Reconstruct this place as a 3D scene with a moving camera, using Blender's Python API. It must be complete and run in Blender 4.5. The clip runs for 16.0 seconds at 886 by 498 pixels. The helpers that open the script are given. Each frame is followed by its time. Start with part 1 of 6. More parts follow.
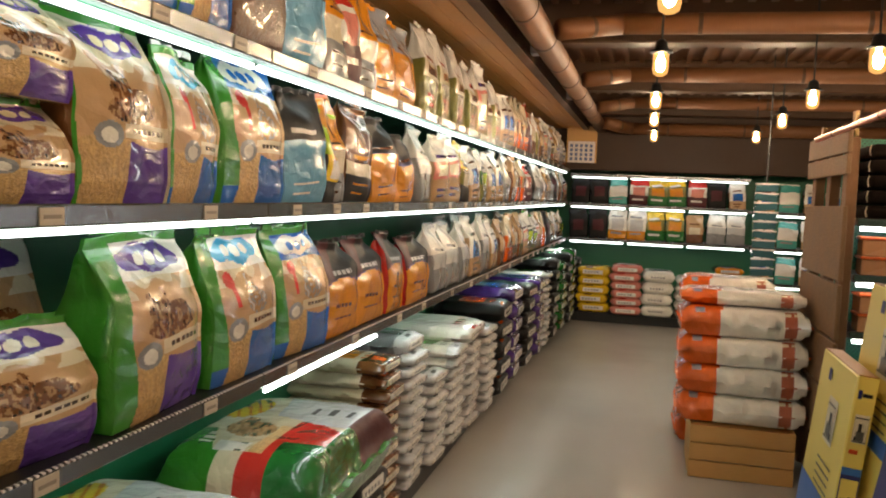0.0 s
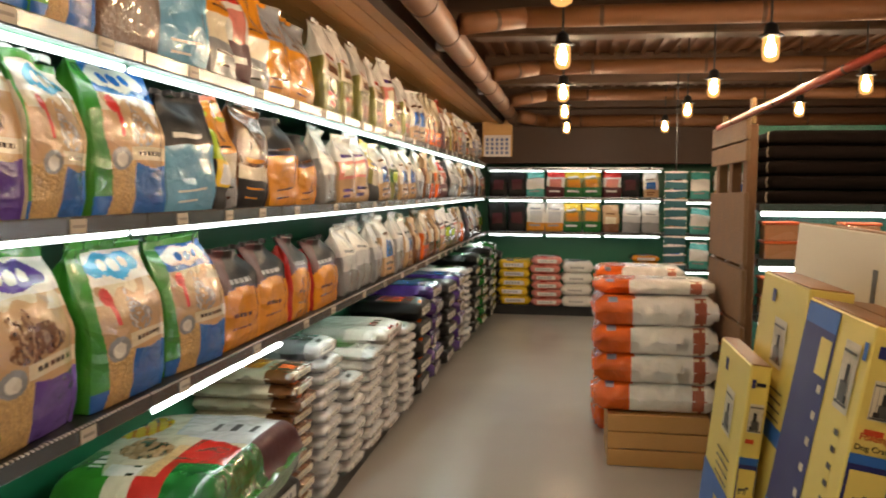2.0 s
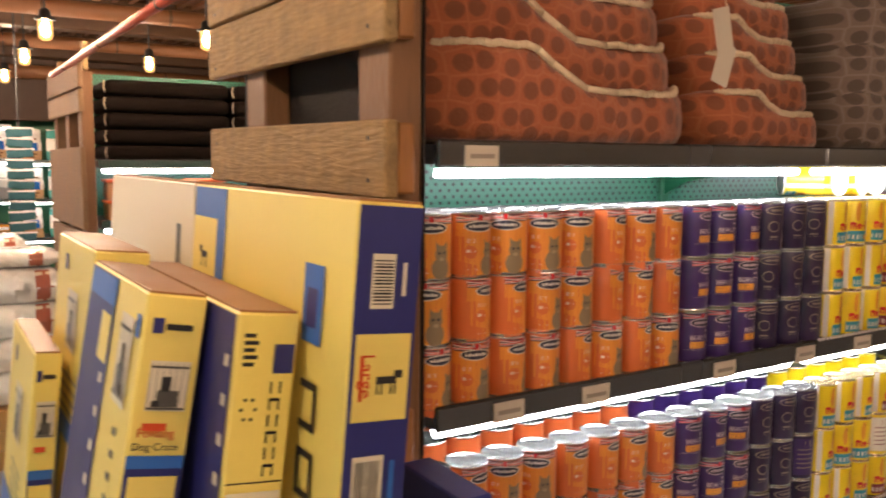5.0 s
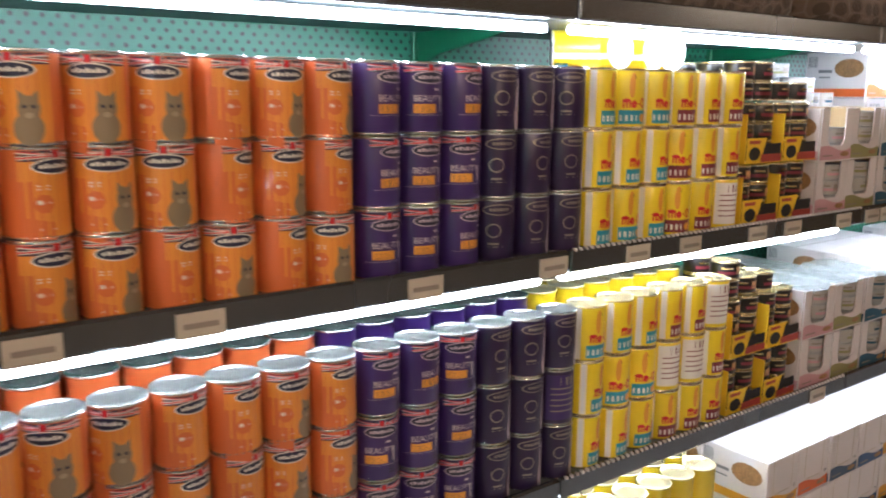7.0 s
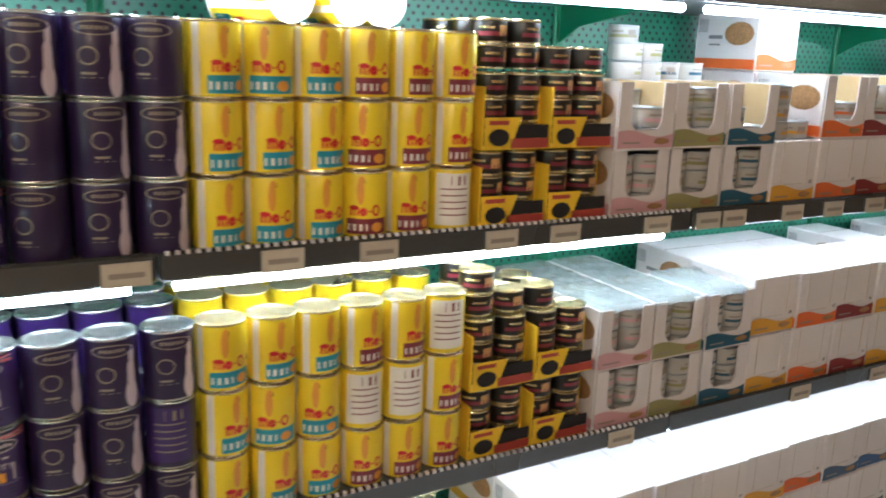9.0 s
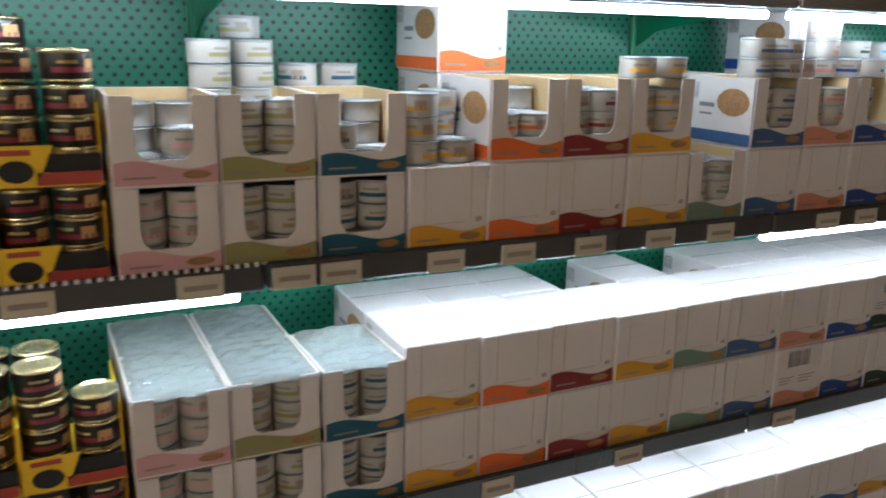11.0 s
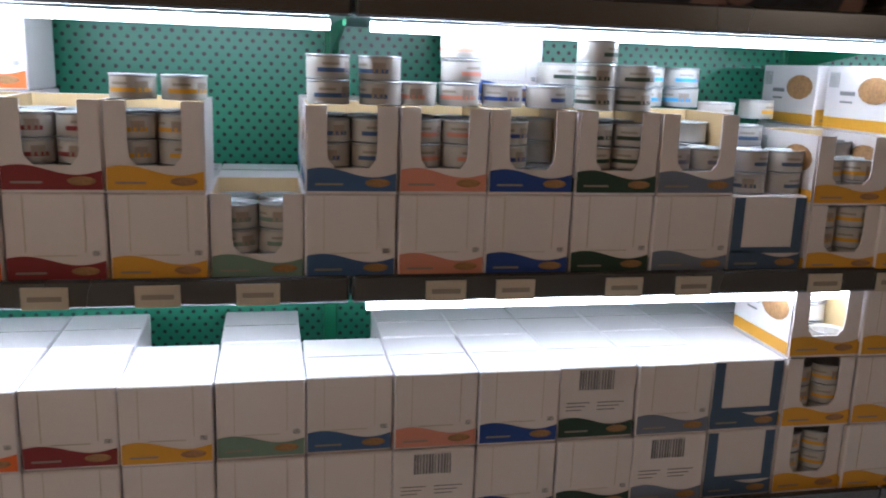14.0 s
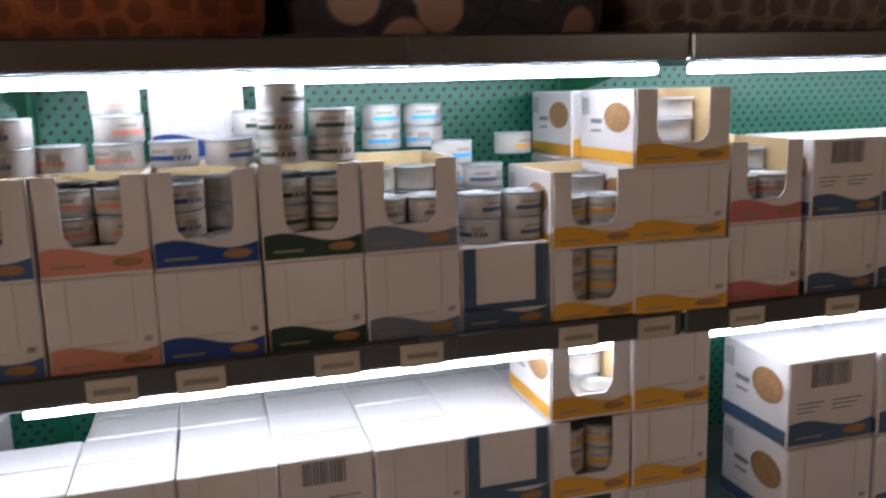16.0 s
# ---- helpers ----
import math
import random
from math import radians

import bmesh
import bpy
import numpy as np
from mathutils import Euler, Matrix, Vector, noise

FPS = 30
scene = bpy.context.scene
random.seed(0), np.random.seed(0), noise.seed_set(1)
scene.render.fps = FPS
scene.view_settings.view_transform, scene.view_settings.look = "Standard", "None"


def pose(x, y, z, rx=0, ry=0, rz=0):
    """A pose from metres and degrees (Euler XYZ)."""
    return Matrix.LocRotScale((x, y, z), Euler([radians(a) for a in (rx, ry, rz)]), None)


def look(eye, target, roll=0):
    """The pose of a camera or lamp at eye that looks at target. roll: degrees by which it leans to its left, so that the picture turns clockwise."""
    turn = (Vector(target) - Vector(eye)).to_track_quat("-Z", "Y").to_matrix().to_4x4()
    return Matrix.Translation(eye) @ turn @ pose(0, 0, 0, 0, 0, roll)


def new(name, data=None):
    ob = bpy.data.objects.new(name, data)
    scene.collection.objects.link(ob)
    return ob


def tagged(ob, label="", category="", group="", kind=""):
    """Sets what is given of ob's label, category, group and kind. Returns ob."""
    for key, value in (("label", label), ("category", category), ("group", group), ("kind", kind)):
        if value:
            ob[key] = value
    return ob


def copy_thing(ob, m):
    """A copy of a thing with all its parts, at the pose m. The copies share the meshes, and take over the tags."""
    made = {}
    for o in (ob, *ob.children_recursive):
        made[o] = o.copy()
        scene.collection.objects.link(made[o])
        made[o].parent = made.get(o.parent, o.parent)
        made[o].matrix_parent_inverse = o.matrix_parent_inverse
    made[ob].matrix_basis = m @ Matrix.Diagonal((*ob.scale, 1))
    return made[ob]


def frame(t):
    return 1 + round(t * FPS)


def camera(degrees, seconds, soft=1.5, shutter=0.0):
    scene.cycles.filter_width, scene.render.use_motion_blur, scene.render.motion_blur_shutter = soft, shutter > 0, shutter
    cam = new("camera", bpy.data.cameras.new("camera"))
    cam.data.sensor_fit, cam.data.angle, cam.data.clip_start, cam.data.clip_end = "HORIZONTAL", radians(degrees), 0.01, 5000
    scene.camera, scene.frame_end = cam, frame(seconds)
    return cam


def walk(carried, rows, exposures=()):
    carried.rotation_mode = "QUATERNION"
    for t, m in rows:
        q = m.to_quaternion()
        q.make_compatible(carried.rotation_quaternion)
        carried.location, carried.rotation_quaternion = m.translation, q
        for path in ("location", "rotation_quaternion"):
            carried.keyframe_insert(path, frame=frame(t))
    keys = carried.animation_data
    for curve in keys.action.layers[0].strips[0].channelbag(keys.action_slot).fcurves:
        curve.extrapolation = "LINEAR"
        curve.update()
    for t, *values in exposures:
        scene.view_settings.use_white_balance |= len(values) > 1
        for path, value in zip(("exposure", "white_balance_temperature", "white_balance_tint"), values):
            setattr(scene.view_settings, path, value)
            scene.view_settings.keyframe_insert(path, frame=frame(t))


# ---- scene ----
cam = camera(56.1, 16.0, soft=1.9, shutter=0.4)
PATH = [
    (0, (0.408, 0.251, 1.586), (-0.064, 2.190, 1.449), 2.4),
    (0.5, (0.401, 0.255, 1.598), (-0.036, 2.202, 1.463), 3.9),
    (1, (0.421, 0.255, 1.592), (-0.015, 2.202, 1.456), 1.9),
    (1.5, (0.459, 0.296, 1.589), (0.056, 2.251, 1.455), -0.0),
    (2, (0.479, 0.341, 1.601), (0.179, 2.314, 1.459), 0.4),
    (2.5, (0.487, 0.437, 1.593), (0.316, 2.424, 1.444), -0.8),
    (3, (0.509, 0.520, 1.593), (0.523, 2.515, 1.456), -1.3),
    (3.5, (0.542, 0.582, 1.582), (0.864, 2.552, 1.458), -1.3),
    (4, (0.576, 0.609, 1.576), (1.228, 2.495, 1.436), -1.1),
    (4.5, (0.630, 0.635, 1.570), (1.548, 2.403, 1.392), -0.4),
    (5, (0.730, 0.673, 1.559), (1.789, 2.356, 1.342), 0.4),
    (5.2, (0.781, 0.684, 1.555), (1.872, 2.347, 1.339), 1.0),
    (7.3, (1.484, 0.767, 1.428), (2.652, 2.342, 1.033), 0.6),
    (7.5, (1.563, 0.752, 1.430), (2.694, 2.352, 1.030), 1.3),
    (8, (1.765, 0.701, 1.434), (2.822, 2.342, 0.999), 1.9),
    (8.2, (1.837, 0.688, 1.432), (2.883, 2.333, 0.985), 2.0),
    (10.3, (2.763, 0.591, 1.479), (3.620, 2.331, 0.994), 2.1),
    (10.5, (2.855, 0.610, 1.471), (3.723, 2.345, 0.983), 2.1),
    (11, (3.058, 0.629, 1.484), (3.914, 2.367, 0.989), 1.3),
    (11.5, (3.266, 0.595, 1.489), (4.038, 2.372, 0.992), 1.0),
    (12, (3.451, 0.556, 1.481), (4.179, 2.351, 0.983), 1.1),
    (12.5, (3.642, 0.570, 1.483), (4.378, 2.355, 0.961), 1.3),
    (13, (3.825, 0.579, 1.486), (4.503, 2.400, 1.014), 1.6),
    (13.5, (4.021, 0.563, 1.488), (4.549, 2.445, 1.063), 2.2),
    (14, (4.194, 0.539, 1.485), (4.591, 2.451, 1.052), 2.0),
    (14.5, (4.313, 0.593, 1.470), (4.673, 2.508, 1.018), 0.3),
    (15, (4.413, 0.651, 1.455), (4.812, 2.561, 1.016), -0.7),
    (15.5, (4.515, 0.668, 1.467), (4.965, 2.565, 1.025), -1.3),
    (16, (4.591, 0.645, 1.512), (5.118, 2.538, 1.140), -1.7),
]
EXPOSURES = [(0.0, -0.61, 6500, 14), (2.5, -0.48, 6450, 16), (3.0, -0.32, 6450, 17), (4.0, -0.08, 6600, 22), (5.0, 0.36, 6350, 24), (7.5, 0.44, 5500, 14), (8.2, 0.54, 5450, 11), (10.5, 0.03, 5500, 7), (12.5, -0.33, 5450, 13), (14.0, -0.08, 5450, 15), (15.0, -0.25, 5450, 15), (16.0, -0.07, 5700, 17)]
walk(cam, [(t, look(eye, target, roll)) for t, eye, target, roll in PATH], EXPOSURES)

# ---- world: the shop is closed in, only a trace of grey from outside ----
world = bpy.data.worlds.new("world")
world.use_nodes = True
world.node_tree.nodes["Background"].inputs[0].default_value = (0.05, 0.045, 0.04, 1)
world.node_tree.nodes["Background"].inputs[1].default_value = 0.3
scene.world = world

TUBE = 25.0     # tubes of the tin gondola
TUBE_WALL = 7.5
SPOT = 3.0      # spots over the sack shelves
BULB = 800.0     # pendant bulbs
rnd = random.Random(7)


# ---- materials ----
def srgb(h):
    c = [int(h[i:i + 2], 16) / 255 for i in (0, 2, 4)]
    return tuple(x / 12.92 if x <= 0.04045 else ((x + 0.055) / 1.055) ** 2.4 for x in c) + (1,)


MATS = {}


def mat(name, color, rough=0.5, metal=0.0, grain=40.0, vary=0.12, bump=0.05, coat=0.0, stretch=(1, 1, 1), big=2.5, blotch=0.1, spec=0.5):
    """A surface with fine grain, broad blotches and a slight relief."""
    if name in MATS:
        return MATS[name]
    m = bpy.data.materials.new(name)
    m.use_nodes = True
    n, l = m.node_tree.nodes, m.node_tree.links
    b = n["Principled BSDF"]
    col = srgb(color) if isinstance(color, str) else (*color, 1)
    tc = n.new("ShaderNodeTexCoord")
    mp = n.new("ShaderNodeMapping")
    mp.inputs["Scale"].default_value = stretch
    l.new(tc.outputs["Object"], mp.inputs["Vector"])
    fine, broad = n.new("ShaderNodeTexNoise"), n.new("ShaderNodeTexNoise")
    fine.inputs["Scale"].default_value, fine.inputs["Detail"].default_value = grain, 4
    broad.inputs["Scale"].default_value, broad.inputs["Detail"].default_value = big, 2
    l.new(mp.outputs[0], fine.inputs["Vector"])
    l.new(tc.outputs["Object"], broad.inputs["Vector"])
    info = n.new("ShaderNodeObjectInfo")
    add = n.new("ShaderNodeMath"); add.operation = "MULTIPLY_ADD"
    add.inputs[1].default_value = blotch / max(vary, 0.01)
    l.new(broad.outputs["Fac"], add.inputs[0]); l.new(fine.outputs["Fac"], add.inputs[2])
    ramp = n.new("ShaderNodeMapRange")
    ramp.inputs["From Min"].default_value, ramp.inputs["From Max"].default_value = 0.3, 0.7 + blotch / max(vary, 0.01)
    ramp.inputs["To Min"].default_value, ramp.inputs["To Max"].default_value = 1 - vary, 1 + vary
    l.new(add.outputs[0], ramp.inputs["Value"])
    tone = n.new("ShaderNodeMath"); tone.operation = "MULTIPLY_ADD"
    tone.inputs[1].default_value, tone.inputs[2].default_value = 0.08, -0.04
    l.new(info.outputs["Random"], tone.inputs[0])
    both = n.new("ShaderNodeMath"); both.operation = "ADD"
    l.new(ramp.outputs[0], both.inputs[0]); l.new(tone.outputs[0], both.inputs[1])
    mul = n.new("ShaderNodeVectorMath"); mul.operation = "SCALE"
    mul.inputs[0].default_value = col[:3]
    l.new(both.outputs[0], mul.inputs["Scale"])
    l.new(mul.outputs[0], b.inputs["Base Color"])
    rr = n.new("ShaderNodeMapRange")
    rr.inputs["To Min"].default_value, rr.inputs["To Max"].default_value = max(rough - 0.08, 0.03), min(rough + 0.1, 1)
    l.new(broad.outputs["Fac"], rr.inputs["Value"]); l.new(rr.outputs[0], b.inputs["Roughness"])
    b.inputs["Metallic"].default_value = metal
    b.inputs["Coat Weight"].default_value = coat
    b.inputs["Specular IOR Level"].default_value = spec
    if bump:
        bp = n.new("ShaderNodeBump")
        bp.inputs["Strength"].default_value, bp.inputs["Distance"].default_value = bump, 0.01
        l.new(fine.outputs["Fac"], bp.inputs["Height"]); l.new(bp.outputs[0], b.inputs["Normal"])
    MATS[name] = m
    return m


def glow(name, color, strength):
    m = bpy.data.materials.new(name)
    m.use_nodes = True
    b = m.node_tree.nodes["Principled BSDF"]
    b.inputs["Base Color"].default_value = (*color, 1)
    b.inputs["Emission Color"].default_value = (*color, 1)
    b.inputs["Emission Strength"].default_value = strength
    return m


def crinkled(m):
    """Adds sharp folds of stiff film on top of the fine relief."""
    n, l = m.node_tree.nodes, m.node_tree.links
    b = n["Principled BSDF"]
    tc, v = n.new("ShaderNodeTexCoord"), n.new("ShaderNodeTexVoronoi")
    warp, add = n.new("ShaderNodeTexNoise"), n.new("ShaderNodeVectorMath")
    warp.inputs["Scale"].default_value, add.operation = 7.0, "MULTIPLY_ADD"
    add.inputs[1].default_value = (0.12, 0.12, 0.12)
    l.new(tc.outputs["Object"], warp.inputs["Vector"]); l.new(warp.outputs["Color"], add.inputs[0]); l.new(tc.outputs["Object"], add.inputs[2])
    v.feature, v.distance = "F1", "CHEBYCHEV"
    v.inputs["Scale"].default_value = 13.0
    l.new(add.outputs[0], v.inputs["Vector"])
    bp = n.new("ShaderNodeBump")
    bp.inputs["Strength"].default_value, bp.inputs["Distance"].default_value = 0.4, 0.03
    l.new(v.outputs["Distance"], bp.inputs["Height"])
    l.new(b.inputs["Normal"].links[0].from_socket, bp.inputs["Normal"])
    l.new(bp.outputs[0], b.inputs["Normal"])
    return m


def film(name, color, rough=0.3):
    """Printed plastic film of a sack or pouch: glossy and crinkled, the dark inks matt."""
    if name in ("black", "maroon"):
        return mat("film_" + name, color, 0.5, 0, 26, 0.1, 0.3, 0.05, (1, 1, 1), 5, 0.1, 0.25)
    return crinkled(mat("film_" + name, color, rough - 0.08, 0, 26, 0.07, 0.5, 0.6, (1, 1, 1), 5, 0.1))


def card(name, color, rough=0.55):
    """Printed cardboard."""
    return mat("card_" + name, color, rough, 0, 90, 0.05, 0.03, 0, (1, 1, 1), 6, 0.08)


def tin(name, color):
    """Printed paper label or lacquered tin."""
    return mat("tin_" + name, color, 0.32, 0, 60, 0.05, 0.02, 0.3, (1, 1, 1), 9, 0.06)


def pegboard_material():
    m = mat("pegboard_green", "2d735a", 0.36, 0, 30, 0.06, 0.02)
    n, l = m.node_tree.nodes, m.node_tree.links
    b = n["Principled BSDF"]
    tc = n.new("ShaderNodeTexCoord")
    sep = n.new("ShaderNodeSeparateXYZ")
    l.new(tc.outputs["Object"], sep.inputs[0])

    def math(op, a, c=None, d=None):
        x = n.new("ShaderNodeMath"); x.operation = op
        for i, v in enumerate((a, c, d)):
            if v is None:
                continue
            if isinstance(v, (int, float)):
                x.inputs[i].default_value = v
            else:
                l.new(v, x.inputs[i])
        return x.outputs[0]
    row = math("FLOOR", math("DIVIDE", sep.outputs["Z"], 0.0136))
    shift = math("MULTIPLY", math("MODULO", row, 2.0), 0.5)
    fx = math("SUBTRACT", math("FRACT", math("ADD", math("DIVIDE", sep.outputs["X"], 0.0225), shift)), 0.5)
    fz = math("SUBTRACT", math("FRACT", math("DIVIDE", sep.outputs["Z"], 0.0136)), 0.5)
    dx, dz = math("MULTIPLY", fx, 0.0225), math("MULTIPLY", fz, 0.0136)
    dist = math("SQRT", math("ADD", math("MULTIPLY", dx, dx), math("MULTIPLY", dz, dz)))
    hole = math("LESS_THAN", dist, 0.0038)
    mix = n.new("ShaderNodeMix"); mix.data_type = "RGBA"
    old = b.inputs["Base Color"].links[0].from_socket
    l.new(hole, mix.inputs["Factor"]); l.new(old, mix.inputs["A"])
    mix.inputs["B"].default_value = (0.006, 0.012, 0.009, 1)
    l.new(mix.outputs["Result"], b.inputs["Base Color"])
    return m


M_GREEN = mat("green_panel", "1c6e4a", 0.4, 0, 25, 0.06, 0.02)
M_PEG = pegboard_material()
M_DECK = mat("shelf_grey", "5b5e60", 0.4, 0.3, 60, 0.1, 0.03)
M_LIP = mat("shelf_lip", "727477", 0.24, 0.8, 50, 0.1, 0.02, 0, (1, 1, 12))
M_DARK = mat("dark_metal", "26282a", 0.45, 0.4, 60, 0.12, 0.03)
M_TUBE = glow("tube_glow", (0.93, 1.0, 0.97), TUBE)
M_TUBEUP = glow("tube_up_glow", (0.93, 1.0, 0.97), TUBE * 2.0)
M_TUBEW = glow("tube_wall_glow", (0.9, 1.0, 0.95), TUBE_WALL)
M_TUBEL = glow("tube_low_glow", (0.9, 1.0, 0.95), TUBE_WALL * 4.6)
M_BULB = glow("bulb_glow", (1.0, 0.76, 0.48), BULB)
M_JAR = bpy.data.materials.new("jar_glass_glow")
M_JAR.use_nodes = True
_jar = M_JAR.node_tree
_clear, _haze, _mix = _jar.nodes.new("ShaderNodeBsdfTransparent"), _jar.nodes.new("ShaderNodeEmission"), _jar.nodes.new("ShaderNodeMixShader")
_clear.inputs["Color"].default_value = (1.0, 0.86, 0.62, 1)
# the glass itself emits amber, in place of the bulb's halo in it
_haze.inputs["Color"].default_value, _haze.inputs["Strength"].default_value = (1.0, 0.55, 0.17, 1), 3.2
_mix.inputs["Fac"].default_value = 0.3
_jar.links.new(_clear.outputs[0], _mix.inputs[1]); _jar.links.new(_haze.outputs[0], _mix.inputs[2])
_jar.links.new(_mix.outputs[0], _jar.nodes["Material Output"].inputs["Surface"])
M_FLOOR = mat("vinyl_floor", "b4b1ac", 0.22, 0, 120, 0.07, 0.02, 0.0, (1, 1, 1), 1.3, 0.14)
M_WOOD = mat("pallet_wood", "a9814f", 0.62, 0, 22, 0.3, 0.3, 0, (1, 8, 8), 5, 0.3)
M_WOODY = mat("pallet_wood_y", "8c7048", 0.75, 0, 14, 0.62, 0.7, 0, (9, 1.2, 9), 24, 1.1)
M_BLOCK = mat("pallet_block", "8a5a2c", 0.6, 0, 16, 0.35, 0.35, 0, (7, 7, 1), 8, 0.4)
M_WOODK = mat("pallet_wood_dark", "76583a", 0.66, 0, 16, 0.4, 0.4, 0, (7, 1, 7), 8, 0.5)
M_WOODZ = mat("post_wood", "6d4a2c", 0.6, 0, 22, 0.3, 0.3, 0, (8, 8, 1), 5, 0.3)
M_PINE = mat("crate_pine", "c99a5c", 0.55, 0, 20, 0.16, 0.2, 0, (1, 8, 8), 4, 0.2)
M_SOFFIT = mat("soffit_board", "c08a4e", 0.45, 0, 16, 0.18, 0.12, 0, (8, 1, 8), 3, 0.2)
M_CEIL = mat("ceiling_brown", "583416", 0.6, 0, 14, 0.25, 0.25, 0, (1, 4, 1), 2, 0.3)
M_BEAM = mat("beam_brown", "452b14", 0.55, 0, 18, 0.25, 0.2, 0, (1, 5, 5), 3, 0.3)
M_FASCIA = mat("fascia_dark", "3a2210", 0.6, 0, 18, 0.3, 0.3, 0, (1, 5, 5), 3, 0.4)
M_PIPE = mat("duct_wrap", "6c4424", 0.62, 0, 18, 0.18, 0.3, 0, (1, 1, 1), 4, 0.3)
M_COPPER = mat("red_pipe", "a8442a", 0.3, 0.4, 40, 0.12, 0.03)
M_LID = mat("tin_lid_dull", "a9a9aa", 0.42, 0.7, 60, 0.08, 0.02)
M_STEEL = mat("tin_steel", "c9c9c6", 0.22, 0.9, 60, 0.06, 0.02)
M_GOLDLID = mat("tin_gold", "d8c79a", 0.25, 0.8, 60, 0.06, 0.02)
M_TAG = card("tag", "bdb2a2")
M_TAGINK = card("tagink", "8d8278")
M_WHITE = card("white", "d7cfcf")
M_KRAFT = card("kraft", "b3885a")
M_INNER = card("inner", "c3a87c")
M_BLACK = card("black", "1c1a1c")
M_WALLP = mat("plaster", "7b5c3a", 0.7, 0, 40, 0.1, 0.1)


# ---- mesh helpers ----
def thing(name, x, y, z, label, category, group="", rz=0.0):
    e = new(name)
    e.empty_display_size = 0.05
    e.matrix_basis = pose(x, y, z, 0, 0, rz)
    return tagged(e, label, category, group)


def mesh_of(name, bm, mats, smooth=False):
    me = bpy.data.meshes.new(name)
    bm.normal_update()
    bm.to_mesh(me)
    bm.free()
    for m in (mats if isinstance(mats, (list, tuple)) else [mats]):
        me.materials.append(m)
    if smooth:
        me.polygons.foreach_set("use_smooth", [True] * len(me.polygons))
    return me


def part(name, bm, material, parent, label="", smooth=False):
    me = bm if isinstance(bm, bpy.types.Mesh) else mesh_of(name, bm, material, smooth)
    ob = new(name, me)
    ob.parent = parent
    return tagged(ob, label)


def structure(name, bm, material, label="", category="", smooth=False):
    ob = new(name, mesh_of(name, bm, material, smooth))
    return tagged(ob, label, category, "", "structure")


def box(bm, x0, x1, y0, y1, z0, z1, mi=0, m=None):
    v = [bm.verts.new(p) for p in ((x0, y0, z0), (x1, y0, z0), (x1, y1, z0), (x0, y1, z0), (x0, y0, z1), (x1, y0, z1), (x1, y1, z1), (x0, y1, z1))]
    if m is not None:
        for w in v:
            w.co = m @ w.co
    for f in ((3, 2, 1, 0), (4, 5, 6, 7), (0, 1, 5, 4), (1, 2, 6, 5), (2, 3, 7, 6), (3, 0, 4, 7)):
        bm.faces.new([v[i] for i in f]).material_index = mi
    return bm


def bevelled(bm, w, seg=1):
    bmesh.ops.bevel(bm, geom=list(bm.edges), offset=w, segments=seg, affect="EDGES", profile=0.5)
    return bm


def rod(bm, a, b, r0, r1=None, seg=12, mi=0):
    """A round bar from a to b."""
    a, b = Vector(a), Vector(b)
    q = (b - a).to_track_quat("Z", "Y").to_matrix()
    rings = []
    for p, r in ((a, r0), (b, r0 if r1 is None else r1)):
        rings.append([bm.verts.new(p + q @ Vector((r * math.cos(6.2832 * i / seg), r * math.sin(6.2832 * i / seg), 0))) for i in range(seg)])
    for i in range(seg):
        j = (i + 1) % seg
        bm.faces.new((rings[0][i], rings[0][j], rings[1][j], rings[1][i])).material_index = mi
    bm.faces.new(rings[0][::-1]).material_index = mi
    bm.faces.new(rings[1]).material_index = mi
    return bm


def lathe(bm, prof, seg=24, mis=None, close=True):
    """A turned body from (radius, height) pairs; mis gives a material to each band."""
    rings = [[bm.verts.new((r * math.cos(6.2832 * i / seg), r * math.sin(6.2832 * i / seg), z)) for i in range(seg)] for r, z in prof]
    for k in range(len(rings) - 1):
        for i in range(seg):
            j = (i + 1) % seg
            bm.faces.new((rings[k][i], rings[k][j], rings[k + 1][j], rings[k + 1][i])).material_index = mis[k] if mis else 0
    if close:
        bm.faces.new(rings[0][::-1]).material_index = mis[0] if mis else 0
        bm.faces.new(rings[-1]).material_index = mis[-1] if mis else 0
    return bm


def empty_bm():
    return bmesh.new()


# ---- the shell of the shop ----
X0, X1, Y0, Y1, ZC = -1.14, 8.6, -2.6, 11.95, 2.92
structure("floor", box(empty_bm(), X0 - 0.2, X1 + 0.2, Y0 - 0.2, Y1 + 0.2, -0.12, 0), M_FLOOR, "grey brushed vinyl shop floor with a dull sheen", "floor")
structure("ceiling", box(empty_bm(), X0 - 0.2, X1 + 0.2, Y0 - 0.2, Y1 + 0.2, ZC, ZC + 0.15), M_CEIL, "dark brown boarded ceiling", "ceiling")
structure("wall_west", box(empty_bm(), X0 - 0.15, X0, Y0, Y1, 0, ZC), M_GREEN, "green painted wall behind the sack shelves", "wall")
structure("wall_north", box(empty_bm(), X0, X1, Y1, Y1 + 0.15, 0, ZC), M_GREEN, "green painted wall behind the far shelves", "wall")
structure("wall_east", box(empty_bm(), X1, X1 + 0.15, Y0, Y1, 0, ZC), M_WALLP, "brown plastered wall", "wall")
structure("wall_south", box(empty_bm(), X0, X1, Y0 - 0.15, Y0, 0, ZC), M_WALLP, "brown plastered wall", "wall")

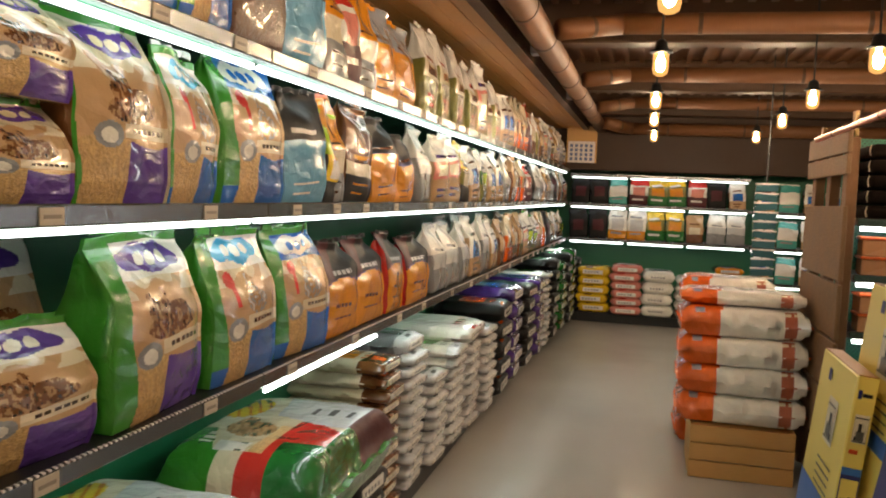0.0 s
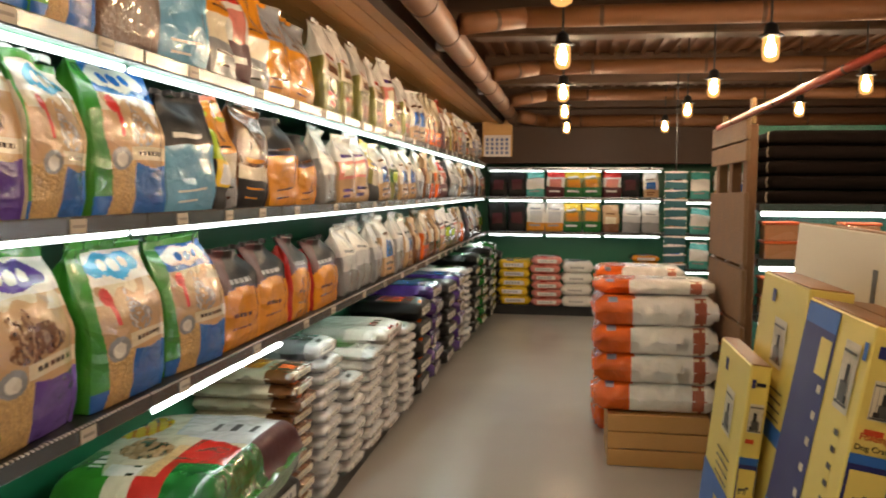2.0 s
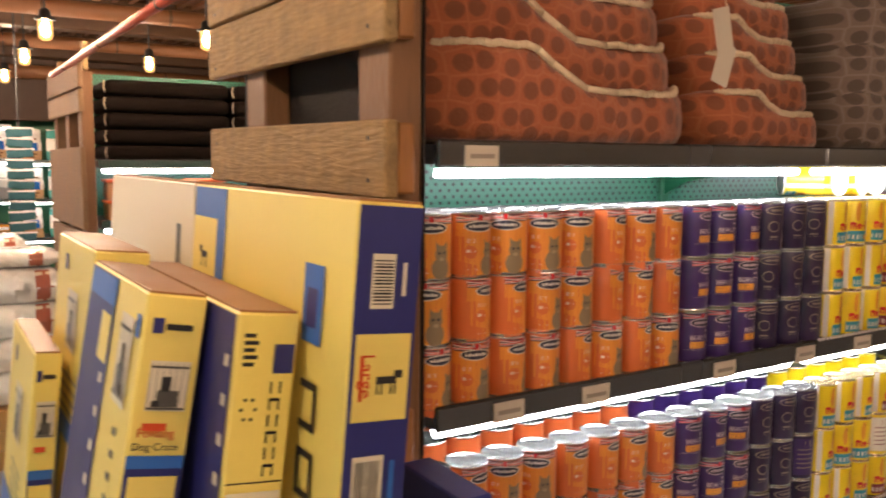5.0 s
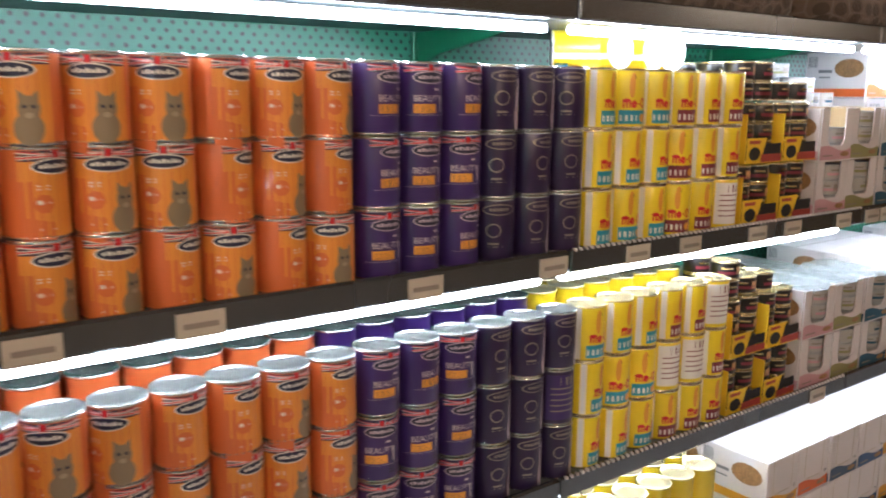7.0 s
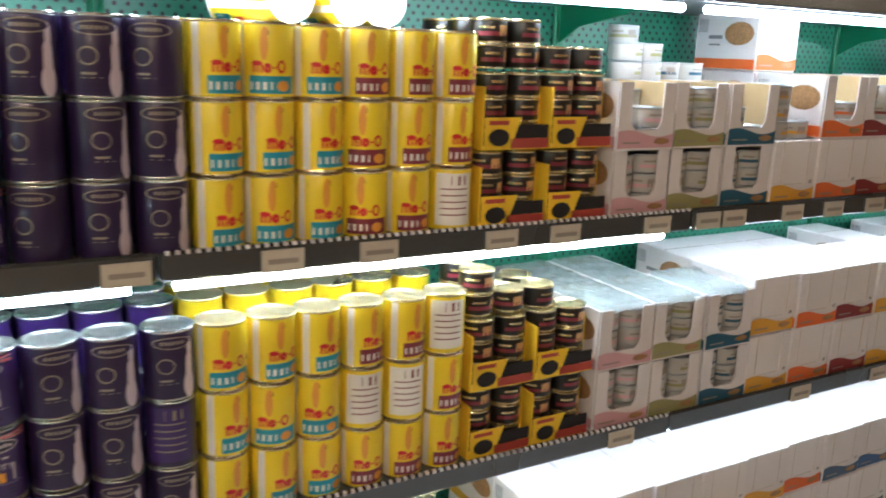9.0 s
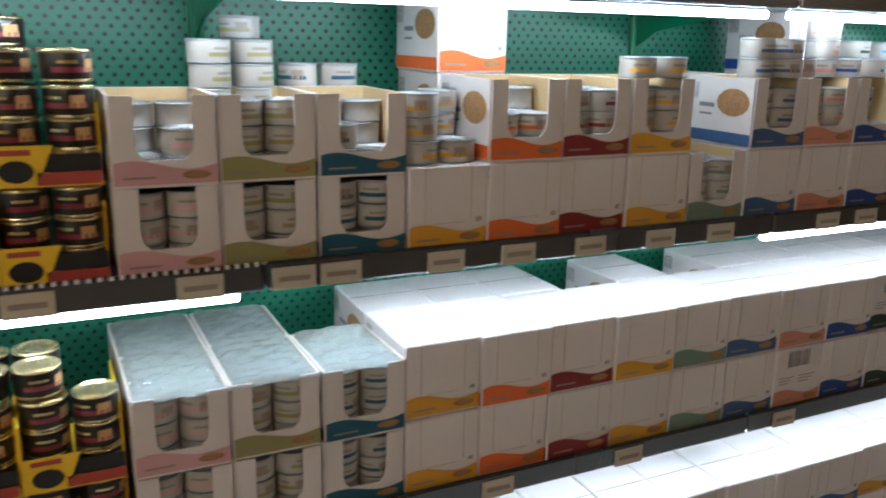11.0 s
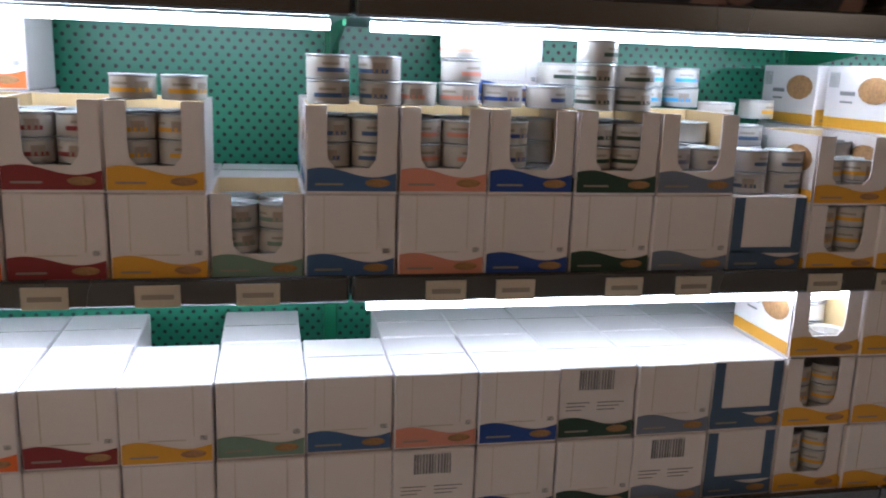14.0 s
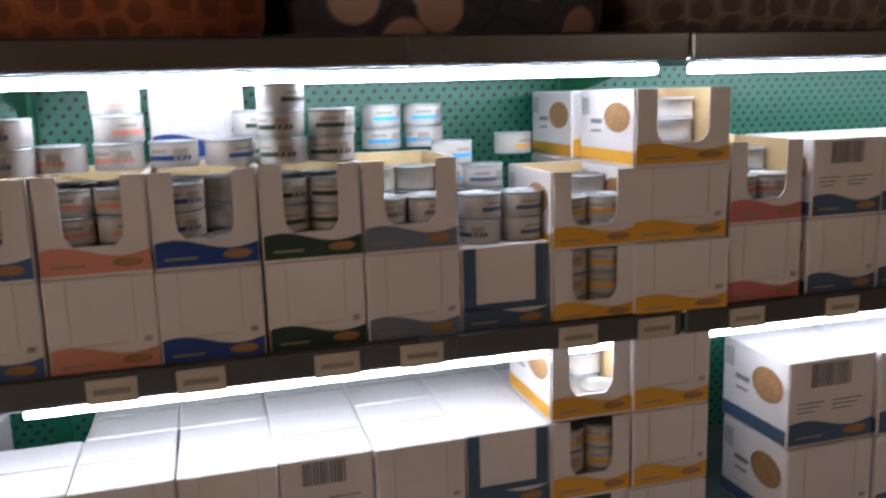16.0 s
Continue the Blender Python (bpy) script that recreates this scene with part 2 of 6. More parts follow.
# boarded soffit over the sack shelves, with its dark front beam
bm = empty_bm()
for i in range(7):
    box(bm, X0 + 0.003 + i * 0.1, X0 + 0.098 + i * 0.1, Y0, Y1, 2.475, 2.5)
structure("soffit", bm, M_SOFFIT, "varnished pine boards of a low soffit", "soffit")
structure("soffit_beam", box(empty_bm(), -0.435, -0.37, Y0, Y1, 2.445, 2.64), M_BEAM, "dark brown timber along the soffit's edge", "beam")

# cross beams and roof battens
for i, y in enumerate((-1.6, 1.0, 3.55, 6.1, 8.6, 11.0)):
    structure("beam_%d" % (i + 1), bevelled(box(empty_bm(), -0.368, X1, y - 0.11, y + 0.11, 2.63, ZC), 0.012), M_BEAM, "dark brown painted ceiling beam", "beam")
bm = empty_bm()
k = 0
x = -0.3
while x < X1:
    box(bm, x, x + 0.045, Y0, Y1, ZC - 0.035, ZC - 0.004)
    x += 0.14
structure("ceiling_battens", bm, M_CEIL, "brown battens under the ceiling boards", "battens")
structure("fascia", bevelled(box(empty_bm(), X0, 5.0, 11.22, 11.36, 1.95, ZC - 0.002), 0.01), M_FASCIA, "dark brown timber fascia over the far shelves", "fascia")


def duct(name, pts, r, label):
    t = thing(name, *pts[0], label, "duct")
    o = Vector(pts[0])
    bm = empty_bm()
    for a, b in zip(pts, pts[1:]):
        rod(bm, Vector(a) - o, Vector(b) - o, r, seg=20)
    part("pipe", bm, M_PIPE if r > 0.03 else M_COPPER, t, smooth=True)
    for a, b in zip(pts, pts[1:]):
        a, b = Vector(a), Vector(b)
        n = max(1, int((b - a).length / 0.8))
        for i in range(n):
            p = a.lerp(b, (i + 0.5) / n) - o
            d = (b - a).normalized() * 0.012
            part("clamp", rod(empty_bm(), p - d, p + d, r * 1.05, seg=20), M_BEAM, t)
    return t


duct("ceiling_duct", [(-0.235, Y0 + 0.02, 2.5), (-0.235, 11.2, 2.5)], 0.078, "brown wrapped duct running under the ceiling")
for y in (5.0, 7.0, 9.0):
    duct("ceiling_duct", [(-0.13, y, 2.52), (0.2, y + 0.25, 2.6), (4.6, y + 0.25, 2.6)], 0.06, "brown wrapped branch duct under the ceiling")
duct("ceiling_duct", [(-0.15, 10.6, 2.5), (0.15, 10.95, 2.47), (4.6, 10.95, 2.47)], 0.075, "brown wrapped duct along the far wall")
duct("fire_pipe", [(1.33, 1.72, 2.0), (1.36, 5.6, 1.985)], 0.016, "thin red copper pipe between the timber frames")


# ---- pendant lamps ----
def pendant(x, y, z):
    t = thing("pendant_lamp", x, y, z, "lit pendant lamp with a clear jar and black cap", "lamp", "pendant lamps")
    part("cord", rod(empty_bm(), (0, 0, 0.12), (0, 0, ZC - z), 0.006, seg=6), M_BLACK, t)
    part("cap", lathe(empty_bm(), [(0.012, 0.12), (0.03, 0.105), (0.034, 0.07), (0.056, 0.06), (0.058, 0.054), (0.02, 0.054)], 20), M_DARK, t, "dark metal cap with a flat brim", True)
    part("bulb", lathe(empty_bm(), [(0.009, 0.052), (0.012, 0.034), (0.021, 0.012), (0.0225, -0.008), (0.019, -0.026), (0.01, -0.037), (0.002, -0.04)], 16), M_BULB, t, "glowing warm bulb", True)
    jar = part("jar", lathe(empty_bm(), [(0.026, 0.053), (0.038, 0.046), (0.039, 0.022), (0.039, -0.03), (0.034, -0.05), (0.018, -0.061), (0.002, -0.064)], 20), M_JAR, t, "amber-lit clear glass jar", True)
    jar.visible_shadow = False
    return t


lamp = pendant(0.43, 4.58, 2.268)
for x, y in ((0.44, 3.15), (0.42, 6.15), (0.42, 7.53), (0.43, 9.35), (1.39, 4.45), (1.38, 5.95), (1.42, 7.46), (1.43, 9.2), (2.27, 5.86), (2.29, 7.45), (3.48, 8.55),
             # mostly guessed pendants out of view, added to light the fronts of the goods
             (0.44, 1.4), (0.43, -0.35), (1.38, -0.9), (0.43, -1.9), (2.3, 4.0), (2.2, -0.6), (7.0, -0.9), (4.4, 4.2), (6.4, 4.2)):
    copy_thing(lamp, pose(x, y, 2.268))


# ---- shelving ----
def price_tag(parent, x, y, z, w=0.062, h=0.032, axis="y"):
    bm = empty_bm()
    if axis == "y":
        box(bm, x - w / 2, x + w / 2, y - 0.003, y, z - h / 2, z + h / 2)
        box(bm, x - w * 0.36, x + w * 0.36, y - 0.0045, y - 0.003, z - h * 0.12, z + h * 0.1, 1)
    else:
        box(bm, x, x + 0.003, y - w / 2, y + w / 2, z - h / 2, z + h / 2)
        box(bm, x + 0.003, x + 0.0045, y - w * 0.36, y + w * 0.36, z - h * 0.12, z + h * 0.1, 1)
    part("price_tag", bm, [M_TAG, M_TAGINK], parent, "paper price label in a clear holder")


def shelf_y(x0, x1, yf, yb, z, tags=(), tube=True, deck_t=0.03, name="gondola_shelf", slots=False, up=False):
    """A shelf whose front faces -y, with lip, tube and price labels."""
    t = thing(name, x0, yf, z, "grey steel shelf with a lit tube under its front lip", "shelf", "gondola shelves")
    L, D = x1 - x0, yb - yf
    part("deck", box(empty_bm(), 0.002, L - 0.002, 0.012, D, -deck_t, 0), M_DECK, t)
    bm = empty_bm()
    box(bm, 0.002, L - 0.002, 0, 0.012, -0.034, 0.008)
    part("lip", bevelled(bm, 0.004), M_LIP, t, "grey metal front lip")
    if tube:
        slim = up or z > 1.55
        ty, tz, tr = (0.062, -0.0385, 0.0075) if up else (0.05, -0.0445, 0.0075) if slim else (0.05, -0.048, 0.0115)
        part("light_tube", rod(empty_bm(), (0.03, ty, tz), (L - 0.03, ty, tz), tr, seg=10), (M_TUBEUP if slim else M_TUBE) if name == "gondola_shelf" else M_TUBEW, t, "glowing white tube")
    for x in tags:
        if x0 < x < x1:
            price_tag(t, x - x0, -0.001, -0.017)
    if slots:
        # white blocks in place of cutouts, coloured like tube light coming through
        bm = empty_bm()
        for i in range(int(L / 0.0135)):
            box(bm, 0.01 + i * 0.0135, 0.0155 + i * 0.0135, -0.0012, 0.006, 0.004, 0.0085)
        tagged(part("slot_strip", bm, M_WHITE, t, "row of small slots, white for tube light through them"), kind="stuff")
    return t


def shelf_x(y0, y1, xf, xb, z, tags=(), tube=True, name="wall_shelf"):
    """A shelf whose front faces +x."""
    t = thing(name, xf, y0, z, "grey steel wall shelf with a lit tube under its lip", "shelf", "wall shelves")
    L, D = y1 - y0, xf - xb
    part("deck", box(empty_bm(), -D, -0.012, 0.002, L - 0.002, -0.03, 0), M_DARK, t, "dark shelf board")
    part("underside", box(empty_bm(), -D, -0.014, 0.004, L - 0.004, -0.034, -0.03), M_GREEN, t, "green painted underside")
    bm = empty_bm()
    box(bm, -0.012, 0, 0.002, L - 0.002, -0.036, 0.006)
    part("lip", bevelled(bm, 0.004), M_LIP, t, "shiny metal front lip")
    tx = -0.05 if z > 1.2 else (-0.004 if y0 < 3.0 < y1 else -0.045)      # under the lowest shelf the tube sits near the lip, one hangs loose
    if tube:
        part("light_tube", rod(empty_bm(), (tx, 0.02, -0.046), (tx, L - 0.02, -0.046), 0.009 if z > 1.2 else 0.0065, seg=10), M_TUBEW if z > 1.2 else M_TUBEL, t, "glowing white tube")
    for y in tags:
        if y0 < y < y1:
            price_tag(t, 0.001, y - y0, -0.016, axis="x")
    if z < 1.2:
        # slots as white blocks: the white is the tube's light from below
        bm = empty_bm()
        for i in range(int(L / 0.016)):
            box(bm, -0.008, 0.0012, 0.01 + i * 0.016, 0.0155 + i * 0.016, 0.003, 0.0066)
        tagged(part("slot_strip", bm, M_WHITE, t, "row of small slots, white for tube light through them"), kind="stuff")
    return t


GY, GB = 1.74, 2.2                      # lip and panel of the tin gondola
LEV = (0.335, 0.75, 1.165, 1.58)
BAYS = (1.39, 2.36, 3.33, 4.305, 5.28, 6.25, 7.22)
TAGS = {0.335: (1.7, 2.3, 3.0, 3.7, 4.4, 5.2), 0.75: (3.2, 3.33, 3.72, 4.0, 4.4, 5.0, 5.5),
        1.165: (1.53, 1.72, 2.06, 2.32, 2.53, 2.68, 2.9, 3.03, 3.24, 3.37, 3.44, 3.61, 3.74, 3.88, 4.03, 4.17, 4.45, 4.56, 4.74, 4.86, 5.1, 5.23, 5.39, 5.57), 1.58: (1.47,)}
gondola = thing("gondola", BAYS[0], GB, 0, "green steel gondola frame with perforated back panels", "shelving")
for a, b in zip(BAYS, BAYS[1:]):
    part("back_panel", box(empty_bm(), a - BAYS[0] + 0.014, b - BAYS[0] - 0.014, 0, 0.02, 0.1, 2.0), M_PEG, gondola, "green perforated panel")
    part("base", box(empty_bm(), a - BAYS[0], b - BAYS[0] - 0.004, -0.42, 0.46, 0.0, 0.28), M_DARK, gondola)
for a in BAYS:
    part("upright", bevelled(box(empty_bm(), a - BAYS[0] - 0.014, a - BAYS[0] + 0.014, -0.012, 0.045, 0.1, 2.02), 0.003), M_GREEN, gondola, "green steel upright")
    for z in LEV[1:]:
        bm = empty_bm()
        x = a - BAYS[0]
        v = [bm.verts.new((x + s, y, z + h)) for s in (-0.003, 0.003) for y, h in ((-0.012, -0.02), (-0.3, -0.028), (-0.3, -0.04), (-0.08, -0.075), (-0.012, -0.11))]
        bm.faces.new(v[:5]); bm.faces.new(v[5:][::-1])
        for i in range(5):
            j = (i + 1) % 5
            bm.faces.new((v[i], v[i + 5], v[j + 5], v[j]))
        part("bracket", bm, M_GREEN, gondola, "green shelf bracket")
for z in LEV:
    for a, b in zip(BAYS, BAYS[1:]):
        shelf_y(a, b, GY, GB - 0.006, z, TAGS[z], z > 0.4, slots=a == 2.36 and z in (0.75, 1.165), up=a == 3.33 and z == 1.165)
structure("gondola_rear", box(empty_bm(), BAYS[0], BAYS[-1], GB + 0.05, GB + 0.07, 0.28, 2.0), M_GREEN, "green panel closing the back of the gondola", "panel")

WX, WB = -0.61, -1.11                  # lip and back of the sack shelves
WLEV = (1.05, 1.53, 1.952)
WBAYS = [-0.72 + 1.03 * i for i in range(12)] + [11.3]
for z in WLEV:
    for a, b in zip(WBAYS, WBAYS[1:]):
        n = rnd.randint(2, 3)
        shelf_x(a, b, WX, WB, z, [a + (b - a) * (i + 0.3 + 0.3 * rnd.random()) / n for i in range(n)])
bm = empty_bm()
box(bm, WB, WX - 0.08, WBAYS[0], 11.3, 0.0, 0.1)
structure("plinth", bm, M_DARK, "dark plinth under the sack piles", "plinth")

BY = 11.3                               # far wall shelves
for z in (1.06, 1.515, 1.9):
    for a, b in ((-0.6, 0.15), (0.15, 0.9), (0.9, 1.65)):
        shelf_y(a, b, BY, 11.95, z, (), z > 0.5 , name="far_shelf")
bm = empty_bm()
box(bm, -0.6, 3.3, BY - 0.25, 11.9, 0.0, 0.12)
structure("far_plinth", bm, M_DARK, "dark plinth under the far shelves", "plinth")


# ---- tins ----
CAN_D, CAN_H = 0.0735, 0.1035


def patch(bm, r, a0, a1, z0, z1, mi, seg=None):
    """A printed patch that hugs a tin, a in degrees from the front."""
    seg = seg or max(1, int(abs(a1 - a0) / 14))
    vs = []
    for i in range(seg + 1):
        a = radians(-90 + a0 + (a1 - a0) * i / seg)
        vs.append([bm.verts.new((r * math.cos(a), r * math.sin(a), z)) for z in (z0, z1)])
    for i in range(seg):
        bm.faces.new((vs[i][0], vs[i + 1][0], vs[i + 1][1], vs[i][1])).material_index = mi


def disc(bm, r, a, z, ra, rz, mi, n=10):
    """A printed oval on a tin, half-width ra in degrees, half-height rz."""
    cols = []
    for i in range(n + 1):
        c = -math.cos(3.14159 * i / n)
        q, hz = radians(-90 + a + ra * c), rz * math.sqrt(max(0.0, 1 - c * c)) + 1e-5
        cols.append([bm.verts.new((r * math.cos(q), r * math.sin(q), z + s * hz)) for s in (-1, 1)])
    for i in range(n):
        bm.faces.new((cols[i][0], cols[i + 1][0], cols[i + 1][1], cols[i][1])).material_index = mi


def can_body(d, h, seg=24):
    r = d / 2
    return [(r * 0.92, 0.0), (r * 0.985, 0.001), (r * 0.985, 0.0025), (r * 0.96, 0.004), (r * 0.96, h - 0.005), (r, h - 0.004), (r, h - 0.0008), (r * 0.94, h - 0.0008), (r * 0.93, h - 0.004), (r * 0.5, h - 0.004)]


def can(name, label, cat, group, d, h, base, draw, mats, lid=None, turn=0):
    t = thing(name, 0, 0, -5, label, cat, group)
    lid = lid or M_STEEL
    r = d / 2
    part("body", lathe(empty_bm(), can_body(d, h), 24), lid, t, "bright tin rims", True)
    bm = empty_bm()
    lathe(bm, [(r * 0.968, 0.003), (r * 0.978, 0.004), (r * 0.978, h - 0.006), (r * 0.968, h - 0.005)], 24, None, False)
    draw(bm, r * 0.984, h)
    part("label", bm, mats, t, base, True)
    part("ring_pull", box(box(empty_bm(), -0.004, 0.004, -r * 0.45, r * 0.35, h - 0.004, h - 0.0025), -r * 0.3, r * 0.3, -r * 0.65, -r * 0.25, h - 0.004, h - 0.0025), lid, t)
    return t


T_OR, T_AMB, T_RED, T_WH, T_NAVY = tin("orange", "cd6a38"), tin("amber", "e09a3a"), tin("red", "c9202a"), tin("white", "e8e4de"), tin("navy", "1d1f3c")
T_PUR, T_PUR2, T_YEL, T_TEAL, T_GREY = tin("purple", "3a2562"), tin("purple_dark", "281a40"), tin("yellow", "ecd01c"), tin("teal", "2d8fa8"), tin("grey", "8d8478")
T_BLK, T_MAR, T_GOLD, T_TAN, T_LILAC, T_PIC = tin("black", "17120f"), tin("maroon", "7c2c3c"), tin("gold", "e5c53c"), tin("tan", "c79a66"), tin("lilac", "cbbcc8"), tin("dish_photo", "94877c")


def slash(bm, r, a0, z0, a1, z1, th, mi):
    """A printed stroke slanting round a tin."""
    n = max(1, int(abs(a1 - a0) / 12))
    vs = []
    for i in range(n + 1):
        u = i / n
        a = radians(-90 + a0 + (a1 - a0) * u)
        z = z0 + (z1 - z0) * u
        vs.append([bm.verts.new((r * math.cos(a), r * math.sin(a), z + s * th / 2)) for s in (-1, 1)])
    for i in range(n):
        bm.faces.new((vs[i][0], vs[i + 1][0], vs[i + 1][1], vs[i][1])).material_index = mi


def wrapped_type(bm, text, size, r, a, z, mi):
    """Type printed round a tin, starting at angle a."""
    cu = bpy.data.curves.new("type", "FONT")
    cu.body, cu.size, cu.resolution_u = text, size, 2
    ob = bpy.data.objects.new("type", cu)
    scene.collection.objects.link(ob)
    me = bpy.data.meshes.new_from_object(ob.evaluated_get(bpy.context.evaluated_depsgraph_get()))
    bpy.data.objects.remove(ob)
    vs = []
    for v in me.vertices:
        q = radians(-90 + a) + v.co.x / r
        vs.append(bm.verts.new((r * math.cos(q), r * math.sin(q), z + v.co.y)))
    for p in me.polygons:
        bm.faces.new([vs[i] for i in p.vertices]).material_index = mi
    bpy.data.meshes.remove(me)


def flag(bm, r, h, a):
    """A flag of red and white rays round the head of the label, its dark oval lower."""
    patch(bm, r, a - 66, a + 66, h * 0.83, h * 0.945, 3)
    for side in (-1, 1):
        slash(bm, r * 1.002, a + side * 8, h * 0.9, a + side * 66, h * 0.925, h * 0.022, 1)
        slash(bm, r * 1.003, a + side * 8, h * 0.885, a + side * 66, h * 0.865, h * 0.034, 1)
        slash(bm, r * 1.004, a + side * 8, h * 0.885, a + side * 66, h * 0.865, h * 0.018, 2)
        slash(bm, r * 1.004, a + side * 10, h * 0.9, a + side * 66, h * 0.935, h * 0.012, 2)
    patch(bm, r * 1.004, a - 9, a + 9, h * 0.83, h * 0.945, 1)
    patch(bm, r * 1.005, a - 5, a + 5, h * 0.83, h * 0.945, 2)


def brand_oval(bm, r, h, a):
    disc(bm, r * 1.006, a, h * 0.775, 44, h * 0.085, 1, 16)
    disc(bm, r * 1.008, a, h * 0.775, 41, h * 0.072, 3, 16)
    for i in range(7):
        patch(bm, r * 1.01, a - 30 + i * 9, a - 24 + i * 9, h * 0.755, h * (0.79 + 0.014 * (i % 2)), 1)


def d_orange(turn, cat):
    def draw(bm, r, h):
        patch(bm, r, turn - 66, turn + 66, h * 0.02, h * 0.83, 4)
        slash(bm, r * 1.001, turn - 66, h * 0.1, turn - 10, h * 0.03, h * 0.3, 0)
        patch(bm, r * 1.002, turn - 66, turn - 34, h * 0.03, h * 0.62, 0)
        flag(bm, r, h, turn)
        brand_oval(bm, r, h, turn)
        if cat:                       # the grey cat looking out: body, head, ears, eyes, muzzle
            disc(bm, r * 1.005, turn + 26, h * 0.17, 25, h * 0.17, 5, 14)
            disc(bm, r * 1.006, turn + 28, h * 0.38, 18, h * 0.135, 5, 14)
            slash(bm, r * 1.006, turn + 12, h * 0.52, turn + 22, h * 0.47, h * 0.1, 5)
            slash(bm, r * 1.006, turn + 34, h * 0.47, turn + 44, h * 0.52, h * 0.1, 5)
            for e in (21, 35):
                disc(bm, r * 1.008, turn + e, h * 0.4, 3.5, h * 0.022, 3, 6)
            disc(bm, r * 1.007, turn + 28, h * 0.31, 7, h * 0.03, 6, 8)
        disc(bm, r * 1.004, turn - 26, h * 0.38, 17, h * 0.1, 0, 12)
        patch(bm, r * 1.006, turn - 37, turn - 29, h * 0.375, h * 0.42, 1)
        patch(bm, r * 1.006, turn - 27, turn - 15, h * 0.38, h * 0.405, 1)
        for k in range(2):
            patch(bm, r * 1.006, turn - 36, turn - 16, h * (0.53 + 0.035 * k), h * (0.545 + 0.035 * k), 1)
        patch(bm, r * 1.006, turn - 36, turn - 10, h * 0.1, h * 0.115, 1)
    return draw


def d_purple(turn):
    def draw(bm, r, h):
        flag(bm, r, h, turn)
        brand_oval(bm, r, h, turn)
        patch(bm, r, turn - 42, turn + 14, h * 0.29, h * 0.415, 5)
        for k in range(3):
            patch(bm, r * 1.004, turn - 36, turn + 6 - 6 * k, h * (0.31 + 0.03 * k), h * (0.318 + 0.03 * k), 4)
        wrapped_type(bm, "BEAUTY", h * 0.125, r * 1.004, turn - 43, h * 0.45, 1)
        wrapped_type(bm, "1", h * 0.33, r * 1.004, turn + 18, h * 0.3, 1)
        for k in range(3):
            patch(bm, r * 1.004, turn + 18, turn + 36 - 5 * k, h * (0.12 + 0.045 * k), h * (0.145 + 0.045 * k), 4)
        patch(bm, r * 1.004, turn + 10, turn + 22, h * 0.6, h * 0.63, 1)
        patch(bm, r * 1.004, turn - 60, turn + 50, h * 0.26, h * 0.264, 1)
    return draw


def d_violet(turn, cat):
    def draw(bm, r, h):
        disc(bm, r * 1.003, turn, h * 0.82, 46, h * 0.085, 1, 16)
        disc(bm, r * 1.006, turn, h * 0.82, 42, h * 0.07, 0, 16)
        disc(bm, r * 1.003, turn - 16, h * 0.5, 20, h * 0.11, 1, 14)
        disc(bm, r * 1.006, turn - 16, h * 0.5, 17, h * 0.09, 0, 14)
        patch(bm, r, turn - 30, turn - 2, h * 0.28, h * 0.31, 1)
        for i in range(6):
            patch(bm, r * 1.008, turn - 27 + i * 9, turn - 21 + i * 9, h * 0.8, h * 0.845, 1)
        patch(bm, r, turn - 30, turn + 10, h * 0.24, h * 0.25, 1)
        if cat:                       # a sitting white cat seen from behind
            disc(bm, r * 1.004, turn + 38, h * 0.2, 16, h * 0.19, 2, 14)
            slash(bm, r * 1.004, turn + 28, h * 0.36, turn + 48, h * 0.36, h * 0.32, 2)
            disc(bm, r * 1.005, turn + 38, h * 0.56, 10, h * 0.1, 2, 12)
            disc(bm, r * 1.005, turn + 40, h * 0.72, 7.5, h * 0.14, 2, 12)
    return draw


def d_barcode(turn):
    def draw(bm, r, h):
        patch(bm, r, turn - 60, turn + 40, h * 0.1, h * 0.9, 1)
        for i in range(5):
            patch(bm, r * 1.004, turn - 46, turn + 26, h * (0.25 + 0.1 * i), h * (0.27 + 0.1 * i), 2)
        patch(bm, r * 1.004, turn - 20, turn + 20, h * 0.72, h * 0.86, 2)
    return draw


def d_yellow(turn, low):
    def draw(bm, r, h):
        disc(bm, r * 1.003, turn - 8, h * 0.7, 9, h * 0.2, 2)
        disc(bm, r * 1.005, turn - 6, h * 0.86, 7, h * 0.06, 2)
        patch(bm, r * 1.004, turn - 6, turn + 2, h * 0.82, h * 0.88, 3)
        # rounded red letter shapes
        for q in (-34, -25, -16):
            patch(bm, r * 1.005, turn + q, turn + q + 5, h * 0.34, h * 0.46, 1)
        disc(bm, r * 1.005, turn - 24, h * 0.46, 12, h * 0.035, 1, 10)
        disc(bm, r * 1.005, turn - 1, h * 0.4, 9, h * 0.065, 1, 12)
        patch(bm, r * 1.007, turn - 1, turn + 9, h * 0.385, h * 0.405, 0)
        patch(bm, r * 1.005, turn + 11, turn + 18, h * 0.395, h * 0.42, 1)
        disc(bm, r * 1.005, turn + 30, h * 0.42, 10, h * 0.085, 1, 12)
        disc(bm, r * 1.007, turn + 30, h * 0.42, 5, h * 0.05, 0, 10)
        patch(bm, r * 1.002, turn - 78, turn - 60, h * 0.04, h * 0.95, 5)
        patch(bm, r * 1.003, turn - 44, turn + 62, h * 0.07, h * 0.3, 4)
        patch(bm, r * 1.004, turn - 40, turn + 10, h * 0.12, h * 0.22, 5)
        disc(bm, r * 1.004, turn + 34, h * 0.17, 15, h * 0.07, 2)
    return draw


